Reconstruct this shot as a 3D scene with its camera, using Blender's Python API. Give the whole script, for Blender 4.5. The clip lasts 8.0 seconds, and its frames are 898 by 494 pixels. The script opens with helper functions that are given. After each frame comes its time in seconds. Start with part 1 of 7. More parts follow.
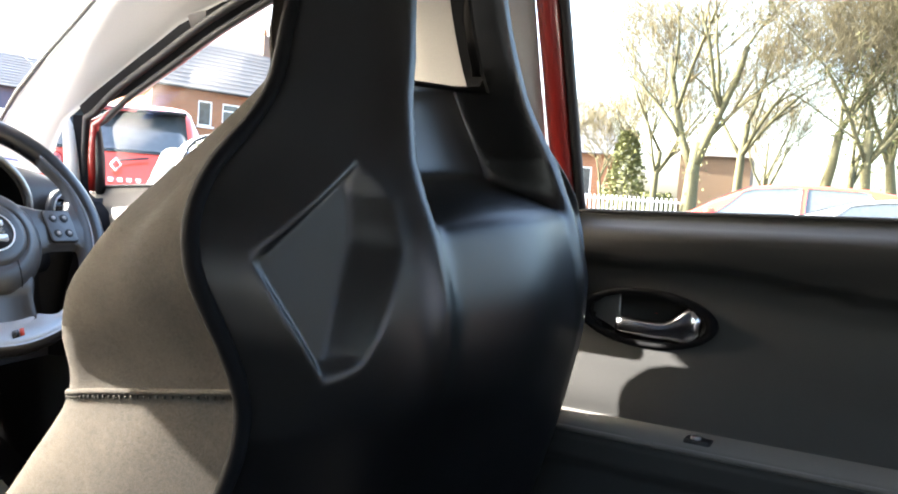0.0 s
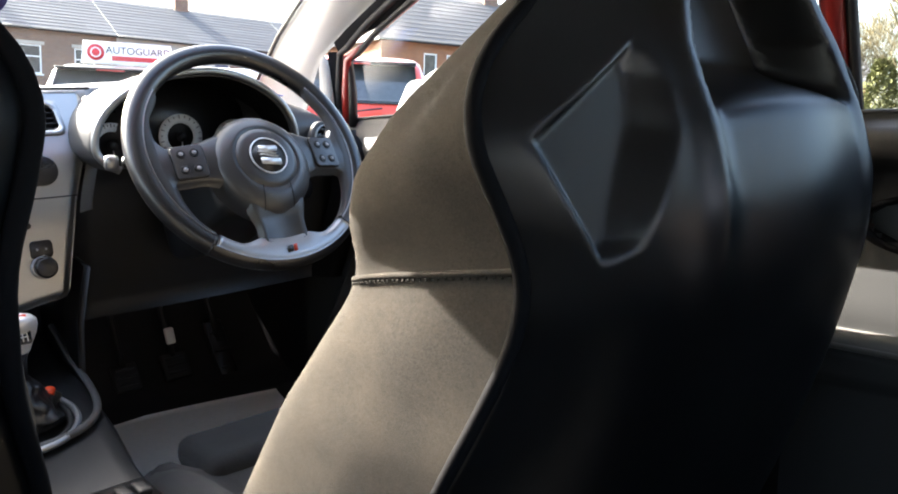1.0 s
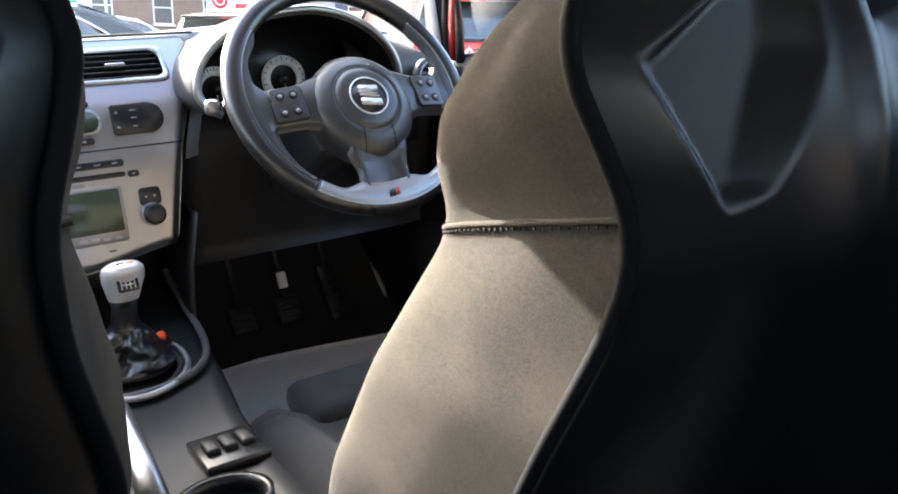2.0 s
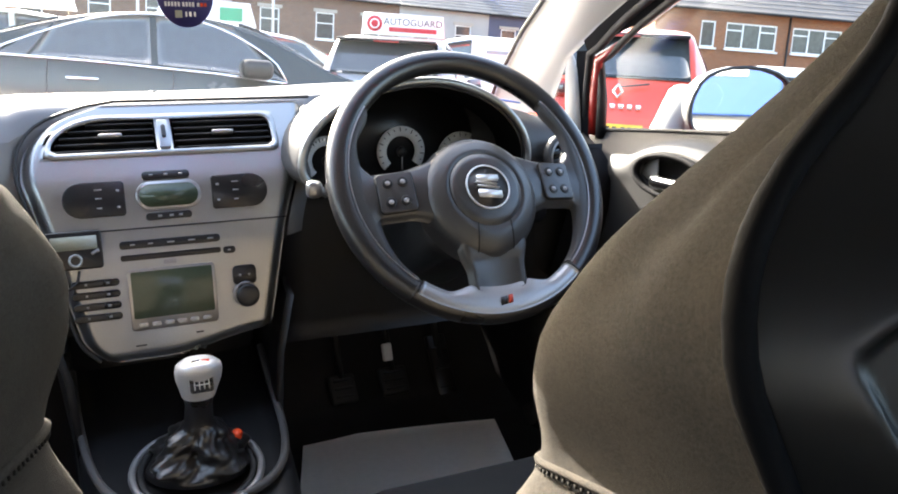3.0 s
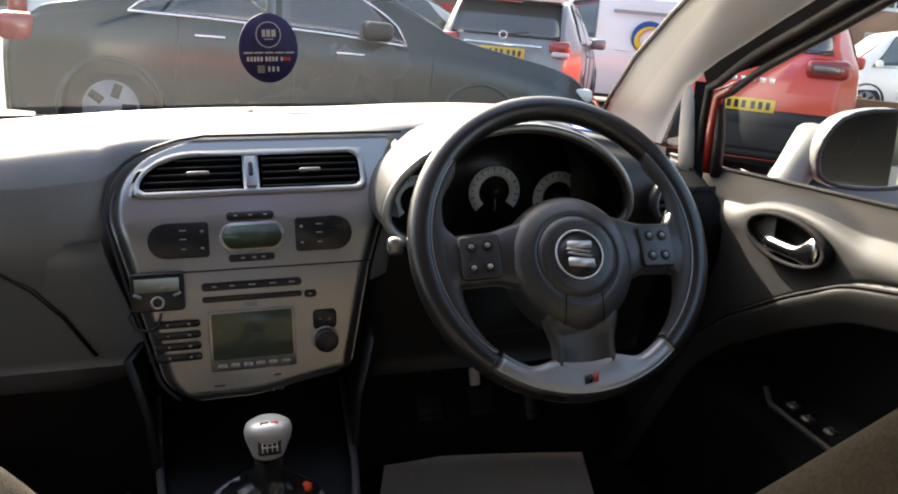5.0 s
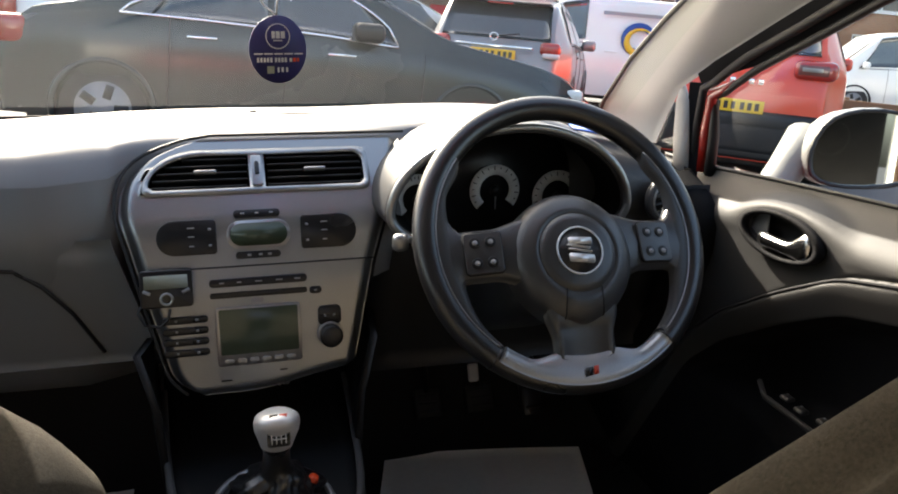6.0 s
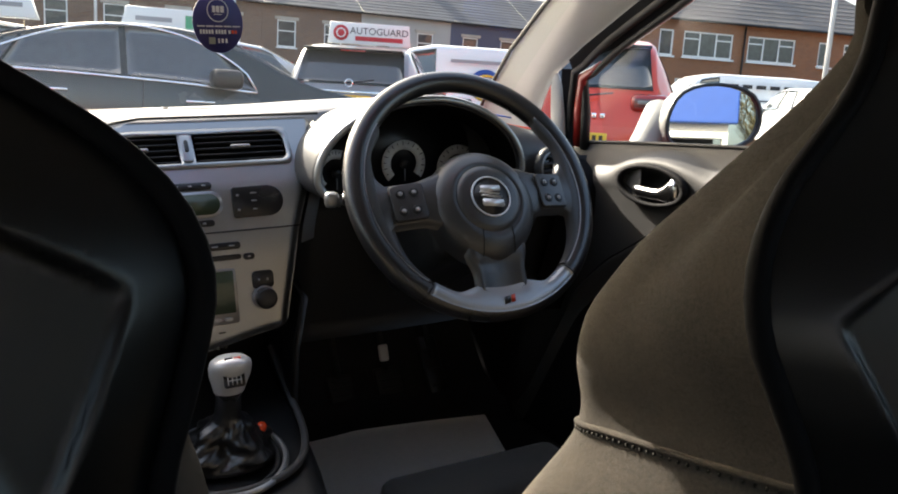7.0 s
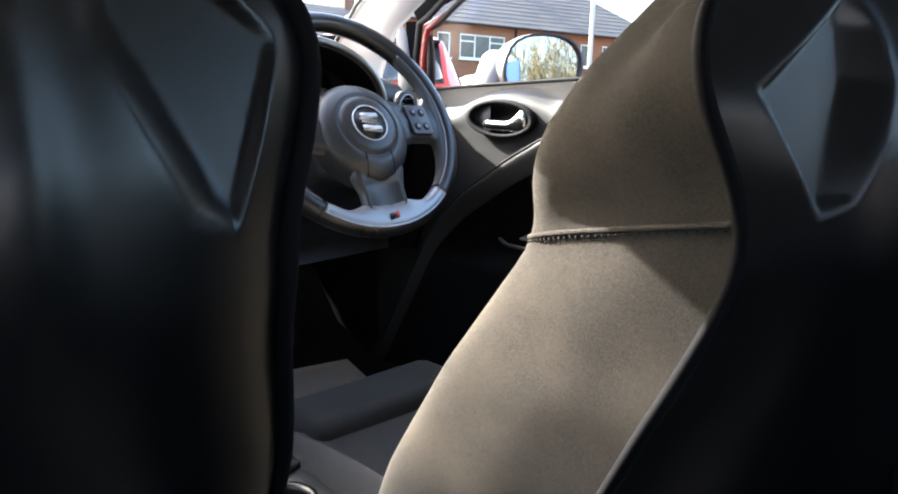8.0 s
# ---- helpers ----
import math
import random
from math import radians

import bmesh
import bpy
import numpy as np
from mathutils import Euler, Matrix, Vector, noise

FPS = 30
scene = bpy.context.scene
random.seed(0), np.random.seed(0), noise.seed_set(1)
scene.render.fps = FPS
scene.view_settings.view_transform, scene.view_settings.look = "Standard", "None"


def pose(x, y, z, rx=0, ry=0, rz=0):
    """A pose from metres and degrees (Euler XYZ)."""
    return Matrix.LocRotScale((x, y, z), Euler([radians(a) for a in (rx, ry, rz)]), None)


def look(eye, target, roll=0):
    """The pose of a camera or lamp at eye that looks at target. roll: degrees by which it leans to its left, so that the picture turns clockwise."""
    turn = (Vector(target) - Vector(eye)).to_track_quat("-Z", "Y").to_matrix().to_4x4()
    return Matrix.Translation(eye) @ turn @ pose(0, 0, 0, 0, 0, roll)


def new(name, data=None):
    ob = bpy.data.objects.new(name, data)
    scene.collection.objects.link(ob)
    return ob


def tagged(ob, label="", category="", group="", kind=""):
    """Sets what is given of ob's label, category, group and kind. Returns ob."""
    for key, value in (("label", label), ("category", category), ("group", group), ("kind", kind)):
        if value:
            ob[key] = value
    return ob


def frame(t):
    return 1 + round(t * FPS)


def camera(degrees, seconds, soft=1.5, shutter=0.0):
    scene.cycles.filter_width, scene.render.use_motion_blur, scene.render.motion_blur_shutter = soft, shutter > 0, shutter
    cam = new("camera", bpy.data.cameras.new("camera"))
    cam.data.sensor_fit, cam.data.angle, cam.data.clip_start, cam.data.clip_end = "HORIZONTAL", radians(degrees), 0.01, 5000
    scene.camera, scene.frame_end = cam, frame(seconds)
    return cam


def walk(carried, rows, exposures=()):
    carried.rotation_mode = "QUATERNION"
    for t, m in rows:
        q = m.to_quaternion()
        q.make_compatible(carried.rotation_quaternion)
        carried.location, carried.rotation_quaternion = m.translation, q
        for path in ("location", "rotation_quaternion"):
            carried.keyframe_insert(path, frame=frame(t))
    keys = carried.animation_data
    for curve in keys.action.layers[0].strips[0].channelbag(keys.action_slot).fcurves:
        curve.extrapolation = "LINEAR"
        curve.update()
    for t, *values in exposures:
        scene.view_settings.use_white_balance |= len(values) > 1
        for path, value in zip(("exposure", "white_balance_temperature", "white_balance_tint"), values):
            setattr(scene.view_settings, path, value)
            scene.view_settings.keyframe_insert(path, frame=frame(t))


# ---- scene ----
cam = camera(57.0, 8.0, soft=1.9)
# how the parked car stands on its sloping ground
CAR = pose(0, 0, 0, 0.4, -4.2, 0)
PATH = [
    (0, (-0.2403, -1.1039, 1.0301), (1.4365, -0.0444, 0.7738), 2.22),
    (0.5, (-0.2476, -1.0906, 1.0287), (1.2422, 0.2119, 0.7388), 1.15),
    (1, (-0.2643, -1.0785, 0.9861), (1.0561, 0.3726, 0.5977), -0.68),
    (1.2, (-0.2677, -1.0806, 0.9698), (1.0117, 0.3912, 0.5258), -1.37),
    (2.3, (-0.1665, -1.0064, 0.9769), (0.8186, 0.6578, 0.4670), -2.50),
    (2.5, (-0.1366, -0.9799, 0.9801), (0.7908, 0.7265, 0.5025), -2.00),
    (3, (-0.0988, -0.9043, 1.0487), (0.7010, 0.8704, 0.5896), -0.17),
    (3.5, (-0.0794, -0.8489, 1.1131), (0.6432, 0.9590, 0.6553), 1.54),
    (4, (-0.0614, -0.8252, 1.1568), (0.5830, 1.0017, 0.6597), 2.04),
    (4.5, (-0.0476, -0.8246, 1.1649), (0.5340, 1.0179, 0.6480), 2.07),
    (5, (-0.0344, -0.8302, 1.1646), (0.4990, 1.0105, 0.5924), 1.14),
    (6.3, (-0.0838, -0.8719, 1.1666), (0.5006, 0.9557, 0.6025), 1.30),
    (6.5, (-0.1116, -0.9047, 1.1336), (0.5600, 0.9126, 0.6368), 1.21),
    (7, (-0.1917, -0.9646, 1.0679), (0.6898, 0.7752, 0.6250), -0.15),
    (7.5, (-0.2734, -0.9876, 1.0079), (0.7944, 0.6432, 0.5605), -0.76),
    (8, (-0.3676, -0.9917, 0.9704), (0.9270, 0.4691, 0.5344), -0.70),
]
walk(cam, [(t, CAR @ look(eye, target, roll)) for t, eye, target, roll in PATH],
     [(0.0, 3.75, 6500, 10), (0.6, 3.45, 6500, 10), (1.2, 3.15, 6500, 10), (2.4, 3.70, 6350, 10), (3.5, 2.7, 7000, 10), (4.2, 2.2, 7050, 10), (4.6, 2.05, 7050, 10), (5.2, 2.05, 7050, 10), (6.4, 2.1, 7050, 10), (7.0, 2.0, 6950, 10), (7.5, 2.65, 6500, 10), (8.0, 3.1, 6200, 10)])
SEAT_X, SEAT_Y, PASS_X, PASS_Y = 0.375, -0.034, -0.414, 0.057
MIRROR_TURN, MIRROR_TILT = -19.4, -5.0

# ---- daylight ----
SUN_ELEVATION, SUN_FROM = 32.5, (-0.305, 0.952)
world = bpy.data.worlds.new("sky")
scene.world = world
world.use_nodes = True
sky = world.node_tree.nodes.new("ShaderNodeTexSky")
sky.sky_type, sky.sun_disc = "NISHITA", False
sky.sun_elevation, sky.sun_rotation = radians(SUN_ELEVATION), math.atan2(SUN_FROM[0], SUN_FROM[1])
sky.air_density, sky.dust_density = 1.0, 5.0
world.node_tree.links.new(sky.outputs[0], world.node_tree.nodes["Background"].inputs[0])
world.node_tree.nodes["Background"].inputs[1].default_value = 0.15
sun_data = bpy.data.lights.new("sun", "SUN")
sun_data.energy, sun_data.angle, sun_data.color = 4.5, radians(0.6), (1.0, 0.95, 0.87)
sun = new("sun", sun_data)
sun.matrix_basis = look(Vector((SUN_FROM[0], SUN_FROM[1], math.tan(radians(SUN_ELEVATION)))) * 20, (0, 0, 0))


def part(name, bm, material, parent, label="", smooth=True, frame_of=None):
    """Link a bmesh, given in the frame of its thing, as one mesh under that thing or part."""
    me = bpy.data.meshes.new(name)
    bm.to_mesh(me)
    bm.free()
    return part_mesh(name, me, material, parent, label, smooth)


def part_mesh(name, me, material, parent, label="", smooth=True):
    me.materials.clear()
    me.materials.append(material)
    if smooth:
        me.polygons.foreach_set("use_smooth", [True] * len(me.polygons))
    ob = new(name, me)
    ob.parent = parent
    if label:
        tagged(ob, label)
    return ob


def thing(name, m, label, category, group="", kind=""):
    ob = new(name)
    ob.empty_display_size = 0.05
    ob.matrix_basis = m
    return tagged(ob, label, category, group, kind)


def sheet(bm, rows, close_u=False, close_v=False, skip=None):
    """Faces between rows of points; skip(i, j) leaves one out. Returns the rows of vertices."""
    vs = [[bm.verts.new(p) for p in r] for r in rows]
    nv, nu = len(vs), len(vs[0])
    for i in range(nv if close_v else nv - 1):
        for j in range(nu if close_u else nu - 1):
            if skip and skip(i, j):
                continue
            a, b, c, d = vs[i][j], vs[i][(j + 1) % nu], vs[(i + 1) % nv][(j + 1) % nu], vs[(i + 1) % nv][j]
            bm.faces.new((a, b, c, d))
    return vs


def loft(rows, close_u=False, skip=None, caps=False):
    bm = bmesh.new()
    vs = sheet(bm, rows, close_u, False, skip)
    if caps:
        bm.faces.new(list(reversed(vs[0])))
        bm.faces.new(vs[-1])
    return bm


def thick(rows, t, close_u=False, skip=None, eye=(0.0, -0.8, 1.05)):
    """A sheet with thickness t, grown away from a viewer at eye."""
    bm = loft(rows, close_u, skip)
    bm.normal_update()
    mid = sum((v.co for v in bm.verts), Vector()) / len(bm.verts)
    look_at = sum(((f.normal * f.calc_area()) for f in bm.faces), Vector())
    s = -1 if look_at.dot(Vector(eye) - mid) > 0 else 1
    vs = list(bm.verts)
    twin = {v: bm.verts.new(v.co + v.normal * s * abs(t)) for v in vs}
    for f in list(bm.faces):
        bm.faces.new([twin[v] for v in reversed(f.verts)])
    for e in [e for e in bm.edges if len(e.link_faces) == 1 and e.verts[0] in twin and e.verts[1] in twin]:
        a, b = e.verts
        bm.faces.new((a, b, twin[b], twin[a]))
    return bm


def facing(rows, eye=(0.0, -0.7, 1.0)):
    """A pane whose front looks at eye."""
    bm = loft(rows)
    bm.normal_update()
    for f in bm.faces:
        if f.normal.dot(Vector(eye) - f.calc_center_median()) < 0:
            f.normal_flip()
    return bm


def box(bm, cx, cy, cz, sx, sy, sz, bevel=0.0, m=None, seg=2):
    made = bmesh.ops.create_cube(bm, size=1, matrix=(m or Matrix()) @ Matrix.Translation((cx, cy, cz)) @ Matrix.Diagonal((sx, sy, sz, 1)))
    if bevel:
        edges = list({e for v in made["verts"] for e in v.link_edges})
        bmesh.ops.bevel(bm, geom=edges, offset=bevel, segments=seg, affect="EDGES", profile=0.5)
    return bm


def boxed(cx, cy, cz, sx, sy, sz, bevel=0.0, m=None, seg=2):
    return box(bmesh.new(), cx, cy, cz, sx, sy, sz, bevel, m, seg)


def tube(points, radius, n=10, closed=False, bm=None, squash=1.0):
    """A round bar along points; radius is a number or one for each point."""
    bm = bm or bmesh.new()
    pts = [Vector(p) for p in points]
    rad = radius if isinstance(radius, (list, tuple)) else [radius] * len(pts)
    rows, up = [], None
    for i, p in enumerate(pts):
        a = pts[(i - 1) % len(pts)] if (i or closed) else p
        b = pts[(i + 1) % len(pts)] if (i < len(pts) - 1 or closed) else p
        d = (b - a).normalized()
        if up is None:
            up = Vector((0, 0, 1)) if abs(d.z) < 0.9 else Vector((1, 0, 0))
        s = d.cross(up).normalized()
        up = s.cross(d).normalized()
        rows.append([p + rad[i] * (math.cos(k * 2 * math.pi / n) * s + squash * math.sin(k * 2 * math.pi / n) * up) for k in range(n)])
    vs = sheet(bm, rows, True, closed)
    if not closed:
        bm.faces.new(list(reversed(vs[0])))
        bm.faces.new(vs[-1])
    return bm


def prism(outline, depth, m=None, bevel=0.0, bm=None):
    """A plate: an outline in x, y raised by depth along z, laid by m."""
    bm = bm or bmesh.new()
    m = m or Matrix()
    a = [bm.verts.new(m @ Vector((x, y, 0))) for x, y in outline]
    b = [bm.verts.new(m @ Vector((x, y, depth))) for x, y in outline]
    n = len(a)
    top = bm.faces.new(b)
    bm.faces.new(list(reversed(a)))
    for i in range(n):
        bm.faces.new((a[i], a[(i + 1) % n], b[(i + 1) % n], b[i]))
    if bevel:
        bmesh.ops.bevel(bm, geom=list(top.edges), offset=bevel, segments=2, affect="EDGES", profile=0.5)
    return bm


def rounded(w, h, r, n=5, cx=0.0, cy=0.0):
    """The outline of a rounded rectangle."""
    out = []
    for k, (sx, sy) in enumerate(((1, 1), (-1, 1), (-1, -1), (1, -1))):
        for i in range(n + 1):
            a = math.pi / 2 * (k + i / n)
            out.append((cx + sx * (w / 2 - r) + r * math.cos(a), cy + sy * (h / 2 - r) + r * math.sin(a)))
    return out


def ellipse(a, b, n=32, cx=0.0, cy=0.0):
    return [(cx + a * math.cos(2 * math.pi * k / n), cy + b * math.sin(2 * math.pi * k / n)) for k in range(n)]


def ring(outer, inner, depth, m=None):
    """A flat frame between two outlines of equally many points."""
    bm, m, n = bmesh.new(), m or Matrix(), len(outer)
    rows = [[m @ Vector((x, y, z)) for x, y in o] for o, z in ((outer, 0), (outer, depth), (inner, depth), (inner, 0))]
    sheet(bm, rows, True, True)
    return bm


def disc(bm, c, axis, r, h, n=24, r2=None):
    """A drum at c along axis, with its base radius r and top radius r2."""
    m = Matrix.Translation(c) @ Vector(axis).to_track_quat("Z", "Y").to_matrix().to_4x4() @ Matrix.Translation((0, 0, h / 2))
    bmesh.ops.create_cone(bm, cap_ends=True, segments=n, radius1=r, radius2=r if r2 is None else r2, depth=h, matrix=m)
    return bm


def lerp(xs, ys):
    return lambda v: float(np.interp(v, xs, ys))


def soft(xs, ys, width=0.03):
    """Like lerp, with rounded corners."""
    k = np.linspace(-1, 1, 9)
    return lambda v: float(np.mean(np.interp(v + k * width, xs, ys)))


def step(v, a, b):
    t = min(1.0, max(0.0, (v - a) / (b - a)))
    return t * t * (3 - 2 * t)


def writing(text, size, material, parent, m, name="lettering", depth=0.0006):
    cu = bpy.data.curves.new(name, "FONT")
    cu.body, cu.size, cu.align_x, cu.align_y, cu.extrude = text, size, "CENTER", "CENTER", depth
    ob = bpy.data.objects.new(name, cu)
    me = bpy.data.meshes.new_from_object(ob)
    bpy.data.objects.remove(ob)
    me.transform(m)
    return part_mesh(name, me, material, parent, "", False)


# ---- materials ----
def surface(name, color, rough=0.5, metal=0.0, vary=0.15, grain=300.0, stain=6.0, bump=0.1, coat=0.0, weave=0.0, spec=0.5, sheen=0.0, per_object=0.0, per_island=0.0):
    """Colour with fine grain and broad stains, uneven gloss and relief."""
    ma = bpy.data.materials.new(name)
    ma.use_nodes = True
    nt = ma.node_tree
    p = nt.nodes["Principled BSDF"]
    p.inputs["Roughness"].default_value, p.inputs["Metallic"].default_value = rough, metal
    p.inputs["Coat Weight"].default_value, p.inputs["Coat Roughness"].default_value = coat, 0.10
    p.inputs["Specular IOR Level"].default_value = spec
    p.inputs["Sheen Weight"].default_value = sheen
    tc = nt.nodes.new("ShaderNodeTexCoord")
    fine, broad = nt.nodes.new("ShaderNodeTexNoise"), nt.nodes.new("ShaderNodeTexNoise")
    fine.inputs["Scale"].default_value, broad.inputs["Scale"].default_value = grain, stain
    fine.inputs["Detail"].default_value, broad.inputs["Detail"].default_value = 3, 5
    for n in (fine, broad):
        nt.links.new(tc.outputs["Object"], n.inputs["Vector"])
    mixed = nt.nodes.new("ShaderNodeMath")
    mixed.operation = "ADD"
    nt.links.new(fine.outputs["Fac"], mixed.inputs[0])
    nt.links.new(broad.outputs["Fac"], mixed.inputs[1])
    last = mixed.outputs[0]
    if per_object or per_island:
        src = nt.nodes.new("ShaderNodeObjectInfo" if per_object else "ShaderNodeNewGeometry")
        k = nt.nodes.new("ShaderNodeMath")
        k.operation, k.inputs[1].default_value = "MULTIPLY_ADD", (per_object or per_island)
        nt.links.new(src.outputs["Random" if per_object else "Random Per Island"], k.inputs[0])
        nt.links.new(last, k.inputs[2])
        last = k.outputs[0]
        lo, hi = 0.55, 1.45 + (per_object or per_island)
    else:
        lo, hi = (0.78, 1.22) if weave else (0.55, 1.45)
    span = nt.nodes.new("ShaderNodeMapRange")
    span.inputs["From Min"].default_value, span.inputs["From Max"].default_value = lo, hi
    span.inputs["To Min"].default_value, span.inputs["To Max"].default_value = 1 - vary, 1 + vary
    nt.links.new(last, span.inputs["Value"])
    tint = nt.nodes.new("ShaderNodeMix")
    tint.data_type, tint.blend_type = "RGBA", "MULTIPLY"
    tint.inputs[0].default_value = 1
    tint.inputs[6].default_value = (*color, 1)
    nt.links.new(span.outputs[0], tint.inputs[7])
    nt.links.new(tint.outputs[2], p.inputs["Base Color"])
    gloss = nt.nodes.new("ShaderNodeMapRange")
    gloss.inputs["From Min"].default_value, gloss.inputs["From Max"].default_value = 0.3, 0.7
    gloss.inputs["To Min"].default_value, gloss.inputs["To Max"].default_value = rough * 0.88, min(1, rough * 1.12)
    nt.links.new(broad.outputs["Fac"], gloss.inputs["Value"])
    nt.links.new(gloss.outputs[0], p.inputs["Roughness"])
    if bump or weave:
        bp = nt.nodes.new("ShaderNodeBump")
        bp.inputs["Distance"].default_value = 0.0006 if grain > 60 else 0.01
        bp.inputs["Strength"].default_value = bump or weave
        src = fine.outputs["Fac"]
        if weave:
            # knitted cloth: short uneven loops
            w = nt.nodes.new("ShaderNodeTexWave")
            w.wave_type, w.bands_direction = "BANDS", "DIAGONAL"
            w.inputs["Scale"].default_value, w.inputs["Distortion"].default_value = 420, 8.0
            w.inputs["Detail"].default_value, w.inputs["Detail Scale"].default_value = 3, 9
            nt.links.new(tc.outputs["Object"], w.inputs["Vector"])
            add = nt.nodes.new("ShaderNodeMath")
            add.operation = "ADD"
            nt.links.new(w.outputs["Fac"], add.inputs[0])
            nt.links.new(fine.outputs["Fac"], add.inputs[1])
            src = add.outputs[0]
            bp.inputs["Strength"].default_value = weave
        nt.links.new(src, bp.inputs["Height"])
        nt.links.new(bp.outputs[0], p.inputs["Normal"])
    return ma


def ring_of_two(outer, holes, h, m):
    """A flat plate with several openings, given some thickness."""
    bm = bmesh.new()
    edges = []
    for loop in [outer] + holes:
        vs = [bm.verts.new(m @ Vector((x, y, h))) for x, y in loop]
        edges += [bm.edges.new((vs[k], vs[(k + 1) % len(vs)])) for k in range(len(vs))]
    bmesh.ops.triangle_fill(bm, use_beauty=True, edges=edges)
    n = (m.to_3x3() @ Vector((0, 0, 1)))
    for f in bm.faces:
        if f.normal.dot(n) < 0:
            f.normal_flip()
    out = bmesh.ops.extrude_face_region(bm, geom=bm.faces[:])
    bmesh.ops.translate(bm, vec=n * -h, verts=[v for v in out["geom"] if isinstance(v, bmesh.types.BMVert)])
    bmesh.ops.recalc_face_normals(bm, faces=bm.faces[:])
    return bm


def pane_glass(name, tint=(0.93, 0.97, 0.95), gloss=1.0, dust=0.0):
    ma = bpy.data.materials.new(name)
    ma.use_nodes = True
    nt = ma.node_tree
    nt.nodes.clear()
    out, mix = nt.nodes.new("ShaderNodeOutputMaterial"), nt.nodes.new("ShaderNodeMixShader")
    tr, gl, fr = nt.nodes.new("ShaderNodeBsdfTransparent"), nt.nodes.new("ShaderNodeBsdfGlossy"), nt.nodes.new("ShaderNodeFresnel")
    tr.inputs[0].default_value = (*tint, 1)
    gl.inputs["Roughness"].default_value = 0.01
    fr.inputs["IOR"].default_value = 1.33 if dust else 1.3
    k = nt.nodes.new("ShaderNodeMath")
    k.operation, k.inputs[1].default_value = "MULTIPLY", gloss
    nt.links.new(fr.outputs[0], k.inputs[0])
    nt.links.new(k.outputs[0], mix.inputs[0])
    nt.links.new(tr.outputs[0], mix.inputs[1])
    nt.links.new(gl.outputs[0], mix.inputs[2])
    if dust:
        # a thin film of road dust
        film, veil = nt.nodes.new("ShaderNodeBsdfTranslucent"), nt.nodes.new("ShaderNodeMixShader")
        film.inputs[0].default_value = (0.8, 0.78, 0.74, 1)
        veil.inputs[0].default_value = dust
        nt.links.new(mix.outputs[0], veil.inputs[1])
        nt.links.new(film.outputs[0], veil.inputs[2])
        nt.links.new(veil.outputs[0], out.inputs[0])
    else:
        nt.links.new(mix.outputs[0], out.inputs[0])
    return ma


def brickwork(name, c1, c2, mortar, scale=1.0):
    """Fine brick courses for walls too far off to build brick by brick."""
    ma = surface(name, c1, 0.85, vary=0.2, grain=40, stain=0.7, bump=0)
    nt = ma.node_tree
    p = nt.nodes["Principled BSDF"]
    b, tc = nt.nodes.new("ShaderNodeTexBrick"), nt.nodes.new("ShaderNodeTexCoord")
    mp = nt.nodes.new("ShaderNodeMapping")
    mp.inputs["Rotation"].default_value = (radians(90), 0, 0)
    b.inputs["Scale"].default_value = scale
    b.inputs["Brick Width"].default_value, b.inputs["Row Height"].default_value, b.inputs["Mortar Size"].default_value = 0.225, 0.075, 0.008
    b.inputs["Color1"].default_value, b.inputs["Color2"].default_value, b.inputs["Mortar"].default_value = (*c1, 1), (*c2, 1), (*mortar, 1)
    nt.links.new(tc.outputs["Object"], mp.inputs["Vector"])
    nt.links.new(mp.outputs[0], b.inputs["Vector"])
    old = p.inputs["Base Color"].links[0].from_node
    nt.links.new(b.outputs["Color"], old.inputs[6])
    return ma


FABRIC = surface("seat_cloth", (0.066, 0.054, 0.039), 0.95, vary=0.40, grain=620, stain=14, weave=0.8, sheen=0.13, spec=0.1)
CUSHION = surface("cushion_cloth", (0.035, 0.036, 0.038), 0.9, vary=0.2, grain=420, stain=7, weave=0.3, sheen=0.2, spec=0.2)
SHELL = surface("seat_shell_plastic", (0.003, 0.0034, 0.0040), 0.35, spec=1.0, vary=0.1, grain=500, stain=5, bump=0.05)
SHELL.node_tree.nodes["Principled BSDF"].inputs["IOR"].default_value = 1.58
DARK = surface("dark_grained_plastic", (0.008, 0.0082, 0.009), 0.5, vary=0.12, grain=900, stain=6, bump=0.25)
TRIM = surface("door_trim_plastic", (0.034, 0.0335, 0.0325), 0.58, spec=0.32, vary=0.12, grain=800, stain=4, bump=0.3)
DASH = surface("dash_top_plastic", (0.185, 0.183, 0.181), 0.42, spec=0.6, vary=0.03, grain=700, stain=3, bump=0.035)
SILVER = surface("silver_grey_panel", (0.385, 0.395, 0.395), 0.37, 0.90, vary=0.05, grain=600, stain=4, bump=0.04)
BLACK = surface("satin_black_plastic", (0.012, 0.012, 0.013), 0.3, vary=0.1, grain=600, stain=9, bump=0.05)
LEATHER = surface("black_leather", (0.013, 0.013, 0.014), 0.30, spec=0.9, vary=0.2, grain=350, stain=12, bump=0.35)
CHROME = surface("satin_chrome", (0.78, 0.78, 0.80), 0.16, 1.0, vary=0.04, grain=200, stain=10, bump=0)
ALLOY = surface("brushed_alloy", (0.38, 0.38, 0.39), 0.32, 0.9, vary=0.06, grain=500, stain=9, bump=0.03)
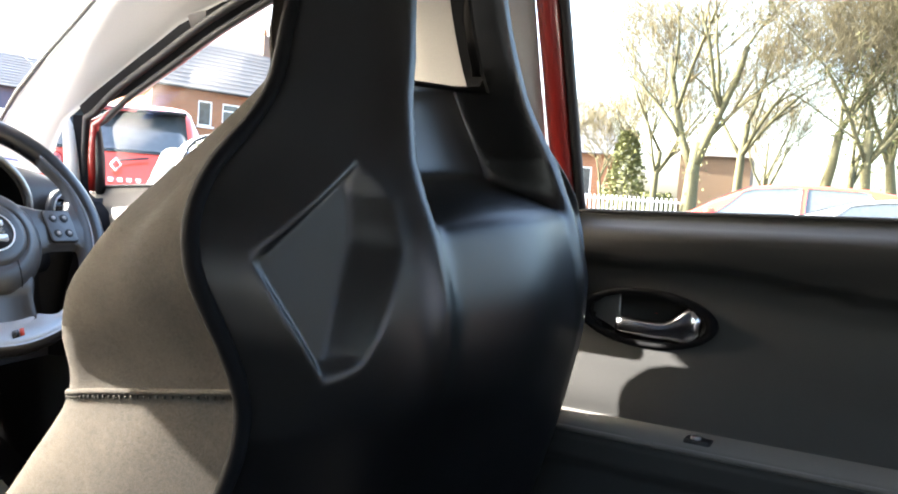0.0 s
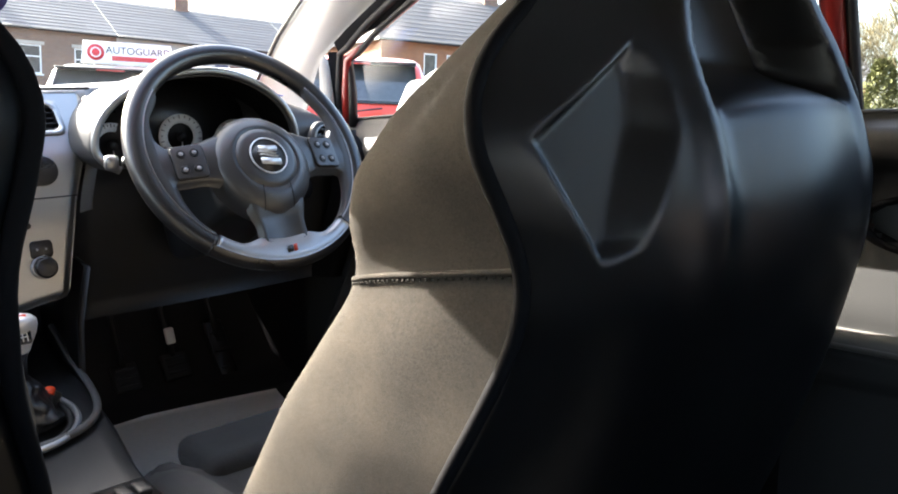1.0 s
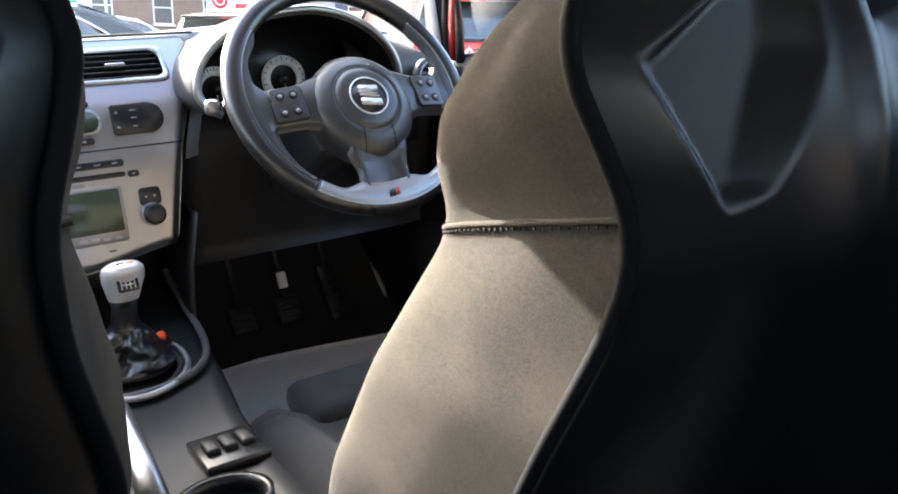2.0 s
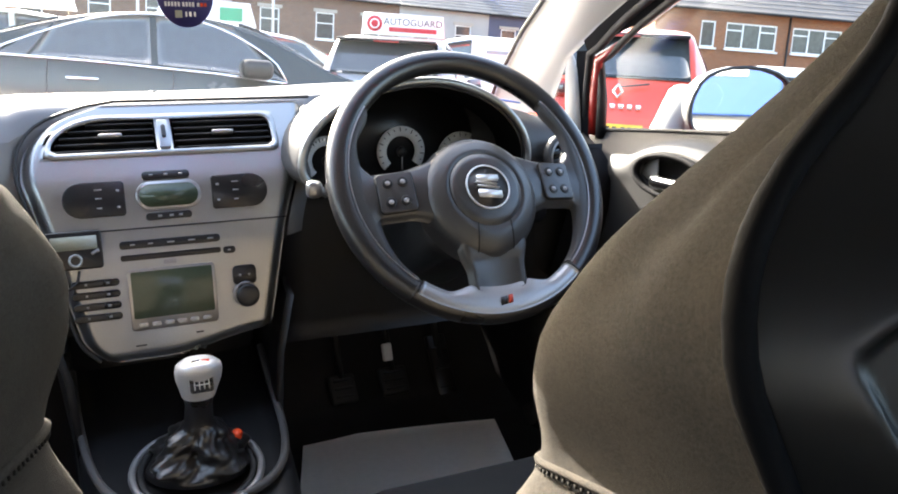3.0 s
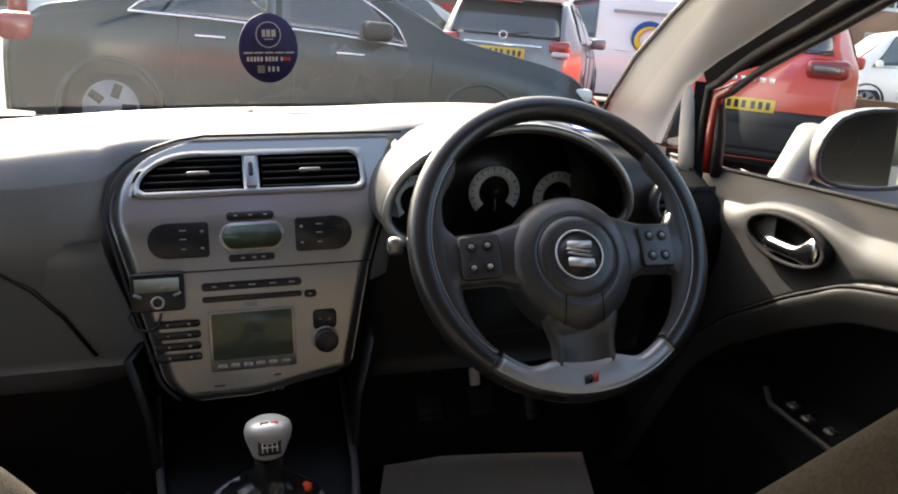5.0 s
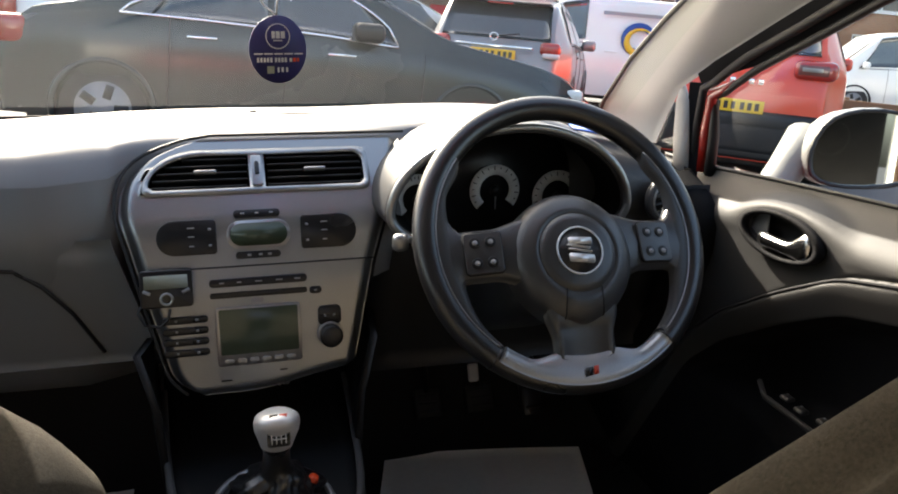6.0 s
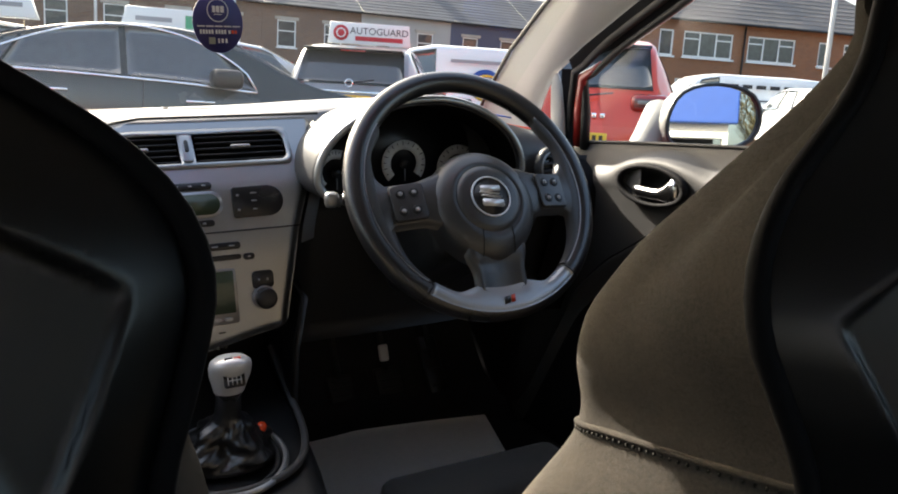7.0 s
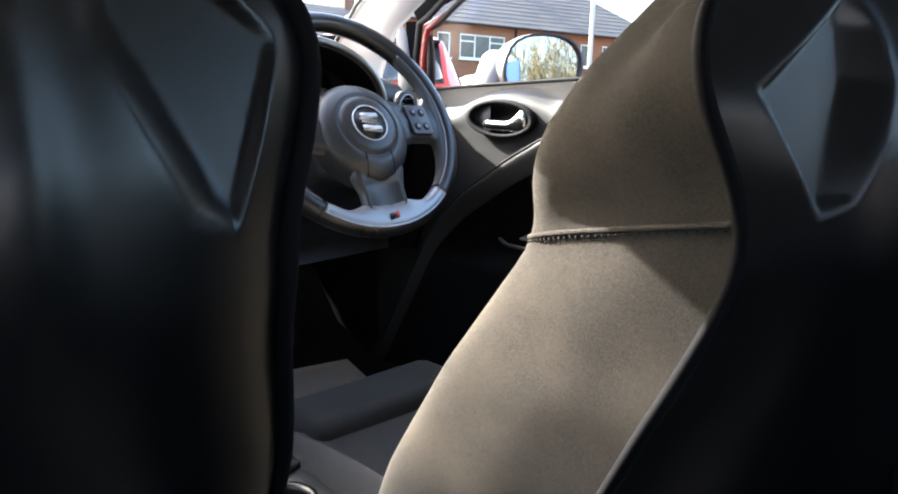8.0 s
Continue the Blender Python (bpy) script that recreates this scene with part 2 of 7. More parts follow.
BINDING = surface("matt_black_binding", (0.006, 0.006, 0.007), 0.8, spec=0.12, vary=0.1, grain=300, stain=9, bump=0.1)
INSERT = surface("satin_alloy", (0.40, 0.41, 0.42), 0.36, 0.75, vary=0.06, grain=500, stain=9, bump=0.03)
LEDGE = surface("grey_beige_plastic", (0.115, 0.108, 0.095), 0.5, spec=0.5, vary=0.12, grain=700, stain=5, bump=0.2)
WHEEL = surface("satin_wheel_plastic", (0.034, 0.0345, 0.0365), 0.38, spec=0.8, vary=0.12, grain=900, stain=8, bump=0.12)
HOOD = surface("grey_hood_plastic", (0.045, 0.046, 0.048), 0.48, spec=0.5, vary=0.1, grain=900, stain=5, bump=0.15)
BADGE = surface("satin_silver_badge", (0.72, 0.73, 0.74), 0.30, 0.55, vary=0.03, bump=0)
TINT_MIRROR = surface("tinted_mirror_silvering", (0.46, 0.48, 0.48), 0.015, 1.0, vary=0.01, bump=0)
CREAM = surface("cream_headlining", (0.44, 0.428, 0.405), 0.85, spec=0.15, vary=0.06, grain=500, stain=3, bump=0.2)
RUBBER = surface("black_rubber", (0.012, 0.012, 0.012), 0.6, vary=0.15, grain=300, stain=9, bump=0.1)
RED = surface("red_car_paint", (0.27, 0.013, 0.008), 0.35, vary=0.05, grain=500, stain=2, bump=0, coat=0.9)
CARPET = surface("black_carpet", (0.012, 0.012, 0.013), 0.95, vary=0.3, grain=260, stain=8, bump=0.6)
PAPER = surface("paper_mat", (0.84, 0.83, 0.78), 0.8, vary=0.06, grain=90, stain=5, bump=0.12)
LCD = surface("lcd_green", (0.060, 0.080, 0.052), 0.16, vary=0.05, grain=500, stain=4, bump=0)
LCD_PALE = surface("lcd_pale", (0.30, 0.32, 0.26), 0.2, vary=0.05, grain=500, stain=9, bump=0)
WHITE_MARK = surface("white_print", (0.75, 0.75, 0.74), 0.5, vary=0.03, bump=0)
GREY_MARK = surface("grey_print", (0.30, 0.30, 0.31), 0.5, vary=0.03, bump=0)
RED_MARK = surface("red_print", (0.55, 0.05, 0.02), 0.4, vary=0.03, bump=0)
DIAL = surface("dial_face", (0.72, 0.72, 0.71), 0.6, vary=0.05, grain=200, bump=0)
TAG_BLUE = surface("tag_card_blue", (0.028, 0.026, 0.13), 0.5, vary=0.05, grain=150, bump=0)
MIRROR = surface("mirror_silvering", (0.86, 0.88, 0.88), 0.015, 1.0, vary=0.01, bump=0)
THREAD = surface("dark_thread", (0.030, 0.026, 0.020), 0.9, vary=0.1, bump=0)
ORANGE = surface("orange_plastic", (0.75, 0.07, 0.015), 0.4, vary=0.05, bump=0)
GLASS = pane_glass("window_glass")
# hatch glass out of view; tint added to cut daylight from behind
REAR_GLASS = pane_glass("dimming_rear_glass", (0.45, 0.47, 0.46))
SCREEN_GLASS = pane_glass("windscreen_glass", (0.93, 0.96, 0.94), 0.46)


# ---- inside the car: seats ----
def in_car(x=0.0, y=0.0, z=0.0):
    return CAR @ Matrix.Translation((x, y, z))


SHELL_HW = soft([0.28, 0.6, 0.70, 0.79, 0.85, 0.90, 0.94, 0.985, 1.04, 1.08, 1.15, 1.25, 1.32], [0.262, 0.280, 0.274, 0.254, 0.253, 0.272, 0.285, 0.262, 0.18, 0.16, 0.130, 0.116, 0.108], 0.02)
SHELL_Y = soft([0.28, 0.45, 0.60, 0.75, 0.85, 0.93, 1.0, 1.07, 1.15, 1.32], [-0.59, -0.645, -0.70, -0.745, -0.765, -0.748, -0.722, -0.702, -0.69, -0.685], 0.04)
CLOTH_HW = soft([0.36, 0.58, 0.70, 0.805, 0.825, 0.86, 0.90, 0.95, 1.0, 1.05, 1.065, 1.08, 1.12, 1.32], [0.29, 0.305, 0.295, 0.262, 0.264, 0.277, 0.280, 0.262, 0.212, 0.162, 0.147, 0.159, 0.152, 0.128], 0.012)
CLOTH_Y = soft([0.36, 0.58, 0.70, 0.82, 0.89, 0.95, 1.05, 1.12, 1.32], [-0.24, -0.355, -0.43, -0.505, -0.517, -0.552, -0.600, -0.602, -0.600], 0.03)
WRAP = soft([0.4, 0.58, 0.70, 0.82, 1.3], [0.128, 0.118, 0.094, 0.072, 0.072], 0.02)
NICHE_HW = lerp([0.95, 1.0, 1.08, 1.18, 1.3], [0.115, 0.110, 0.082, 0.062, 0.058])
DIAMOND = ((0.212, 0.853, 0.004), (0.254, 0.938, 0.005), (0.160, 1.000, 0.016), (0.147, 0.974, 0.021), (0.150, 0.938, 0.021), (0.186, 0.867, 0.012))


def diamond_depth(x, z):
    """Share of the shoulder recess at a place, 0 outside it and 1 on its flat floor."""
    x, least = abs(x), 1.0
    n = len(DIAMOND)
    for i, (ax, az, w) in enumerate(DIAMOND):
        bx, bz, _ = DIAMOND[(i + 1) % n]
        ln = math.hypot(bx - ax, bz - az)
        d = ((bz - az) * (x - ax) - (bx - ax) * (z - az)) / ln
        least = min(least, max(0.0, -d) / w)
        if least <= 0:
            return 0.0
    return min(1.0, least)



def shell_point(u, z):
    hw = SHELL_HW(z)
    x = u * hw
    y = SHELL_Y(z) + WRAP(z) * abs(u) ** 3.5
    sunk = diamond_depth(x, z)
    if sunk > 0:
        y += sunk * max(0.0, -0.696 + 0.206 * (abs(x) - 0.252) + 0.215 * (z - 0.925) - y)
    # narrow niche behind the neck, over a rounded bulge
    dome = 0.966 - 0.008 * min(1.0, (x / 0.11) ** 2)
    y += 0.068 * step(NICHE_HW(z) - abs(x), 0.0, 0.016) * step(z, dome - 0.012, dome + 0.022)
    y -= 0.006 * math.exp(-(((abs(x) - NICHE_HW(max(z, 1.0)) - 0.012) / 0.012) ** 2)) * step(z, 0.80, 0.90)
    y -= 0.020 * math.exp(-((x / 0.085) ** 2)) * step(z, 0.75, 0.91) * (1 - step(z, dome - 0.02, dome + 0.02))
    return x, y, z


def cloth_point(v, z, wide=0.0):
    """Round the cushioned front from one shell edge to the other, v from -1 to 1."""
    a, s = abs(v), (1 if v >= 0 else -1)
    ys, yf, hs, hf = SHELL_Y(z) + WRAP(z) - 0.006, CLOTH_Y(z), SHELL_HW(z) - 0.006, CLOTH_HW(z - 0.044 * min(1, max(0, (a - 0.55) / 0.45)) * (1 - step(abs(z - 0.835), 0.05, 0.12)))
    hf += wide * (0.85 + 0.15 * step(z, 0.78, 0.88)) * (1 - step(z, 0.96, 1.08))
    ym = yf - 0.055 * step(1.12 - z, 0.0, 0.2)
    keys = [0.0, 0.25, 0.42, 0.52, 0.58, 0.64, 0.72, 0.85, 1.0]
    xs = [0.0, 0.14, hf * 0.66, hf * 0.84, hf * 0.96, hf, hf, (hf + hs) / 2 + 0.006, hs]
    yy = [ym, ym, ym + (yf - ym) * 0.75, yf, yf - 0.003, yf - 0.018, yf - 0.045, (yf + ys) / 2 - 0.01, ys]
    if hf < 0.2:
        xs[1] = hf * 0.4
    k = np.linspace(-0.03, 0.03, 5)
    x, y = float(np.mean(np.interp(np.clip(a + k, 0, 1), keys, xs))), float(np.mean(np.interp(np.clip(a + k, 0, 1), keys, yy)))
    if a < 0.04:
        x = a * 0.14 / 0.25
    if z > 1.0:
        y = max(y, SHELL_Y(z) + 0.072 * min(1, x / SHELL_HW(z)) ** 3.5 + 0.009)
    return s * x, y, z


def hole(x, z, more=0.0):
    return 1.062 - more < z < 1.24 and abs(x) < NICHE_HW(z) - 0.010 + more


def front_seat(name, cx, dy, label, up=0.0, wide=0.0):
    seat = thing(name, in_car(cx, dy, 0.30 + up), label, "car seat", "front seats")
    off = Matrix.Translation((0, 0, -0.30))
    zs = [0.28 + 0.011 * i for i in range(46)] + [0.784 + 0.004 * i for i in range(66)] + [1.050 + 0.009 * i for i in range(31)]
    us = [math.sin((k / 90 - 1) * math.pi / 2 * 0.999) * 0.35 + (k / 90 - 1) * 0.65 for k in range(181)]
    rows = [[shell_point(u, z) for u in us] for z in zs]
    bm = loft(rows, skip=lambda i, j: hole(rows[i][j][0], zs[i]))
    bmesh.ops.solidify(bm, geom=bm.faces[:], thickness=0.004)
    bm.transform(off)
    shell = part("back_shell", bm, SHELL, seat, "black plastic seat-back shell with moulded shoulder recesses")
    # lining of the opening under the head restraint
    rim = [(-1, 1.062 + 0.0178 * k) for k in range(11)] + [(1, 1.24 - 0.0178 * k) for k in range(11)]
    rim = [(s * (NICHE_HW(z) - 0.008), z) for s, z in rim]
    bm = loft([[(x, shell_point(x / SHELL_HW(z), z)[1] - 0.003, z) for x, z in rim + rim[:1]], [(x, shell_point(x / SHELL_HW(z), z)[1] + 0.020, z) for x, z in rim + rim[:1]]])
    bm.transform(off)
    part("opening_lining", bm, BINDING, seat)
    zc = [0.36 + 0.012 * i for i in range(80)]
    vs = [-1 + k / 40 for k in range(81)]
    crow = [[cloth_point(v, z, wide) for v in vs] for z in zc]
    bm = loft(crow, skip=lambda i, j: hole(crow[i][j][0], zc[i], 0.085) and abs(vs[j]) < 0.60)
    bm.transform(off)
    part("backrest", bm, FABRIC, seat, "grey-brown woven cloth backrest with side bolsters")
    # dark binding along the joint of cloth and shell
    for s in (-1, 1):
        line = [(s * (SHELL_HW(z) + 0.001), SHELL_Y(z) + WRAP(z) - 0.004, z - 0.30) for z in zc if z < 1.31]
        part("edge_binding", tube(line, 0.0058, 8), BINDING, seat)
        seam = [cloth_point(s * (0.50 + 0.5 * k / 20), 0.808 + 0.044 * (k / 20), wide) for k in range(21)]
        seam = [(x + s * 0.001, y, z - 0.30) for x, y, z in seam]
        roll = part("seam", tube(seam, 0.0024, 6), FABRIC, seat, "piped seam")
        bm = bmesh.new()
        for k in range(2, 40):
            a = Vector(seam[k // 2])
            b = Vector(seam[min(20, k // 2 + 1)])
            p = a.lerp(b, (k % 2) / 2)
            box(bm, p.x + s * 0.0010, p.y, p.z - 0.0036, 0.0012, 0.0013, 0.0020)
        part("stitch", bm, THREAD, roll)
    # cushion
    rows = []
    for i in range(25):
        t = i / 24
        y = -0.44 + 0.54 * t
        lift = 0.03 * step(t, 0.2, 0.9)
        drop = 0.06 * max(0, (t - 0.86) / 0.14) ** 2
        row = []
        for k in range(33):
            a = -1 + k / 16
            hw = 0.262 - 0.02 * step(t, 0.8, 1)
            prof = lerp([0, 0.55, 0.66, 0.78, 0.9, 1.0], [0.400, 0.402, 0.416, 0.436, 0.420, 0.32])(abs(a))
            x = a * hw * (1.02 if abs(a) < 0.95 else 1.0)
            row.append((x, y, prof + lift * 0.6 - drop - 0.30))
        rows.append(row)
    rows.append([(x, y - 0.01, -0.02) for x, y, z in rows[-1]])
    part("cushion", loft(rows), CUSHION, seat, "dark grey cloth seat cushion")
    for s in (-1, 1):
        pts = [(s * 0.215, -0.40 + 0.064 * k, 0.108 + 0.012 * math.sin(k / 7 * math.pi)) for k in range(8)]
        part("side_bolster", tube(pts, [0.03, 0.044, 0.047, 0.048, 0.048, 0.047, 0.044, 0.03], 14), CUSHION, seat)
    box(b := bmesh.new(), 0, 0.062, 0.118, 0.31, 0.13, 0.055, 0.022, None, 3)
    part("thigh_support", b, CUSHION, seat)
    part("seat_base", boxed(0, -0.15, 0.035, 0.42, 0.44, 0.07, 0.01), DARK, seat)
    for s in (-1, 1):
        part("runner", boxed(s * 0.19, -0.12, -0.012 - up / 2, 0.04, 0.52, 0.03 + up, 0.004), DARK, seat)
    return seat


driver_seat = front_seat("driver_seat", SEAT_X, SEAT_Y, "grey-brown cloth sports front seat with black plastic shell", 0.014)
passenger_seat = front_seat("passenger_seat", PASS_X, PASS_Y, "grey-brown cloth sports front seat set further forward", 0.045, 0.027)


# ---- steering wheel ----
def steering_wheel():
    w = thing("steering_wheel", in_car(0.3675, 0.0595, 0.8845) @ pose(0, 0, 0, 90 - 32, 0, 0), "black leather steering wheel with alloy lower insert", "steering wheel")
    # local: x right, y up the wheel, z towards the driver
    R, LOW = 0.1772, -0.026
    arc = lambda a0, a1, n: [(R * math.cos(radians(a0 + (a1 - a0) * k / n)), R * math.sin(radians(a0 + (a1 - a0) * k / n)), 0) for k in range(n + 1)]
    rim = part("rim", tube(arc(-90, 270, 96)[:-1], 0.0158, 16, True), LEATHER, w, "black leather rim")
    for a in (-129, -51):
        c = (R * math.cos(radians(a)), R * math.sin(radians(a)), 0)
        d = (-math.sin(radians(a)), math.cos(radians(a)), 0)
        part("rim_joint", disc(bmesh.new(), [c[i] - d[i] * 0.0012 for i in range(3)], d, 0.0164, 0.0024), BLACK, rim)
    # alloy insert on the driver's side of the lower rim, meeting the tongue of the hub
    rows = []
    for k in range(41):
        a = radians(-128 + 76 * k / 40)
        wide = 0.016 + 0.016 * step(14 - abs(k - 20), 0, 7)
        rr = [R + 0.006, R + 0.003, R - 0.003, R - 0.009, R - wide + 0.004, R - wide]
        zz = [0.0148, 0.0163, 0.0168, 0.0158, 0.0135, 0.008]
        rows.append([(r * math.cos(a), r * math.sin(a), z) for r, z in zip(rr, zz)])
    trim = part("alloy_insert", thick(rows, 0.003, eye=(0, 0, 1)), INSERT, w, "satin alloy lower rim insert")
    em = Matrix.Translation((0, -R + 0.010, 0.0168)) @ pose(0, 0, 0, 0, 0, 8)
    for col, pts in ((BLACK, [(-0.010, -0.005), (-0.001, -0.005), (0.002, 0.005), (-0.007, 0.005)]), (RED_MARK, [(0.001, -0.005), (0.007, -0.005), (0.010, 0.005), (0.004, 0.005)])):
        part("emblem", prism(pts, 0.001, em), col, trim)
    # hub: smooth domed airbag cover with a round groove
    rows = []
    for r, z in ((0.080, -0.014), (0.080, 0.006), (0.0785, 0.016), (0.074, 0.0235), (0.066, 0.0295), (0.0560, 0.0340), (0.0510, 0.0357), (0.0500, 0.0340), (0.0488, 0.0340), (0.0478, 0.0363), (0.040, 0.0385), (0.029, 0.0400), (0.002, 0.0405)):
        row = []
        for k in range(64):
            a = 2 * math.pi * k / 64
            sy = 1.0 + (0.10 * abs(math.sin(a)) ** 3 if math.sin(a) < 0 and r > 0.055 else 0.0)
            row.append((r * math.cos(a), LOW + r * sy * math.sin(a), z))
        rows.append(row)
    hub = part("airbag_cover", loft(rows, True), WHEEL, w, "black satin domed airbag cover")
    for s in (-1, 1):
        part("cover_joint", tube([(s * 0.0225, LOW - 0.0440, 0.0362), (s * 0.0235, LOW - 0.058, 0.0332), (s * 0.0245, LOW - 0.074, 0.0258), (s * 0.025, LOW - 0.084, 0.0130)], 0.0009, 6), CARPET, hub)
    # maker's badge, as a plain striped shape
    part("badge_ring", ring(ellipse(0.0300, 0.0300, 48), ellipse(0.0280, 0.0280, 48), 0.002, Matrix.Translation((0, LOW, 0.0400))), BADGE, hub)
    part("badge_disc", prism(ellipse(0.0281, 0.0281, 48), 0.0012, Matrix.Translation((0, LOW, 0.0398))), BLACK, hub)
    for low, high, tilt, x0, x1 in ((0.0072, 0.0160, 0.0008, -0.0135, 0.0165), (0.0036, 0.0060, 0.0028, -0.0165, 0.0140), (-0.0014, 0.0010, 0.0028, -0.0150, 0.0160), (-0.0150, -0.0046, 0.0020, -0.0150, 0.0170)):
        q = 0.002
        shape = [(x0 + q, low + tilt), (x1 - q, low - tilt), (x1, low - tilt + q), (x1, high - tilt - q / 3), (x1 - q / 2, high - tilt), (x0 + q, high + tilt), (x0, high + tilt - q / 2), (x0, low + tilt + q / 3)]
        part("badge_bar", prism(shape, 0.0022, Matrix.Translation((0, LOW, 0.0408))), BADGE, hub)
    # side spokes, each with a pad of four round buttons
    for s in (-1, 1):
        rows = []
        for k in range(17):
            t = k / 16
            x = s * (0.050 + 0.108 * t)
            top = LOW + 0.050 - 0.010 * step(t, 0.0, 0.5) + 0.026 * step(t, 0.80, 1)
            bot = LOW - 0.034 + 0.014 * step(t, 0.0, 0.45) - 0.030 * step(t, 0.78, 1)
            z = 0.0245 - 0.016 * t
            rows.append([(x, top + 0.002, z - 0.016), (x, top, z - 0.004), (x, top - 0.006, z), (x, (top + bot) / 2, z + 0.003), (x, bot + 0.006, z), (x, bot, z - 0.004), (x, bot - 0.002, z - 0.016)])
        sp = part("spoke", thick(rows, 0.006, eye=(0, 0, 1)), WHEEL, w)
        pm = Matrix.Translation((s * 0.113, LOW + 0.010, 0.0178)) @ pose(0, 0, 0, 0, s * 9, 0)
        part("pad_joint", prism(rounded(0.0480, 0.0530, 0.006, 4), 0.0015, pm @ Matrix.Translation((0, 0, -0.0005))), CARPET, sp)
        pad = part("button_pad", prism(rounded(0.0455, 0.0505, 0.005, 4), 0.0032, pm, 0.001), WHEEL, sp, "black thumb button pad")
        for bx in (-0.0095, 0.0095):
            for by in (-0.0125, 0.0125):
                button = part("button", prism(ellipse(0.0066, 0.0066, 20, bx, by), 0.0020, pm @ Matrix.Translation((0, 0, 0.0030)), 0.0008), DARK, pad)
                part("button_mark", prism(ellipse(0.0034, 0.0030, 12, bx, by), 0.0004, pm @ Matrix.Translation((0, 0, 0.0049))), GREY_MARK, pad)
        # satin thumb grip along the inside of the rim, widest at the spoke, with a bright edge
        rows, bright = [], []
        for k in range(37):
            deg = 40 - 90 * k / 36
            a = radians(deg)
            wide = 0.003 + 0.021 * math.exp(-(((deg + 8) / 24) ** 2)) + 0.006 * step(deg, 20, 34) * (1 - step(deg, 36, 40))
            r0 = R - 0.0115
            rows.append([(s * r * math.cos(a), r * math.sin(a), z) for r, z in ((r0 + 0.003, 0.0090), (r0, 0.0125), (r0 - wide * 0.5, 0.0120), (r0 - wide, 0.0085), (r0 - wide - 0.001, 0.0))])
            bright.append((s * (r0 + 0.0012) * math.cos(a), (r0 + 0.0012) * math.sin(a), 0.0124))
        grip = part("thumb_grip", thick(rows, 0.003, eye=(0, 0, 1)), HOOD, w, "satin grey thumb grip")
        part("grip_edge", tube(bright, 0.0010, 6), ALLOY, grip, "bright edge line")
    # lower spoke: a dark tongue with a raised frame, rounded at its foot
    rows = []
    for k in range(15):
        t = k / 14
        y = LOW - 0.062 - 0.066 * t
        hw = (0.046 - 0.008 * step(t, 0.1, 0.6)) * (1 - 0.30 * step(t, 0.90, 1.0) ** 2)
        z = 0.024 - 0.010 * t
        dip = 0.004 * step(t, 0.25, 0.4)
        rows.append([(-hw, y, z - 0.016), (-hw + 0.001, y, z - 0.003), (-hw + 0.005, y, z), (-hw * 0.72, y, z - dip), (hw * 0.72, y, z - dip), (hw - 0.005, y, z), (hw - 0.001, y, z - 0.003), (hw, y, z - 0.016)])
    part("lower_spoke", thick(rows, 0.006, eye=(0, 0, 1)), WHEEL, w)
    part("column_boss", disc(bmesh.new(), (0, LOW, -0.075), (0, 0, 1), 0.052, 0.065, 28, 0.066), DARK, w)
    return w


steering_wheel()

col = thing("steering_column_shroud", in_car(0.363, 0.16, 0.80), "dark plastic shroud round the steering column", "column shroud")
part("shroud", boxed(0, 0, -0.005, 0.125, 0.24, 0.115, 0.025, pose(0, 0, 0, -26, 0, 0), 3), DARK, col)
for s, ln in ((-1, 0.15), (1, 0.13)):
    stalk = tube([(s * 0.05, -0.055, 0.065), (s * 0.11, -0.058, 0.075), (s * (0.05 + ln * 0.86), -0.062, 0.081)], [0.008, 0.007, 0.008], 8)
    st = part("stalk", stalk, BLACK, col)
    part("stalk_end", boxed(s * (0.045 + ln), -0.063, 0.082, 0.020, 0.016, 0.022, 0.006), ALLOY if s < 0 else BLACK, st, "silver stalk end" if s < 0 else "")


# ---- dashboard ----
def far_y(x):
    return 0.80 - 0.36 * (x / 0.63) ** 2


def dash_top_z(x, y):
    return 0.985 - 0.092 * step(x, 0.44, 0.72) + 0.012 * math.exp(-(((x - 0.40) / 0.19) ** 2)) - 0.010 * step(y, 0.45, 0.85)


STACK_Y = soft([0.56, 0.715, 0.80, 0.88, 0.93, 0.97, 1.0], [0.180, 0.200, 0.211, 0.233, 0.264, 0.300, 0.33], 0.012)
dash = thing("dashboard", in_car(0, 0.4, 0.70), "grey moulded plastic dashboard with silver centre panel", "dashboard")
D0 = Matrix.Translation((0, -0.4, -0.70))


def dash_part(name, bm, ma, label="", parent=None, smooth=True):
    bm.transform(D0)
    return part(name, bm, ma, parent or dash, label, smooth)


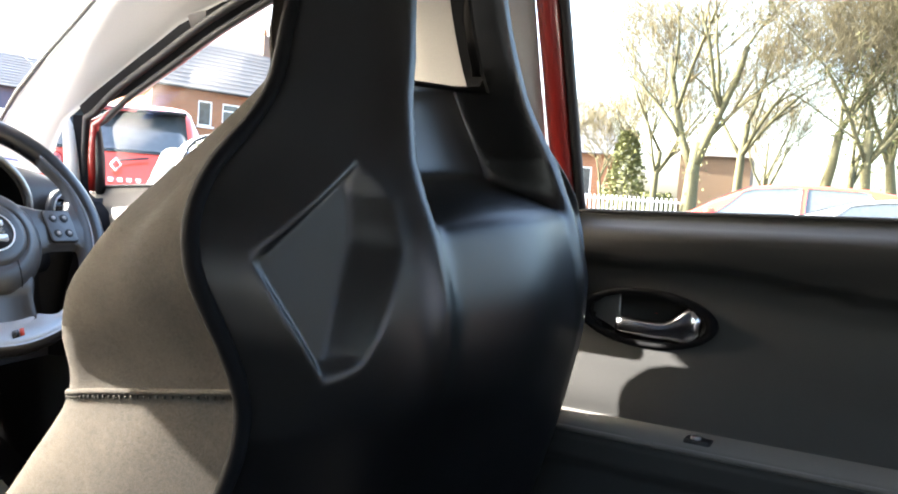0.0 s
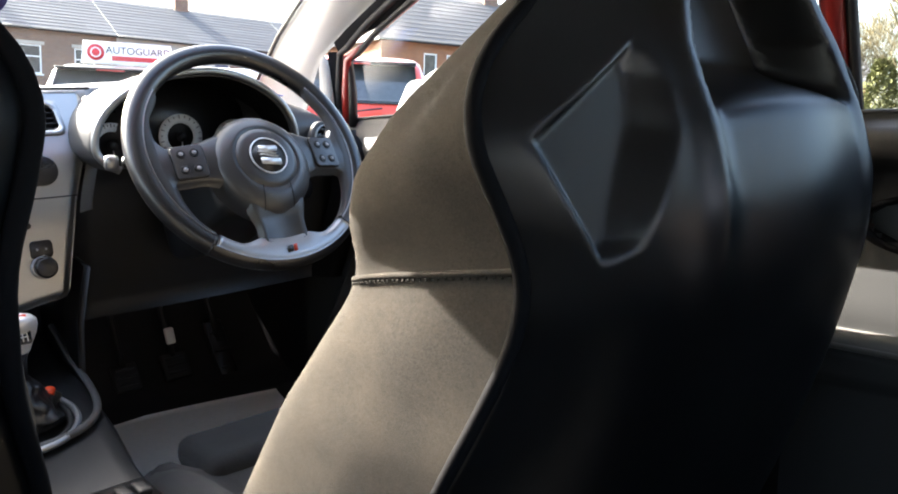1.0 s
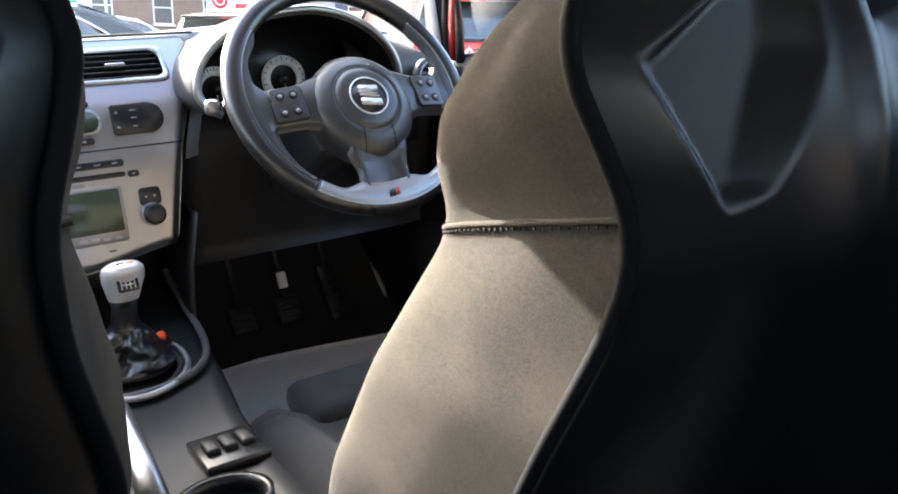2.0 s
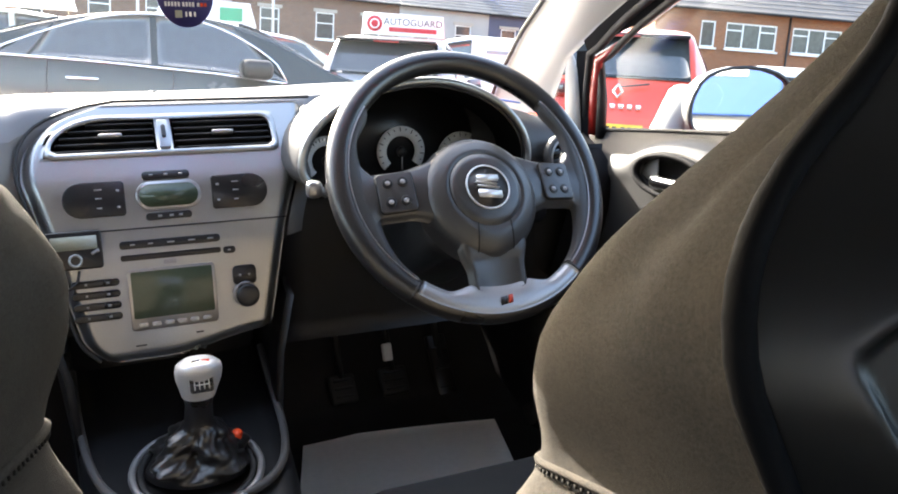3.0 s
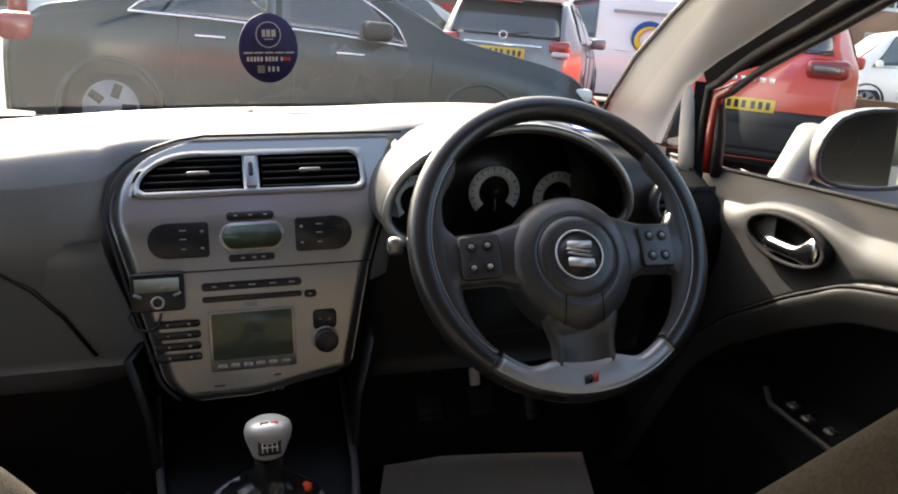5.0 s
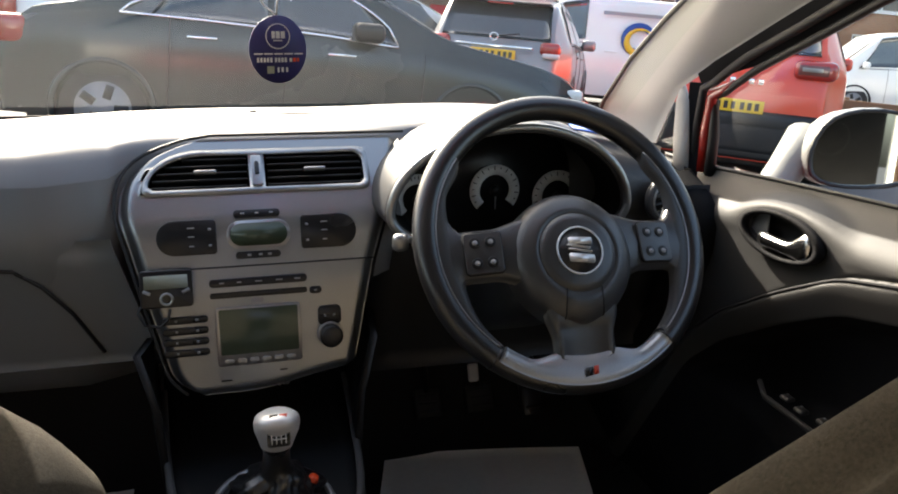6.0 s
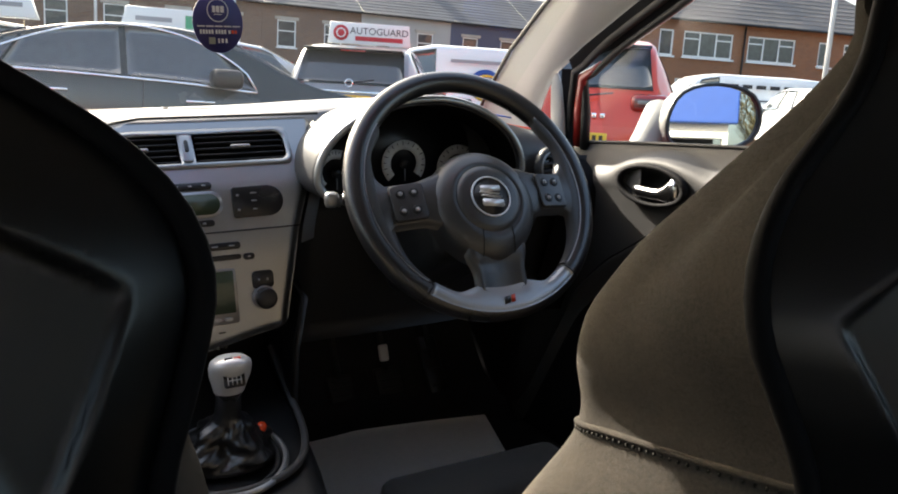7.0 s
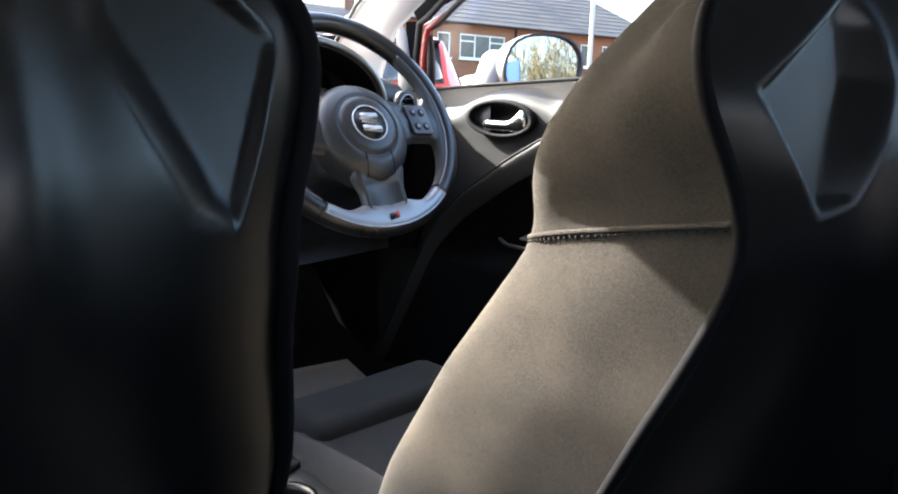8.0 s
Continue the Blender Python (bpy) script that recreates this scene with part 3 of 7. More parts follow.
rows = []
for i in range(57):
    x = -0.70 + 0.025 * i
    near = lerp([-0.70, -0.25, -0.18, -0.10, 0.19, 0.24, 0.56, 0.62, 0.70], [0.25, 0.235, 0.27, 0.318, 0.322, 0.34, 0.34, 0.26, 0.25])(x)
    zf = dash_top_z(x, near)
    prof = [(far_y(x), min(0.962, zf - 0.012)), (far_y(x) * 0.6 + near * 0.4, dash_top_z(x, 0.5)), (near + 0.06, zf), (near + 0.02, zf - 0.003), (near + 0.004, zf - 0.014), (near, zf - 0.032)]
    if x < -0.17:
        prof[2:] = [(near + 0.08, zf), (near + 0.035, zf - 0.006), (near + 0.010, zf - 0.022), (near - 0.006, zf - 0.045)]
        prof += [(near - 0.020, 0.90), (near - 0.022, 0.865), (near - 0.012, 0.83), (near + 0.01, 0.79), (near + 0.05, 0.72), (near + 0.10, 0.64), (near + 0.2, 0.58)]
    elif x > 0.60:
        prof += [(near - 0.004, 0.90), (near + 0.002, 0.87), (near + 0.006, 0.84), (near + 0.03, 0.79), (near + 0.05, 0.72), (near + 0.08, 0.64), (near + 0.2, 0.58)]
    else:
        prof += [(near + 0.01, 0.90), (near + 0.02, 0.86), (near + 0.025, 0.83), (near + 0.03, 0.80), (near + 0.04, 0.74), (near + 0.05, 0.66), (near + 0.2, 0.58)]
    rows.append([(x, y, z) for y, z in prof])
dash_part("top_pad", loft([r[:6] for r in rows]), DASH, "pale grey grained dashboard pad")
dash_part("passenger_front", loft([r[5:] for r in rows if r[0][0] < -0.12]), DASH)
dash_part("driver_front", loft([r[5:] for r in rows if r[0][0] > -0.14]), DARK)
for x0, x1, y0, y1 in ((-0.19, 0.010, 0.585, 0.555), (0.045, 0.175, 0.540, 0.480)):
    line = [(x0 + (x1 - x0) * k / 14, y0 + (y1 - y0) * k / 14, dash_top_z(x0, y0) + 0.002) for k in range(15)]
    dash_part("demister_slot", tube(line, [0.001] + [0.006 * math.sin(math.pi * (0.12 + 0.76 * k / 14)) for k in range(1, 14)] + [0.001], 8, squash=0.35), BLACK, "dark demister slot")
dash_part("light_sensor", disc(bmesh.new(), (0.026, 0.556, dash_top_z(0.05, 0.55) - 0.002), (0, 0, 1), 0.008, 0.006, 16, 0.005), DARK)

# silver centre panel: outline narrows downwards
PL = soft([0.60, 0.655, 0.68, 0.78, 0.90, 0.935, 0.96, 0.972, 0.98, 0.99], [-0.06, -0.085, -0.113, -0.137, -0.168, -0.162, -0.140, -0.115, -0.075, -0.03], 0.012)
PR = lerp([0.655, 0.67, 0.82, 0.957, 0.98], [0.10, 0.128, 0.160, 0.208, 0.214])


def panel_z0(x):
    return 0.655 + 0.022 * step(x, -0.02, 0.13)


def on_panel(x, z, out=0.0):
    d = 0.01
    slope = (STACK_Y(z + d) - STACK_Y(z - d)) / (2 * d)
    n = Vector((0, -1, slope)).normalized()
    return Vector((x, STACK_Y(z), z)) + n * out


def panel_m(x, z, out=0.0):
    """A frame on the centre panel: x right, y up the face, z out of it."""
    slope = (STACK_Y(z + 0.01) - STACK_Y(z - 0.01)) / 0.02
    n, u = Vector((0, -1, slope)).normalized(), Vector((0, slope, 1)).normalized()
    p = on_panel(x, z, out)
    return Matrix(((1, u.x, n.x, p.x), (0, u.y, n.y, p.y), (0, u.z, n.z, p.z), (0, 0, 0, 1)))


rows = []
for i in range(80):
    t = i / 79
    z = 0.655 + 0.325 * t
    l, r = PL(z), PR(z)
    row = []
    for k in range(81):
        x = l + (r - l) * k / 80
        zz = max(z, panel_z0(x)) if z < 0.69 else z
        e = min(k, 80 - k) / 80 * (r - l)
        p = on_panel(x, zz, -0.018 * (1 - step(e, 0, 0.016)) - 0.012 * (1 - step(zz - panel_z0(x), 0, 0.012)))
        row.append(p)
    rows.append(row)


def vent_area(x, z):
    return 0.917 < z < 0.967 and -0.138 + max(0, z - 0.945) * 3.0 < x < 0.161


centre = dash_part("centre_panel", thick(rows, 0.005, skip=lambda i, j: all(vent_area(rows[i + a][j + b][0], rows[i + a][j + b][2]) for a in (0, 1) for b in (0, 1))), SILVER, "silver-grey centre console panel")
# dark surround of the panel on the passenger side
edge = [(PL(z) - 0.004, STACK_Y(z) + 0.004, z) for z in [0.66 + 0.008 * k for k in range(41)]]
edge += [(x, STACK_Y(0.98) + 0.003, 0.985) for x in np.linspace(PL(0.98) + 0.03, 0.222, 10)]
dash_part("panel_surround", tube(edge, 0.0023, 8), TRIM)

# air vents with slats, in one bezel whose outer end sweeps to a point
VENT_Z0, VENT_Z1 = 0.921, 0.964
vent_m = D0 @ panel_m(0, (VENT_Z0 + VENT_Z1) / 2)
VENT_H = (VENT_Z1 - VENT_Z0) * 1.20


def vent_outline(x0, x1, grow=0.0):
    """Left end swept in an arc when x0 is the passenger end, right end rounded."""
    h = VENT_H / 2 + grow
    pts = [(x0 - grow, -h)] if x0 > -0.1 else [(x0 - grow + 0.002, -h + 0.004), (x0 - grow + 0.008, -h)]
    if x1 > 0.1:
        pts += [(x1 + grow - 0.012 + 0.012 * math.sin(q), -h + 0.012 - 0.012 * math.cos(q)) for q in np.linspace(0, math.pi / 2, 6)]
        pts += [(x1 + grow - 0.016 + 0.016 * math.cos(q), h - 0.016 + 0.016 * math.sin(q)) for q in np.linspace(0, math.pi / 2, 6)]
    else:
        pts += [(x1 + grow, -h), (x1 + grow, h)]
    if x0 < -0.1:
        pts += [(x0 - grow + 0.075 - 0.075 * math.sin(q), -h + 0.006 + (2 * h - 0.006) * math.cos(q)) for q in np.linspace(0, math.pi / 2, 10)]
    else:
        pts += [(x0 - grow, h)]
    return pts


whole = vent_outline(-0.129, 0.156, 0.0075)
bezel = part("vent_bezel", ring_of_two(whole, [vent_outline(-0.129, 0.001), vent_outline(0.021, 0.156)], 0.004, vent_m @ Matrix.Translation((0, 0, -0.0032))), SILVER, centre, "silver vent bezel")


def vent(x0, x1):
    out = vent_outline(x0, x1, 0.002)
    well = part("air_vent", prism(out, 0.004, vent_m @ Matrix.Translation((0, 0, -0.036))), BLACK, centre, "black louvred air vent")
    part("vent_wall", loft([[vent_m @ Vector((x, y, 0.0)) for x, y in out + out[:1]], [vent_m @ Vector((x, y, -0.034)) for x, y in out + out[:1]]]), BLACK, well)
    for k in range(5):
        y = -VENT_H / 2 + VENT_H * (k + 0.5) / 5
        f = (y + VENT_H / 2 - 0.006) / (VENT_H - 0.006)
        s0 = x0 + (0.075 * (1 - math.sqrt(max(0.0, 1 - max(0.0, f) ** 2))) if x0 < -0.1 else 0) + 0.002
        part("slat", boxed((s0 + x1) / 2, y, -0.010, x1 - s0 - 0.004, 0.0024, 0.016, 0.0008, vent_m, 1), DARK, well)
    xm = (x0 + x1) / 2 + (0.008 if x0 < -0.1 else 0)
    part("vent_tab", boxed(xm, -0.001, 0.001, 0.030, 0.006, 0.008, 0.0028, vent_m, 2), ALLOY, well, "silver adjuster tab")
    return well


vent(-0.129, 0.001)
vent(0.021, 0.156)
mid = part("vent_divider", prism(rounded(0.015, 0.046, 0.003, 3), 0.004, D0 @ panel_m(0.011, 0.942, -0.001), 0.001), SILVER, centre)
part("thumbwheel", prism(rounded(0.006, 0.020, 0.003, 3), 0.004, D0 @ panel_m(0.011, 0.944, 0.002), 0.001), BLACK, mid)


def pad_on_panel(name, x0, x1, z0, z1, r, ma, marks=(), out=0.0, depth=0.003, label="", dots=0):
    """A rounded pad on the panel, with small printed marks at places given from -1 to 1."""
    xc, zc, w = (x0 + x1) / 2, (z0 + z1) / 2, x1 - x0
    h = (on_panel(0, z1) - on_panel(0, z0)).length
    m = D0 @ panel_m(xc, zc, out)
    ob = part(name, prism(rounded(w, h, min(r, w / 2 - 1e-4, h / 2 - 1e-4), 6), depth, m, min(0.001, depth / 3)), ma, centre, label)
    for mx, my, mw, mh in marks:
        part("printed_mark", boxed(mx * w / 2, my * h / 2, depth + 0.0002, mw, mh, 0.0003, 0, m), GREY_MARK, ob)
    return ob


sixths = [(-0.62, 0, 0.005, 0.0022), (0, 0, 0.005, 0.0022), (0.62, 0, 0.005, 0.0022)]
pad_on_panel("button_strip", -0.024, 0.036, 0.887, 0.896, 0.004, BLACK, sixths)
pad_on_panel("button_strip", -0.024, 0.034, 0.836, 0.845, 0.004, BLACK, [(-0.4, 0, 0.005, 0.003), (0.1, 0, 0.005, 0.003), (0.5, 0, 0.005, 0.003)])
bez = pad_on_panel("climate_display_bezel", -0.034, 0.048, 0.849, 0.884, 0.017, ALLOY, out=0.0, depth=0.004, label="silver oval display bezel")
part("climate_display", prism(rounded(0.074, 0.030, 0.0145, 6), 0.0012, D0 @ panel_m(0.007, 0.8665, 0.0038)), LCD, bez, "unlit green-grey display")
for x0, x1, s in ((-0.121, -0.047, 1), (0.062, 0.136, -1)):
    m = D0 @ panel_m((x0 + x1) / 2, 0.866)
    w, h = x1 - x0, 0.045
    half = [(-w / 2 * s + s * 0.022 + 0.0225 * math.cos(a) * 1.0, 0.0225 * math.sin(a)) for a in [radians(90 + 12 * k) if s > 0 else radians(90 - 12 * k) for k in range(16)]]
    half += [(s * (w / 2 - 0.003), -h / 2), (s * w / 2, -h / 2 + 0.003), (s * w / 2, h / 2 - 0.003), (s * (w / 2 - 0.003), h / 2)]
    if s < 0:
        half.reverse()
    ob = part("climate_switch", prism(half, 0.003, m, 0.001), BLACK, centre, "black climate switch panel")
    for mx, my, mw, mh in ((0.78 * s, 0.45, 0.004, 0.003), (0.78 * s, -0.5, 0.004, 0.003), (0.15 * s, 0.55, 0.009, 0.0018), (0.15 * s, 0.05, 0.008, 0.0018), (0.15 * s, -0.5, 0.006, 0.0018)):
        part("printed_mark", boxed(mx * w / 2, my * h / 2, 0.0032, mw, mh, 0.0003, 0, m), GREY_MARK, ob)
line = [on_panel(xx, 0.827, 0.0004) for xx in np.linspace(PL(0.827) + 0.006, PR(0.827) - 0.004, 12)]
dash_part("panel_joint", tube(line, 0.0011, 6), BLACK)
pad_on_panel("button_strip", -0.060, 0.066, 0.802, 0.812, 0.004, BLACK, [(-0.75, 0, 0.006, 0.002), (-0.4, 0, 0.006, 0.002), (0, 0, 0.009, 0.002), (0.42, 0, 0.009, 0.002), (0.8, 0, 0.008, 0.002)], depth=0.004)
pad_on_panel("disc_slot", -0.060, 0.066, 0.787, 0.7945, 0.003, BLACK, depth=0.001, label="black disc slot")
pad_on_panel("eject_button", 0.069, 0.085, 0.785, 0.7945, 0.004, BLACK, [(0, 0, 0.004, 0.002)])
pad_on_panel("small_emblem", -0.008, 0.008, 0.779, 0.785, 0.001, GREY_MARK, depth=0.0006)
pad_on_panel("radio_display_bezel", -0.0545, 0.0555, 0.696, 0.775, 0.004, ALLOY, depth=0.003, label="silver radio display bezel")
pad_on_panel("radio_display", -0.0505, 0.0515, 0.7115, 0.772, 0.002, LCD, depth=0.0016, out=0.0026, label="dull green unlit radio screen")
for k in range(6):
    pad_on_panel("soft_key", -0.046 + 0.0162 * k, -0.034 + 0.0162 * k, 0.6985, 0.7055, 0.003, SILVER, out=0.003, depth=0.0015)
for k in range(4):
    z = 0.7625 - 0.0145 * k
    pad_on_panel("preset_button", -0.121, -0.064, z - 0.0045, z + 0.0045, 0.004, BLACK, [(-0.4, 0, 0.003, 0.003), (0.5, 0, 0.004, 0.003)], depth=0.004)
pad_on_panel("source_button", 0.079, 0.110, 0.741, 0.767, 0.006, BLACK, [(-0.4, 0, 0.003, 0.003), (0.4, 0, 0.003, 0.003)])
ko = D0 @ panel_m(0.0945, 0.7275)
kn = part("volume_knob", prism(ellipse(0.0175, 0.0175), 0.005, ko, 0.001), ALLOY, centre, "silver ring under the volume knob")
part("knob_cap", prism(ellipse(0.0155, 0.0155, 28), 0.016, ko @ Matrix.Translation((0, 0, 0.004)), 0.003), BLACK, kn, "black volume knob")
for x, z, w in ((-0.045, 0.676, 0.014), (0.03, 0.684, 0.010)):
    pad_on_panel("key_slot", x - w / 2, x + w / 2, z - 0.001, z + 0.001, 0.001, BLACK, depth=0.0005)

# lower centre: side cheeks between panel and tunnel
for s, xa, xb in ((-1, -0.150, -0.125), (1, 0.150, 0.165)):
    rows = [[(s * abs(xa), 0.20, 0.72), (s * abs(xb), 0.30, 0.72), (s * abs(xb), 0.46, 0.70)], [(s * 0.13, 0.19, 0.64), (s * 0.145, 0.30, 0.64), (s * 0.15, 0.46, 0.62)], [(s * 0.125, 0.20, 0.52), (s * 0.13, 0.30, 0.50), (s * 0.14, 0.46, 0.48)], [(s * 0.125, 0.20, 0.33), (s * 0.13, 0.30, 0.33), (s * 0.14, 0.46, 0.33)]]
    dash_part("side_cheek", thick(rows, 0.01), DARK)
dash_part("cubby_back", boxed(0, 0.40, 0.60, 0.27, 0.02, 0.16, 0.003), BLACK)
# right-hand flank of the panel, running down beside the column
rows = [[(PR(z) + 0.002, STACK_Y(z) + 0.004, z), (PR(z) + 0.03, STACK_Y(z) + 0.03, z), (PR(z) + 0.05, 0.33, z)] for z in np.linspace(0.80, 0.985, 14)]
# dash plastic replaces the panel's silver, so the flank's shade is in its colour
dash_part("panel_flank", loft(rows), DASH)
# knee panel under the column
rows = [[(x, 0.30 + 0.03 * (1 - math.cos((x - 0.40) * 3)) + (0.80 - z) * 0.15, z) for x in np.linspace(0.17, 0.66, 14)] for z in np.linspace(0.86, 0.60, 8)]
dash_part("knee_panel", thick(rows, 0.008), DARK)
# glove box lid
LID_Y = lambda z: 0.218 + max(0.0, 0.86 - z) * 0.30 + 0.012 * step(z, 0.845, 0.87)
rows = [[(x, LID_Y(z), z) for x in np.linspace(-0.64, PL(z) - 0.016, 12)] for z in np.linspace(0.87, 0.685, 12)]
dash_part("glove_box_lid", thick(rows, 0.006), DASH)
seam = [(x, LID_Y(z) - 0.002, z) for x, z in ((-0.46, 0.852), (-0.29, 0.838), (-0.26, 0.812), (-0.23, 0.770), (-0.20, 0.705))]
dash_part("lid_gap", tube(seam, 0.003, 6), BLACK)
light_knob = disc(bmesh.new(), (0.585, 0.285, 0.79), (0, -1, 0.2), 0.022, 0.02, 20)
dash_part("light_switch", light_knob, BLACK, "black rotary light switch")

# instrument binnacle: arched hood over the dials
ctr = (0.354, 0.90)
hx = lambda a: ctr[0] + 0.173 * math.cos(a) * (1.02 if math.cos(a) < 0 else 0.85 * max(0.0, math.cos(a)) ** 0.12)
hz = lambda a: ctr[1] + (0.102 if math.sin(a) > 0 else 0.055) * math.sin(a)
rows = []
for k in range(41):
    a = radians(215 - 250 * k / 40)
    x, z = hx(a), hz(a)
    nx, nz = math.cos(a), math.sin(a)
    rows.append([(x - nx * 0.004, 0.275, z - nz * 0.004), (x - nx * 0.002, 0.20, z - nz * 0.002), (x, 0.165, z), (x + nx * 0.010, 0.160, z + nz * 0.010), (x + nx * 0.013, 0.175, z + nz * 0.012), (x + nx * 0.015, 0.26, z + nz * 0.010), (x + nx * 0.016, 0.36, z - 0.004)])
dash_part("instrument_hood", loft([r[2:] for r in rows]), HOOD, "grey arched instrument hood")
dash_part("hood_lining", loft([r[:3] for r in rows]), BINDING)
line = [(hx(radians(215 - 250 * k / 40)), 0.161, hz(radians(215 - 250 * k / 40))) for k in range(41)]
lip = [(x + 0.008 * math.cos(radians(215 - 250 * k / 40)), y, z + 0.008 * math.sin(radians(215 - 250 * k / 40))) for k, (x, y, z) in enumerate(line)]
dash_part("hood_rim", tube(lip, 0.006, 8), SILVER, "silver rim of the instrument hood")
face = [(hx(radians(9 * k)), hz(radians(9 * k))) for k in range(40)]
back = prism([(x, z) for x, z in face], 0.004, Matrix(((1, 0, 0, 0), (0, 0, 1, 0.268), (0, 1, 0, 0), (0, 0, 0, 1))))
cluster = dash_part("instrument_panel", back, BLACK, "black instrument cluster with pale dials")
for cx, cz, r, lo in ((0.232, 0.895, 0.036, 70), (0.348, 0.903, 0.038, -40), (0.447, 0.890, 0.039, -40)):
    m = D0 @ Matrix(((1, 0, 0, cx), (0, 0, -1, 0.264), (0, 1, 0, cz), (0, 0, 0, 1)))
    n = 40
    a0, a1 = radians(225), radians(lo)
    band = [[m @ Vector((rr * math.cos(a0 + (a1 - a0) * k / n), rr * math.sin(a0 + (a1 - a0) * k / n), h)) for rr, h in ((r, 0), (r, 0.003), (r * 0.62, 0.003), (r * 0.60, 0))] for k in range(n + 1)]
    dial = part("dial", loft(band), DIAL, cluster, "pale ring dial")
    for k in range(0, 17):
        a = a0 + (a1 - a0) * k / 16
        c, s = math.cos(a), math.sin(a)
        mk = boxed(0, 0, 0.0034, r * (0.16 if k % 2 == 0 else 0.08), 0.0014, 0.0004, 0, m @ Matrix.Translation((c * r * 0.88, s * r * 0.88, 0)) @ Matrix.Rotation(a, 4, "Z"))
        part("dial_mark", mk, BLACK, dial)
    part("needle", boxed(0, -r * 0.35, 0.006, 0.0022, r * 0.75, 0.001, 0, m), GREY_MARK, dial)
    part("needle_cap", disc(bmesh.new(), m @ Vector((0, 0, 0.003)), m.to_3x3() @ Vector((0, 0, 1)), 0.008, 0.005, 16), BLACK, dial)

# dash end beside the hood: a smooth shoulder falling to the door, with the round side vent in it
SHOULDER = soft([0.44, 0.50, 0.56, 0.61, 0.66, 0.71], [0.985, 0.972, 0.962, 0.950, 0.931, 0.915], 0.02)
rows = []
for k in range(27):
    x = 0.455 + 0.245 * k / 26
    zt, back = SHOULDER(x), 0.06 * step(x, 0.62, 0.70)
    rows.append([(x, y + back, z) for y, z in ((0.46, zt - 0.004), (0.38, zt), (0.31, zt - 0.004), (0.272, zt - 0.014), (0.250, zt - 0.030), (0.240, zt - 0.050), (0.238, 0.880), (0.246, 0.855), (0.275, 0.825), (0.31, 0.79))])
dash_part("dash_shoulder", loft(rows), HOOD, "dark grey dash end beside the instrument hood")
END_Y = soft([0.60, 0.70, 0.80, 0.85, 0.88, 0.90, 0.915], [0.30, 0.245, 0.203, 0.200, 0.222, 0.256, 0.31], 0.012)
rows = [[(0.640, END_Y(z) + 0.045, z), (0.655, END_Y(z) + 0.012, z), (0.672, END_Y(z) + 0.001, z), (0.694, END_Y(z), z), (0.700, END_Y(z) + 0.01, z), (0.702, END_Y(z) + 0.10, z)] for z in np.linspace(0.914, 0.60, 24)]
dash_part("end_cap", loft(rows), BINDING, "black end of the dashboard by the door")
vm = D0 @ Matrix.Translation((0.602, 0.230, 0.887)) @ pose(0, 0, 0, 90, 0, 18)
rv = part("side_vent", ring(ellipse(0.033, 0.033), ellipse(0.026, 0.026), 0.012, vm), HOOD, dash, "round louvred side vent")
part("vent_well", prism(ellipse(0.027, 0.027), 0.003, vm @ Matrix.Translation((0, 0, 0.001))), BLACK, rv)
part("vent_lip", ring(ellipse(0.0275, 0.0275), ellipse(0.0248, 0.0248), 0.004, vm @ Matrix.Translation((0, 0, 0.010))), INSERT, rv, "pale ring of the vent")
for k in range(4):
    y = -0.018 + 0.012 * k
    part("slat", boxed(0, y, 0.008, 2 * math.sqrt(max(0.0001, 0.0245 ** 2 - y * y)), 0.0022, 0.010, 0, vm), HOOD, rv)
sticker = thing("blue_sticker", in_car(0.543, 0.338, 0.9735), "blue paper slip lying on the dashboard", "paper slip")
part("slip", boxed(0, 0, 0.0, 0.080, 0.052, 0.002, 0, pose(0, 0, 0, 0, 10, -14)), surface("blue_paper", (0.03, 0.12, 0.55), 0.5, bump=0), sticker)

# phone display clipped to the panel
ph = thing("phone_control", CAR @ panel_m(-0.1125, 0.806, 0.004), "small black phone control with pale display", "phone control")
part("case", prism(rounded(0.064, 0.048, 0.004, 4), 0.012, Matrix(), 0.002), BLACK, ph)
part("display", prism(rounded(0.053, 0.017, 0.001, 3, 0, 0.009), 0.001, Matrix.Translation((0, 0, 0.0121))), LCD_PALE, ph, "pale unlit display")
knob = part("dial_knob", ring(ellipse(0.0085, 0.0085, 24, 0, -0.013), ellipse(0.0055, 0.0055, 24, 0, -0.013), 0.004, Matrix.Translation((0, 0, 0.012))), SILVER, ph)
for s in (-1, 1):
    part("call_button", boxed(s * 0.020, -0.013, 0.0125, 0.010, 0.004, 0.001, 0, pose(0, 0, 0, 0, 0, s * 25)), GREY_MARK, ph)
wire = [(-0.030, -0.018, 0.002), (-0.036, -0.03, 0.004), (-0.028, -0.045, 0.008), (-0.010, -0.048, 0.010), (0.0, -0.040, 0.012), (0.003, -0.026, 0.010)]
part("cable", tube(wire, 0.0018, 6), BLACK, ph)

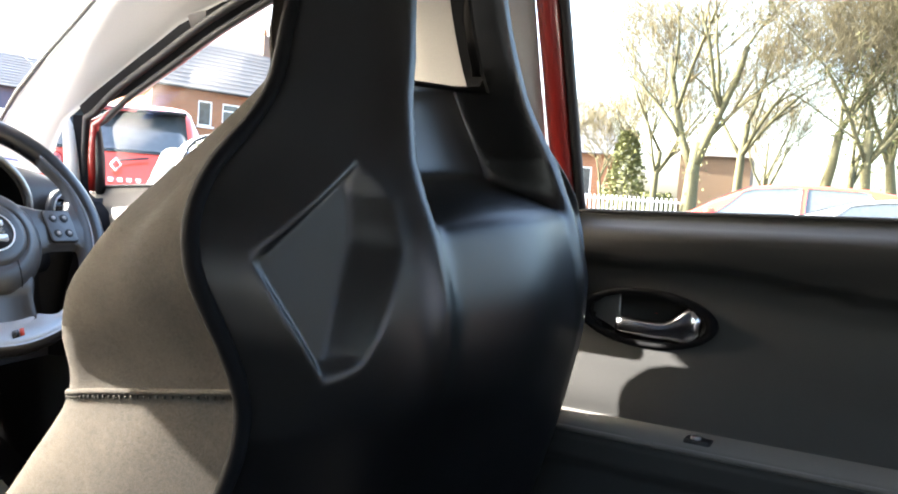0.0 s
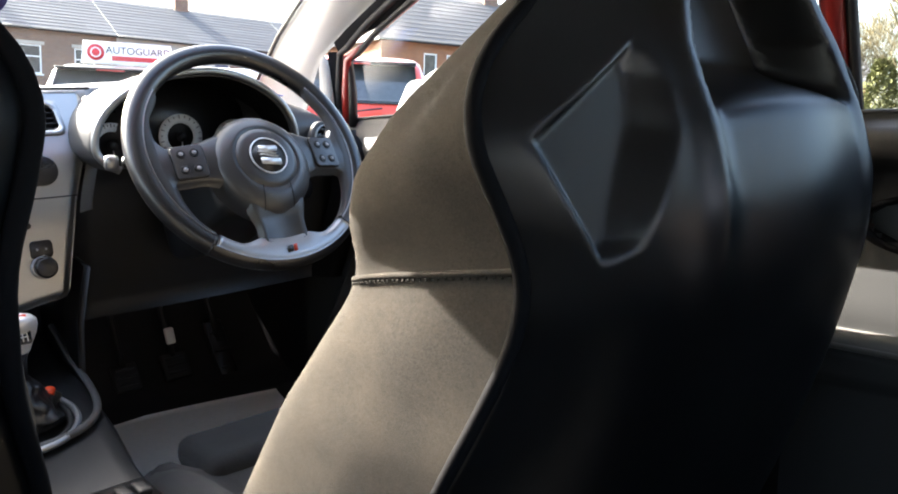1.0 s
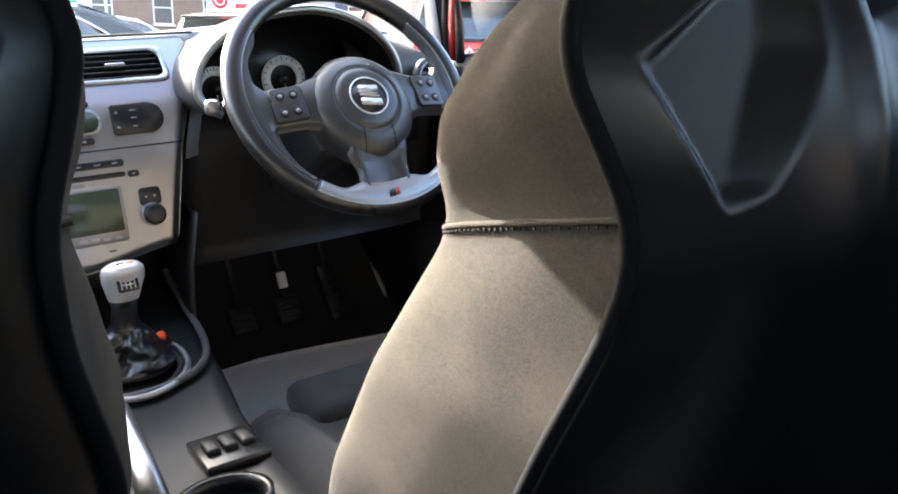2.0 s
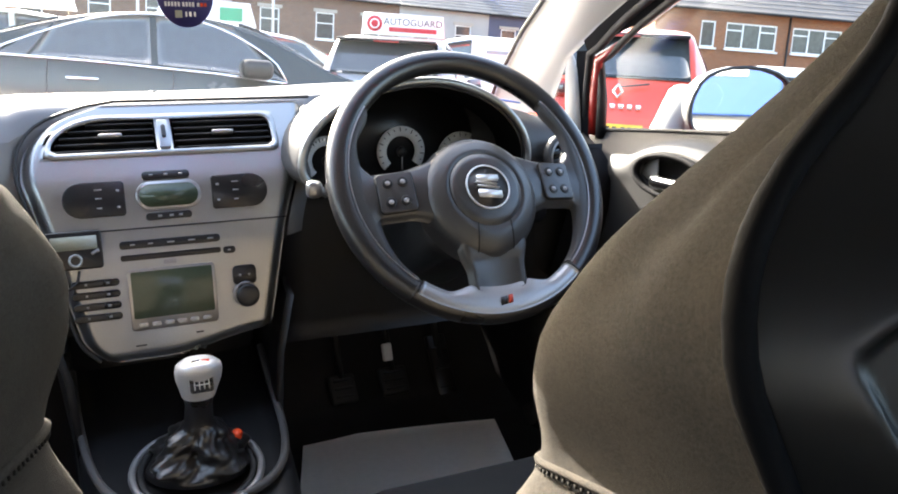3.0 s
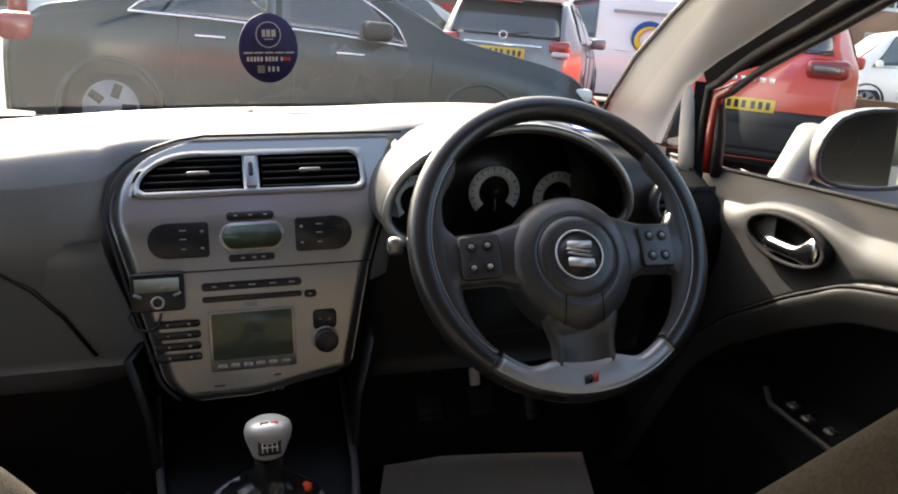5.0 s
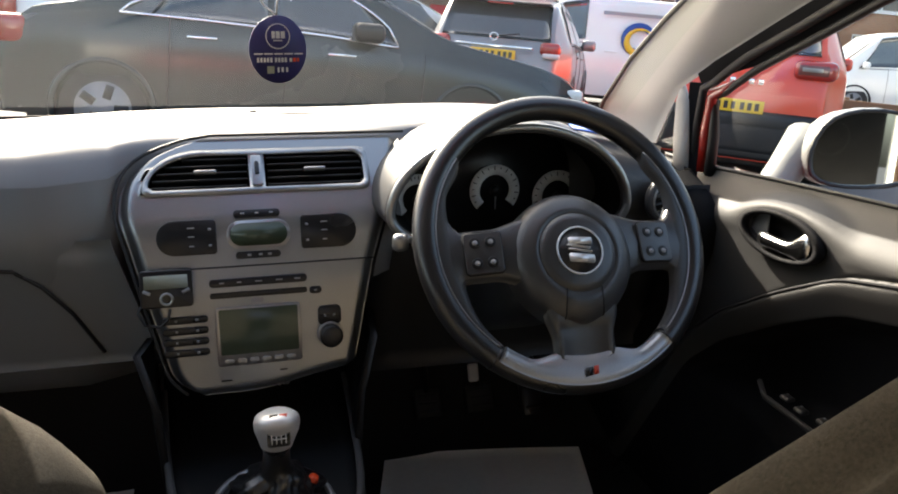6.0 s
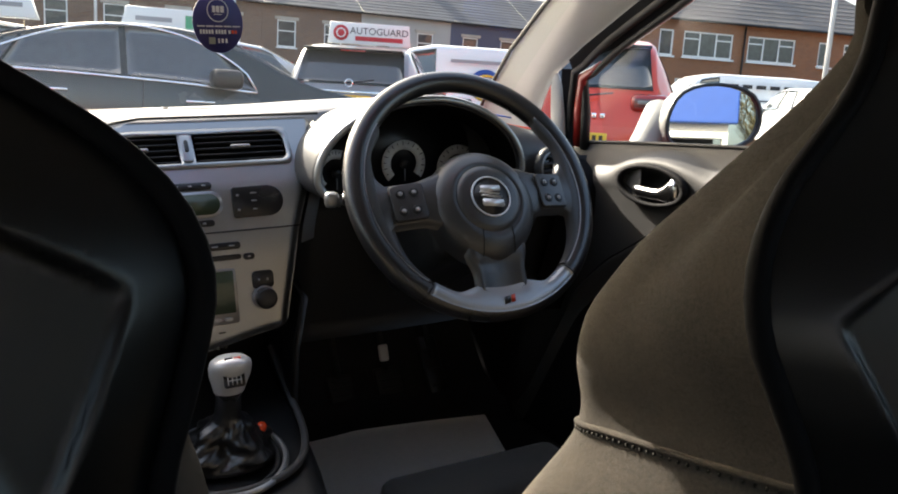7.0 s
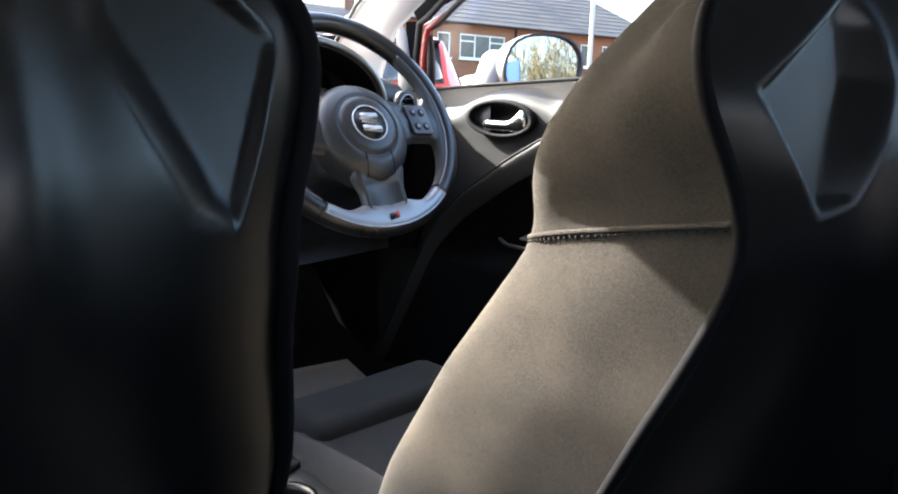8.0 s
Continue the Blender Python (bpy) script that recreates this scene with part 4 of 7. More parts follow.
# ---- tunnel, gear lever, handbrake, floor, pedals ----
con = thing("centre_console", in_car(0, 0, 0.33), "black plastic centre console on the tunnel", "console")
rows = []
for k in range(17):
    y = 0.44 - 0.058 * k
    top = lerp([-0.5, -0.2, -0.05, 0.1, 0.3, 0.44], [0.52, 0.52, 0.535, 0.545, 0.56, 0.60])(y) - 0.33
    hw = lerp([-0.5, -0.1, 0.05, 0.2, 0.44], [0.085, 0.095, 0.12, 0.135, 0.14])(y)
    rows.append([(-hw, y, 0), (-hw, y, top - 0.02), (-hw + 0.012, y, top), (-hw + 0.03, y, top - 0.004), (hw - 0.03, y, top - 0.004), (hw - 0.012, y, top), (hw, y, top - 0.02), (hw, y, 0)])
part("tunnel_cover", loft(rows), DARK, con)
lipl = [(-0.135, 0.34, 0.27), (-0.132, 0.25, 0.235), (-0.122, 0.12, 0.222), (-0.10, 0.04, 0.217), (-0.06, 0.0, 0.214), (0, -0.015, 0.213), (0.06, 0.0, 0.214), (0.10, 0.04, 0.217), (0.122, 0.12, 0.222), (0.132, 0.25, 0.235), (0.135, 0.34, 0.27)]
for _ in range(2):
    lipl = [lipl[0]] + [tuple(a[i] + (b[i] - a[i]) * f for i in range(3)) for a, b in zip(lipl, lipl[1:]) for f in (0.25, 0.75)] + [lipl[-1]]
part("console_lip", tube(lipl, 0.0055, 8), surface("grey_console_edge", (0.085, 0.083, 0.082), 0.45, vary=0.08, grain=500, stain=6, bump=0.05), con, "grey edge of the centre console")
gearsurround = [(0.076 * math.cos(2 * math.pi * k / 40), 0.068 + 0.088 * math.sin(2 * math.pi * k / 40), 0.222 + 0.01 * math.sin(2 * math.pi * k / 40)) for k in range(40)]
part("gear_surround", tube(gearsurround, 0.0048, 8, True), INSERT, con, "satin silver gear surround")
part("gear_recess", tube([(x * 0.88, 0.068 + (y - 0.068) * 0.88, z - 0.002) for x, y, z in gearsurround], 0.005, 8, True), DARK, con)
cup = part("cup_holder", ring(ellipse(0.05, 0.045, 32, 0.0, -0.30), ellipse(0.042, 0.037, 32, 0.0, -0.30), 0.02, Matrix.Translation((0, 0, 0.186))), BLACK, con, "black cup holder ring")
part("cup_well", disc(bmesh.new(), (0, -0.30, 0.15), (0, 0, 1), 0.042, 0.03, 28), BLACK, cup)
part("console_bin", boxed(0.045, -0.185, 0.192, 0.075, 0.08, 0.012, 0.004), BLACK, con)
for k in range(3):
    part("console_switch", boxed(0.025 + 0.02 * k, -0.185, 0.201, 0.016, 0.03, 0.010, 0.003), DARK, con)
part("red_button", disc(bmesh.new(), (0.052, 0.085, 0.246), (0, -0.6, 1), 0.0065, 0.008, 16), ORANGE, con, "red cap")

gear = thing("gear_lever", in_car(0.006, 0.075, 0.55), "gear lever with silver knob and black gaiter", "gear lever")
GAITER_R = lerp([-0.006, 0.0, 0.010, 0.022, 0.036, 0.048, 0.056, 0.062], [0.068, 0.066, 0.056, 0.046, 0.037, 0.029, 0.023, 0.020])
fold = lambda a, z: (0.36 * (abs(math.sin(2 * a + 0.5)) - 0.55) + 0.13 * math.sin(5 * a + 70 * z) + 0.10 * abs(math.sin(7 * a - 150 * z + 1)) + 0.08 * math.sin(230 * z + 3 * math.cos(a))) * step(z, -0.002, 0.012) * (1 - step(z, 0.045, 0.062))
rows = []
for z, r in [(z, GAITER_R(z)) for z in [-0.006 + 0.002 * k for k in range(35)]]:
    rows.append([(r * (1 + fold(a, z)) * math.cos(a), 0.02 * (1 - z / 0.072) - 0.10 * z + r * (1 + fold(a, z)) * math.sin(a), z) for a in [2 * math.pi * j / 72 for j in range(72)]])
part("gaiter", loft(rows, True), LEATHER, gear, "wrinkled black leather gaiter")
lean = lambda z: -0.10 * 0.072 - 0.45 * (z - 0.072)
rows = []
for z, a, b in ((0.050, 0.0215, 0.0215), (0.056, 0.0225, 0.0225), (0.060, 0.0215, 0.0215), (0.064, 0.0175, 0.0175), (0.090, 0.0160, 0.0165), (0.100, 0.0175, 0.018), (0.108, 0.020, 0.020)):
    rows.append([(a * math.cos(2 * math.pi * j / 24), lean(z) + b * math.sin(2 * math.pi * j / 24), z) for j in range(24)])
part("stem", loft(rows, True), LEATHER, gear)
rows = []
for z, a, b in ((0.103, 0.0195, 0.020), (0.116, 0.0225, 0.022), (0.129, 0.0260, 0.0250), (0.141, 0.0270, 0.0255), (0.149, 0.0255, 0.024), (0.1545, 0.0195, 0.0185), (0.1565, 0.010, 0.010), (0.157, 0.001, 0.001)):
    rows.append([(a * math.cos(2 * math.pi * j / 28), lean(z) + b * math.sin(2 * math.pi * j / 28), z) for j in range(28)])
kn = part("knob", loft(rows, True), surface("silver_knob", (0.68, 0.68, 0.68), 0.30, 0.3, vary=0.04, bump=0.02), gear, "silver gear knob")
pm = Matrix.Translation((0, lean(0.131) - 0.0258, 0.1305)) @ pose(0, 0, 0, 72, 0, 0)
pl = part("shift_plate", prism(rounded(0.026, 0.018, 0.003, 4), 0.002, pm, 0.0006), BLACK, kn, "black shift pattern plate")
for x in (-0.008, -0.0027, 0.0027, 0.008):
    part("shift_line", boxed(x, 0, 0.0023, 0.0012, 0.011, 0.0004, 0, pm), WHITE_MARK, pl)
part("shift_line", boxed(0, 0, 0.0023, 0.018, 0.0012, 0.0004, 0, pm), WHITE_MARK, pl)
em = Matrix.Translation((0, lean(0.151) - 0.012, 0.1547)) @ pose(0, 0, 0, 28, 0, 0)
for col_, dx in ((BLACK, -0.006), (RED_MARK, 0.005)):
    part("emblem", prism([(dx - 0.005, -0.0045), (dx + 0.004, -0.0045), (dx + 0.0065, 0.0045), (dx - 0.0025, 0.0045)], 0.001, em), col_, kn)

hb = thing("handbrake", in_car(-0.068, -0.20, 0.52), "silver-grey handbrake lever beside the console", "handbrake")
part("lever", tube([(0, -0.16, 0.03), (0, -0.08, 0.062), (0, 0.0, 0.086), (0, 0.042, 0.098)], [0.013, 0.0140, 0.0140, 0.0115], 14, squash=1.2), ALLOY, hb, "silver lever")
part("release_button", disc(bmesh.new(), (0, 0.040, 0.098), (0, 0.95, 0.33), 0.008, 0.012, 14), CHROME, hb)
part("boot", boxed(0, -0.14, 0.01, 0.05, 0.12, 0.05, 0.015), DARK, hb)

floor = tagged(new("floor"), "black carpeted car floor", "floor", kind="structure")
floor.matrix_basis = CAR
part("carpet", boxed(0, -0.62, 0.305, 1.40, 2.8, 0.03), CARPET, floor)
rows = [[(x, y, z) for x in (-0.70, -0.2, 0.2, 0.70)] for y, z in ((0.50, 0.32), (0.62, 0.36), (0.74, 0.50), (0.80, 0.70), (0.82, 0.95))]
part("footwell_bulkhead", thick(rows, 0.02), CARPET, floor)

fm = thing("paper_floor_mat", in_car(0.40, 0.25, 0.323), "pale grey paper floor mat in the driver's footwell", "floor mat")
rows = []
for i in range(15):
    t = i / 14
    rows.append([(-0.155 + 0.375 * k / 14 - 0.125 * (1 - t), -0.14 + 0.43 * t - 0.07 * k / 14, 0.004 + 0.0015 * math.sin(t * 5 + k * 0.35)) for k in range(15)])
part("mat", thick(rows, 0.002), PAPER, fm)
fp = thing("paper_floor_mat", in_car(-0.40, 0.25, 0.323), "pale paper floor mat in the passenger's footwell", "floor mat")
part("mat", thick([[(-0.18 + 0.37 * k / 10, -0.16 + 0.47 * i / 10, 0.004 + 0.003 * math.sin(i * 0.9 + k * 0.6)) for k in range(11)] for i in range(11)], 0.002), PAPER, fp)
for k, (x, z, w, h) in enumerate(((0.35, 0.38, 0.055, 0.06), (0.46, 0.38, 0.06, 0.06), (0.57, 0.39, 0.045, 0.15))):
    pd = thing("pedal", in_car(x, 0.62, z), "dark metal pedal with rubber pad", "pedal", "pedals")
    part("pedal_pad", boxed(0, 0, 0, w, 0.014, h, 0.005, pose(0, 0, 0, -35, 0, 0)), RUBBER if k < 2 else BLACK, pd)
    for j in range(3):
        part("pad_stud", boxed(0, -0.009, (j - 1) * h * 0.28, w * 0.7, 0.006, 0.006, 0.002, pose(0, 0, 0, -35, 0, 0)), DARK, pd)
    part("pedal_arm", tube([(0, 0.01, 0.02), (0, 0.06, 0.12), (0, 0.10, 0.26)], 0.007, 8), DARK, pd)
wl = thing("footwell_clip", in_car(0.42, 0.545, 0.475), "small pale bracket under the dashboard", "bracket")
part("clip", boxed(0, 0, 0, 0.02, 0.012, 0.035, 0.004, pose(0, 0, 0, -20, 0, 0)), WHITE_MARK, wl)


# ---- the car's shell: doors, pillars, glass, roof ----
BELT = 0.942
BELT_AT = soft([-1.5, -1.04, -0.67, -0.15, 0.17, 0.34], [0.978, 0.962, 0.944, 0.942, 0.924, 0.911], 0.06)
ROOF_LINE = soft([-2.3, -1.6, -1.1, -0.6, -0.35, -0.2, -0.07, 0.03, 0.175, 0.285], [1.12, 1.235, 1.268, 1.280, 1.262, 1.226, 1.183, 1.143, 1.088, 1.033], 0.03)


CREASE = soft([-0.62, -0.235, -0.075, 0.03, 0.095, 0.14, 0.23, 0.42], [0.905, 0.888, 0.853, 0.80, 0.760, 0.735, 0.66, 0.36], 0.02)


# door pulls: place along the car, height, half length, half height
PULLS = {True: (-0.782, 0.825, 0.086, 0.036), False: (0.049, 0.872, 0.084, 0.033)}


def door_panel(side, y0, y1, rear):
    """Points of an inner door panel, from belt to sill."""
    hy, hz, ha, hb = PULLS[rear]

    def px(y, z):
        near = ((y - hy) / ha) ** 2 + ((z - hz) / hb) ** 2
        w = 0.0 if rear else 1 - step(near, 1.1, 2.6)
        return bare(y, z) if w <= 0 else bare(y, z) * (1 - w) + bare(hy, hz) * w

    def bare(y, z):
        b = BELT_AT(y)
        x = 0.704 if rear else 0.676
        x += (0.032 if rear else 0.060) * step(z, b - (0.022 if rear else 0.070), b + (0.0 if rear else 0.005))
        x += 0.012 * step(b - 0.03 - z, 0, 0.05)
        if not rear:
            crease = CREASE(y)
            x -= 0.020 * math.exp(-(((z - crease) / 0.05) ** 2)) * (1 if z <= crease else 0)
            x -= 0.004 * math.exp(-(((z - crease) / 0.004) ** 2)) * -1
            x += 0.045 * step(crease - 0.045 - z, 0, 0.03) * (1 - step(0.62 - z, 0, 0.03))
            x -= 0.035 * step(0.655 - z, 0, 0.03) * step(0.06 - y, 0, 0.15)
        else:
            x -= 0.022 * step(0.80 - z, 0, 0.10)
            pad = 0.895 + 0.06 * min(0, y + 0.88) * 1.6
            x += 0.024 * step(pad - z, 0, 0.006) * (1 - step(pad - 0.03 - z, 0, 0.10))
            ledge = 0.697 - 0.03 * (y + 0.68)
            x -= 0.050 * step(ledge - z, 0, 0.004)
            x += 0.016 * step(ledge - 0.044 - z, 0, 0.006)
        return x
    ys = [y0 + (y1 - y0) * k / 90 for k in range(91)]
    # split under the crease, where the lower panel's painted shade starts
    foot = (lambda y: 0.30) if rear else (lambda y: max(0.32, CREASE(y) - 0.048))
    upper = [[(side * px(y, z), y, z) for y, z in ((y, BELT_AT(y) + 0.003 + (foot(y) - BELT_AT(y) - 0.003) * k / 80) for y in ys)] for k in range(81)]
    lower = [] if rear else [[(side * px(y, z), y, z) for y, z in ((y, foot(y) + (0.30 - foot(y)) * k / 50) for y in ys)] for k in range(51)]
    return upper, lower, px


def oval_cut(yc, zc, a, b, rows, side):
    def cut(i, j):
        _, y, z = rows[i][j]
        return ((y + 0.005 - yc) / a) ** 2 + ((z - 0.004 - zc) / b) ** 2 < 0.68
    return cut


def side_frame(side, y, z, x=0.70):
    """x along +y reversed for the inner view, y up, z into the cabin."""
    return Matrix(((0, 0, -side, side * x), (side * -1, 0, 0, y), (0, 1, 0, z), (0, 0, 0, 1)))


def pull_handle(parent, side, y, z, a, b, x):
    m = side_frame(side, y, z, x)
    rim = part("handle_surround", ring(ellipse(a, b), ellipse(a * 0.86, b * 0.82), 0.010, m), BINDING, parent, "dark oval handle surround")
    part("handle_rim", ring(ellipse(a * 0.90, b * 0.87), ellipse(a * 0.89, b * 0.852), 0.003, m @ Matrix.Translation((0, 0, 0.0065))), BLACK, rim)
    rows = [[m @ Vector((a * 0.88 * r * math.cos(2 * math.pi * k / 32), b * 0.84 * r * math.sin(2 * math.pi * k / 32), -0.034 * (1 - r ** 4))) for k in range(32)] for r in (1.0, 0.96, 0.85, 0.6, 0.3, 0.02)]
    part("handle_bowl", loft(rows, True), DARK, rim)
    lever = []
    for k in range(13):
        t = k / 12
        lx = -a * 0.42 + a * 1.18 * t
        h = b * (0.30 + 0.42 * step(t, 0.55, 0.95)) * (1 - 0.5 * step(t, 0.93, 1.02))
        c = -b * 0.36 + b * 0.30 * step(t, 0.5, 1)
        lever.append([m @ Vector((lx, c + h * math.cos(q), 0.004 + 0.008 * math.sin(q))) for q in [2 * math.pi * j / 12 for j in range(12)]])
    part("lever", loft(lever, True, caps=True), CHROME, rim, "chrome door lever")
    plate = [(-a * 0.84, -b * 0.2), (-a * 0.42, -b * 0.62), (-a * 0.42, b * 0.66), (-a * 0.66, b * 0.50), (-a * 0.82, b * 0.22)]
    part("handle_plate", prism(plate, 0.003, m @ Matrix.Translation((0, 0, -0.006)), 0.001), SILVER, rim)


def door(name, side, y0, y1, rear, detailed):
    ob = thing(name, CAR, "black moulded inner door panel with chrome pull" if detailed else "black moulded inner door panel", "car door", kind="structure")
    rows, low, px = door_panel(side, y0, y1, rear)
    hy, hz, a, b = PULLS[rear]
    cut = oval_cut(hy, hz, a, b, rows, side) if detailed else None
    part("inner_panel", loft(rows, skip=cut), TRIM, ob)
    if low:
        # same door trim, but coloured near-black to stand for shade under the crease
        part("shaded_pocket", loft(low), BINDING, ob, "lower door panel and pocket, blackened for shade")
        gap = [(side * (px(y, CREASE(y)) - 0.0015), y, CREASE(y)) for y in np.linspace(-0.55, 0.20, 40)]
        part("trim_gap", tube(gap, 0.0022, 6), CARPET, ob)
    if detailed:
        pull_handle(ob, side, hy, hz, a, b, px(hy, hz) - 0.003 if not rear else px(hy, hz) - 0.004)
    top = [(side * 0.735, y, BELT_AT(y) + 0.003) for y in np.linspace(y0, y1, 20)]
    part("window_seal", tube(top, 0.003, 8), RUBBER, ob)
    out = [[(side * x, y, z if z < 0.85 else z + BELT_AT(y) - BELT) for y in np.linspace(y0, y1, 12)] for x, z in ((0.745, BELT), (0.80, BELT - 0.01), (0.845, 0.80), (0.86, 0.65), (0.845, 0.45), (0.81, 0.25))]
    part("outer_panel", loft(out), RED, ob, "red painted outer panel")
    if detailed and not rear:
        for k in range(3):
            part("switch", boxed(side * (0.672 - 0.006 * (k % 2)), -0.02 - 0.035 * k, 0.6665, 0.014, 0.018, 0.006, 0.003), DARK, ob)
            part("switch_mark", boxed(side * (0.672 - 0.006 * (k % 2)), -0.02 - 0.035 * k, 0.6725, 0.002, 0.003, 0.0006), GREY_MARK, ob)
        part("pocket_rail", tube([(side * 0.690, 0.06, 0.652), (side * 0.668, 0.02, 0.650), (side * 0.662, -0.17, 0.648), (side * 0.66, -0.45, 0.645)], 0.004, 8), TRIM, ob)
    if detailed and rear:
        edge = [(side * (px(y, 0.677 - 0.03 * (y + 0.68)) + 0.002), y, 0.6935 - 0.03 * (y + 0.68)) for y in np.linspace(-0.66, -1.5, 24)]
        part("armrest_edge", tube(edge, 0.0035, 8), LEDGE, ob)
        rows = [[(side * (0.652 - 0.004 * k), y, 0.699 - 0.03 * (y + 0.68) - 0.010 * k) for y in np.linspace(-0.66, -1.5, 24)] for k in range(3)]
        rows.insert(0, [(side * 0.706, y, z + 0.004) for _, y, z in rows[0]])
        part("armrest_ledge", thick(rows, 0.004), LEDGE, ob, "grey-beige ledge of the rear door")
        catch = part("pocket_catch", boxed(side * 0.668, -0.87, 0.705, 0.020, 0.030, 0.008, 0.003), DARK, ob)
        part("catch_button", disc(bmesh.new(), (side * 0.666, -0.868, 0.708), (0, 0, 1), 0.006, 0.004, 14), ALLOY, catch)
    return ob


door("door_1", 1, -0.62, 0.44, False, True)
door("door_2", 1, -1.55, -0.655, True, True)
door("door_3", -1, -0.62, 0.44, False, False)
door("door_4", -1, -1.55, -0.655, True, False)


def strip(line_a, line_b, n, bow, side):
    """A trim strip between two lines, bowed into the cabin."""
    rows = []
    for (ax, ay, az), (bx, by, bz) in zip(line_a, line_b):
        row = []
        for k in range(n + 1):
            t = k / n
            w = bow * math.sin(math.pi * t ** 1.6)
            row.append((side * (ax + (bx - ax) * t - w), ay + (by - ay) * t - w * 0.6, az + (bz - az) * t - w * 0.3))
        rows.append(row)
    return rows


def pillar_x(z):
    return 0.735 - 0.29 * (z - BELT)


for side, tag in ((1, "right"), (-1, "left")):
    A = [(0.675, 0.60, 0.945), (0.658, 0.535, 0.995), (0.635, 0.40, 1.083), (0.618, 0.272, 1.150), (0.605, 0.165, 1.200), (0.587, 0.03, 1.265), (0.572, -0.08, 1.315)]
    B = [(0.706, 0.43, 0.935), (0.703, 0.395, 0.99), (0.698, 0.355, 1.037), (0.688, 0.245, 1.086), (0.672, 0.09, 1.147), (0.66, -0.02, 1.189), (0.628, -0.30, 1.258)]
    pil = thing("a_pillar", CAR, "cream plastic windscreen pillar trim", "pillar trim", kind="structure")
    part("pillar_trim", thick(strip(A, B, 10, 0.003, side), 0.004), CREAM, pil)
    # upright divider of the small front quarter light
    part("quarter_divider", tube([(side * 0.705, 0.341, 0.895), (side * 0.703, 0.346, 0.965), (side * 0.702, 0.350, 1.020), (side * 0.702, 0.353, 1.045)], [0.019, 0.019, 0.016, 0.004], 12, squash=0.55), CREAM, pil, "cream upright by the quarter light")
    # door frame: black seal and red painted frame round the front window
    edge = [(side * (pillar_x(ROOF_LINE(y)) - 0.012), y, ROOF_LINE(y)) for y in np.linspace(0.285, -0.60, 30)]
    low = [(side * 0.716, 0.325, 0.910), (side * 0.712, 0.318, 0.975)]
    fr = thing("door_frame", CAR, "red painted door frame with black rubber seal", "door frame", kind="structure")
    out = [(side * (abs(x) + 0.010), y - 0.012, z - 0.001) for x, y, z in low + edge]
    part("red_frame", tube(out[:5], [0.012, 0.012, 0.011, 0.007, 0.002], 8, squash=0.8), RED, fr)
    far = [(side * (abs(x) + 0.026), y - 0.012, z + 0.003) for x, y, z in edge[3:]]
    part("red_frame", tube(far, [0.004] + [0.009] * (len(far) - 1), 8), RED, fr)
    part("door_seal", tube([(side * (abs(x) + 0.002), y + 0.002, z + 0.008) for x, y, z in low + edge], [0.007] * len(low + edge), 8), RUBBER, fr)
    by, bx, bz = [p[1] for p in reversed(B)], [p[0] for p in reversed(B)], [p[2] for p in reversed(B)]
    web = [[(side * (float(np.interp(y, by, bx)) - 0.004), y + 0.012, float(np.interp(y, by, bz)) + 0.002), (abs(x) * side, y + 0.004, z + 0.008)] for x, y, z in edge if y > -0.3]
    for row, (x, y, z) in zip(web, edge):
        f = step(0.24 - y, 0.0, 0.10)
        row.append((side * (abs(x) + 0.003 + 0.012 * f), y + 0.002 - 0.014 * f, z + 0.006 - 0.010 * f))
    part("seal_web", loft(web), BINDING, fr)
    part("glass_run", tube([(side * (abs(x) + 0.013), y - (0.030 if z < 1.0 else 0.014), z - 0.005) for x, y, z in low + edge], [0.009] * 2 + [0.006] * len(edge), 8), RUBBER, fr)
    foot = [[(side * 0.702, 0.336, z), (side * 0.710, 0.324, z), (side * 0.718, 0.312, z)] for z in (0.900, 0.95, 1.0, 1.05)]
    part("frame_seal", loft(foot), BINDING, fr)
    part("screen_seal", tube([(side * (x - 0.003), y + 0.004, z + 0.001) for x, y, z in A], 0.004, 8), RUBBER, fr, "black edge of the windscreen")
    # B pillar
    rows = [[(side * (pillar_x(z) - d), y, z) for y, d in ((-0.435, 0.0), (-0.442, 0.020), (-0.50, 0.034), (-0.58, 0.036), (-0.615, 0.030), (-0.638, 0.018), (-0.642, 0.0))] for z in np.linspace(0.93, 1.28, 12)]
    bp = thing("b_pillar", CAR, "cream plastic trim of the door pillar", "pillar trim", kind="structure")
    part("pillar_trim", loft(rows), CREAM, bp)
    rows = [[(side * (0.725 - d), y, z) for y, d in ((-0.59, 0.0), (-0.60, 0.03), (-0.64, 0.03), (-0.668, 0.0))] for z in np.linspace(0.32, 0.94, 8)]
    part("pillar_base", loft(rows), DARK, bp)
    rearedge = [(side * (pillar_x(z) + 0.006), -0.662 + 0.02 * (z - BELT), z) for z in np.linspace(0.945, 1.245, 10)]
    part("red_frame", tube(rearedge, 0.016, 8), RED, bp)
    part("glass_run", tube([(x, y - 0.020, z) for x, y, z in rearedge], 0.007, 8), RUBBER, bp)
    edge2 = [(side * (pillar_x(ROOF_LINE(y)) - 0.006), y, ROOF_LINE(y)) for y in np.linspace(-0.64, -1.55, 16)]
    part("rear_frame", tube([(side * (abs(x) + 0.012), y, z - 0.014) for x, y, z in edge2], 0.017, 8), RED, fr)
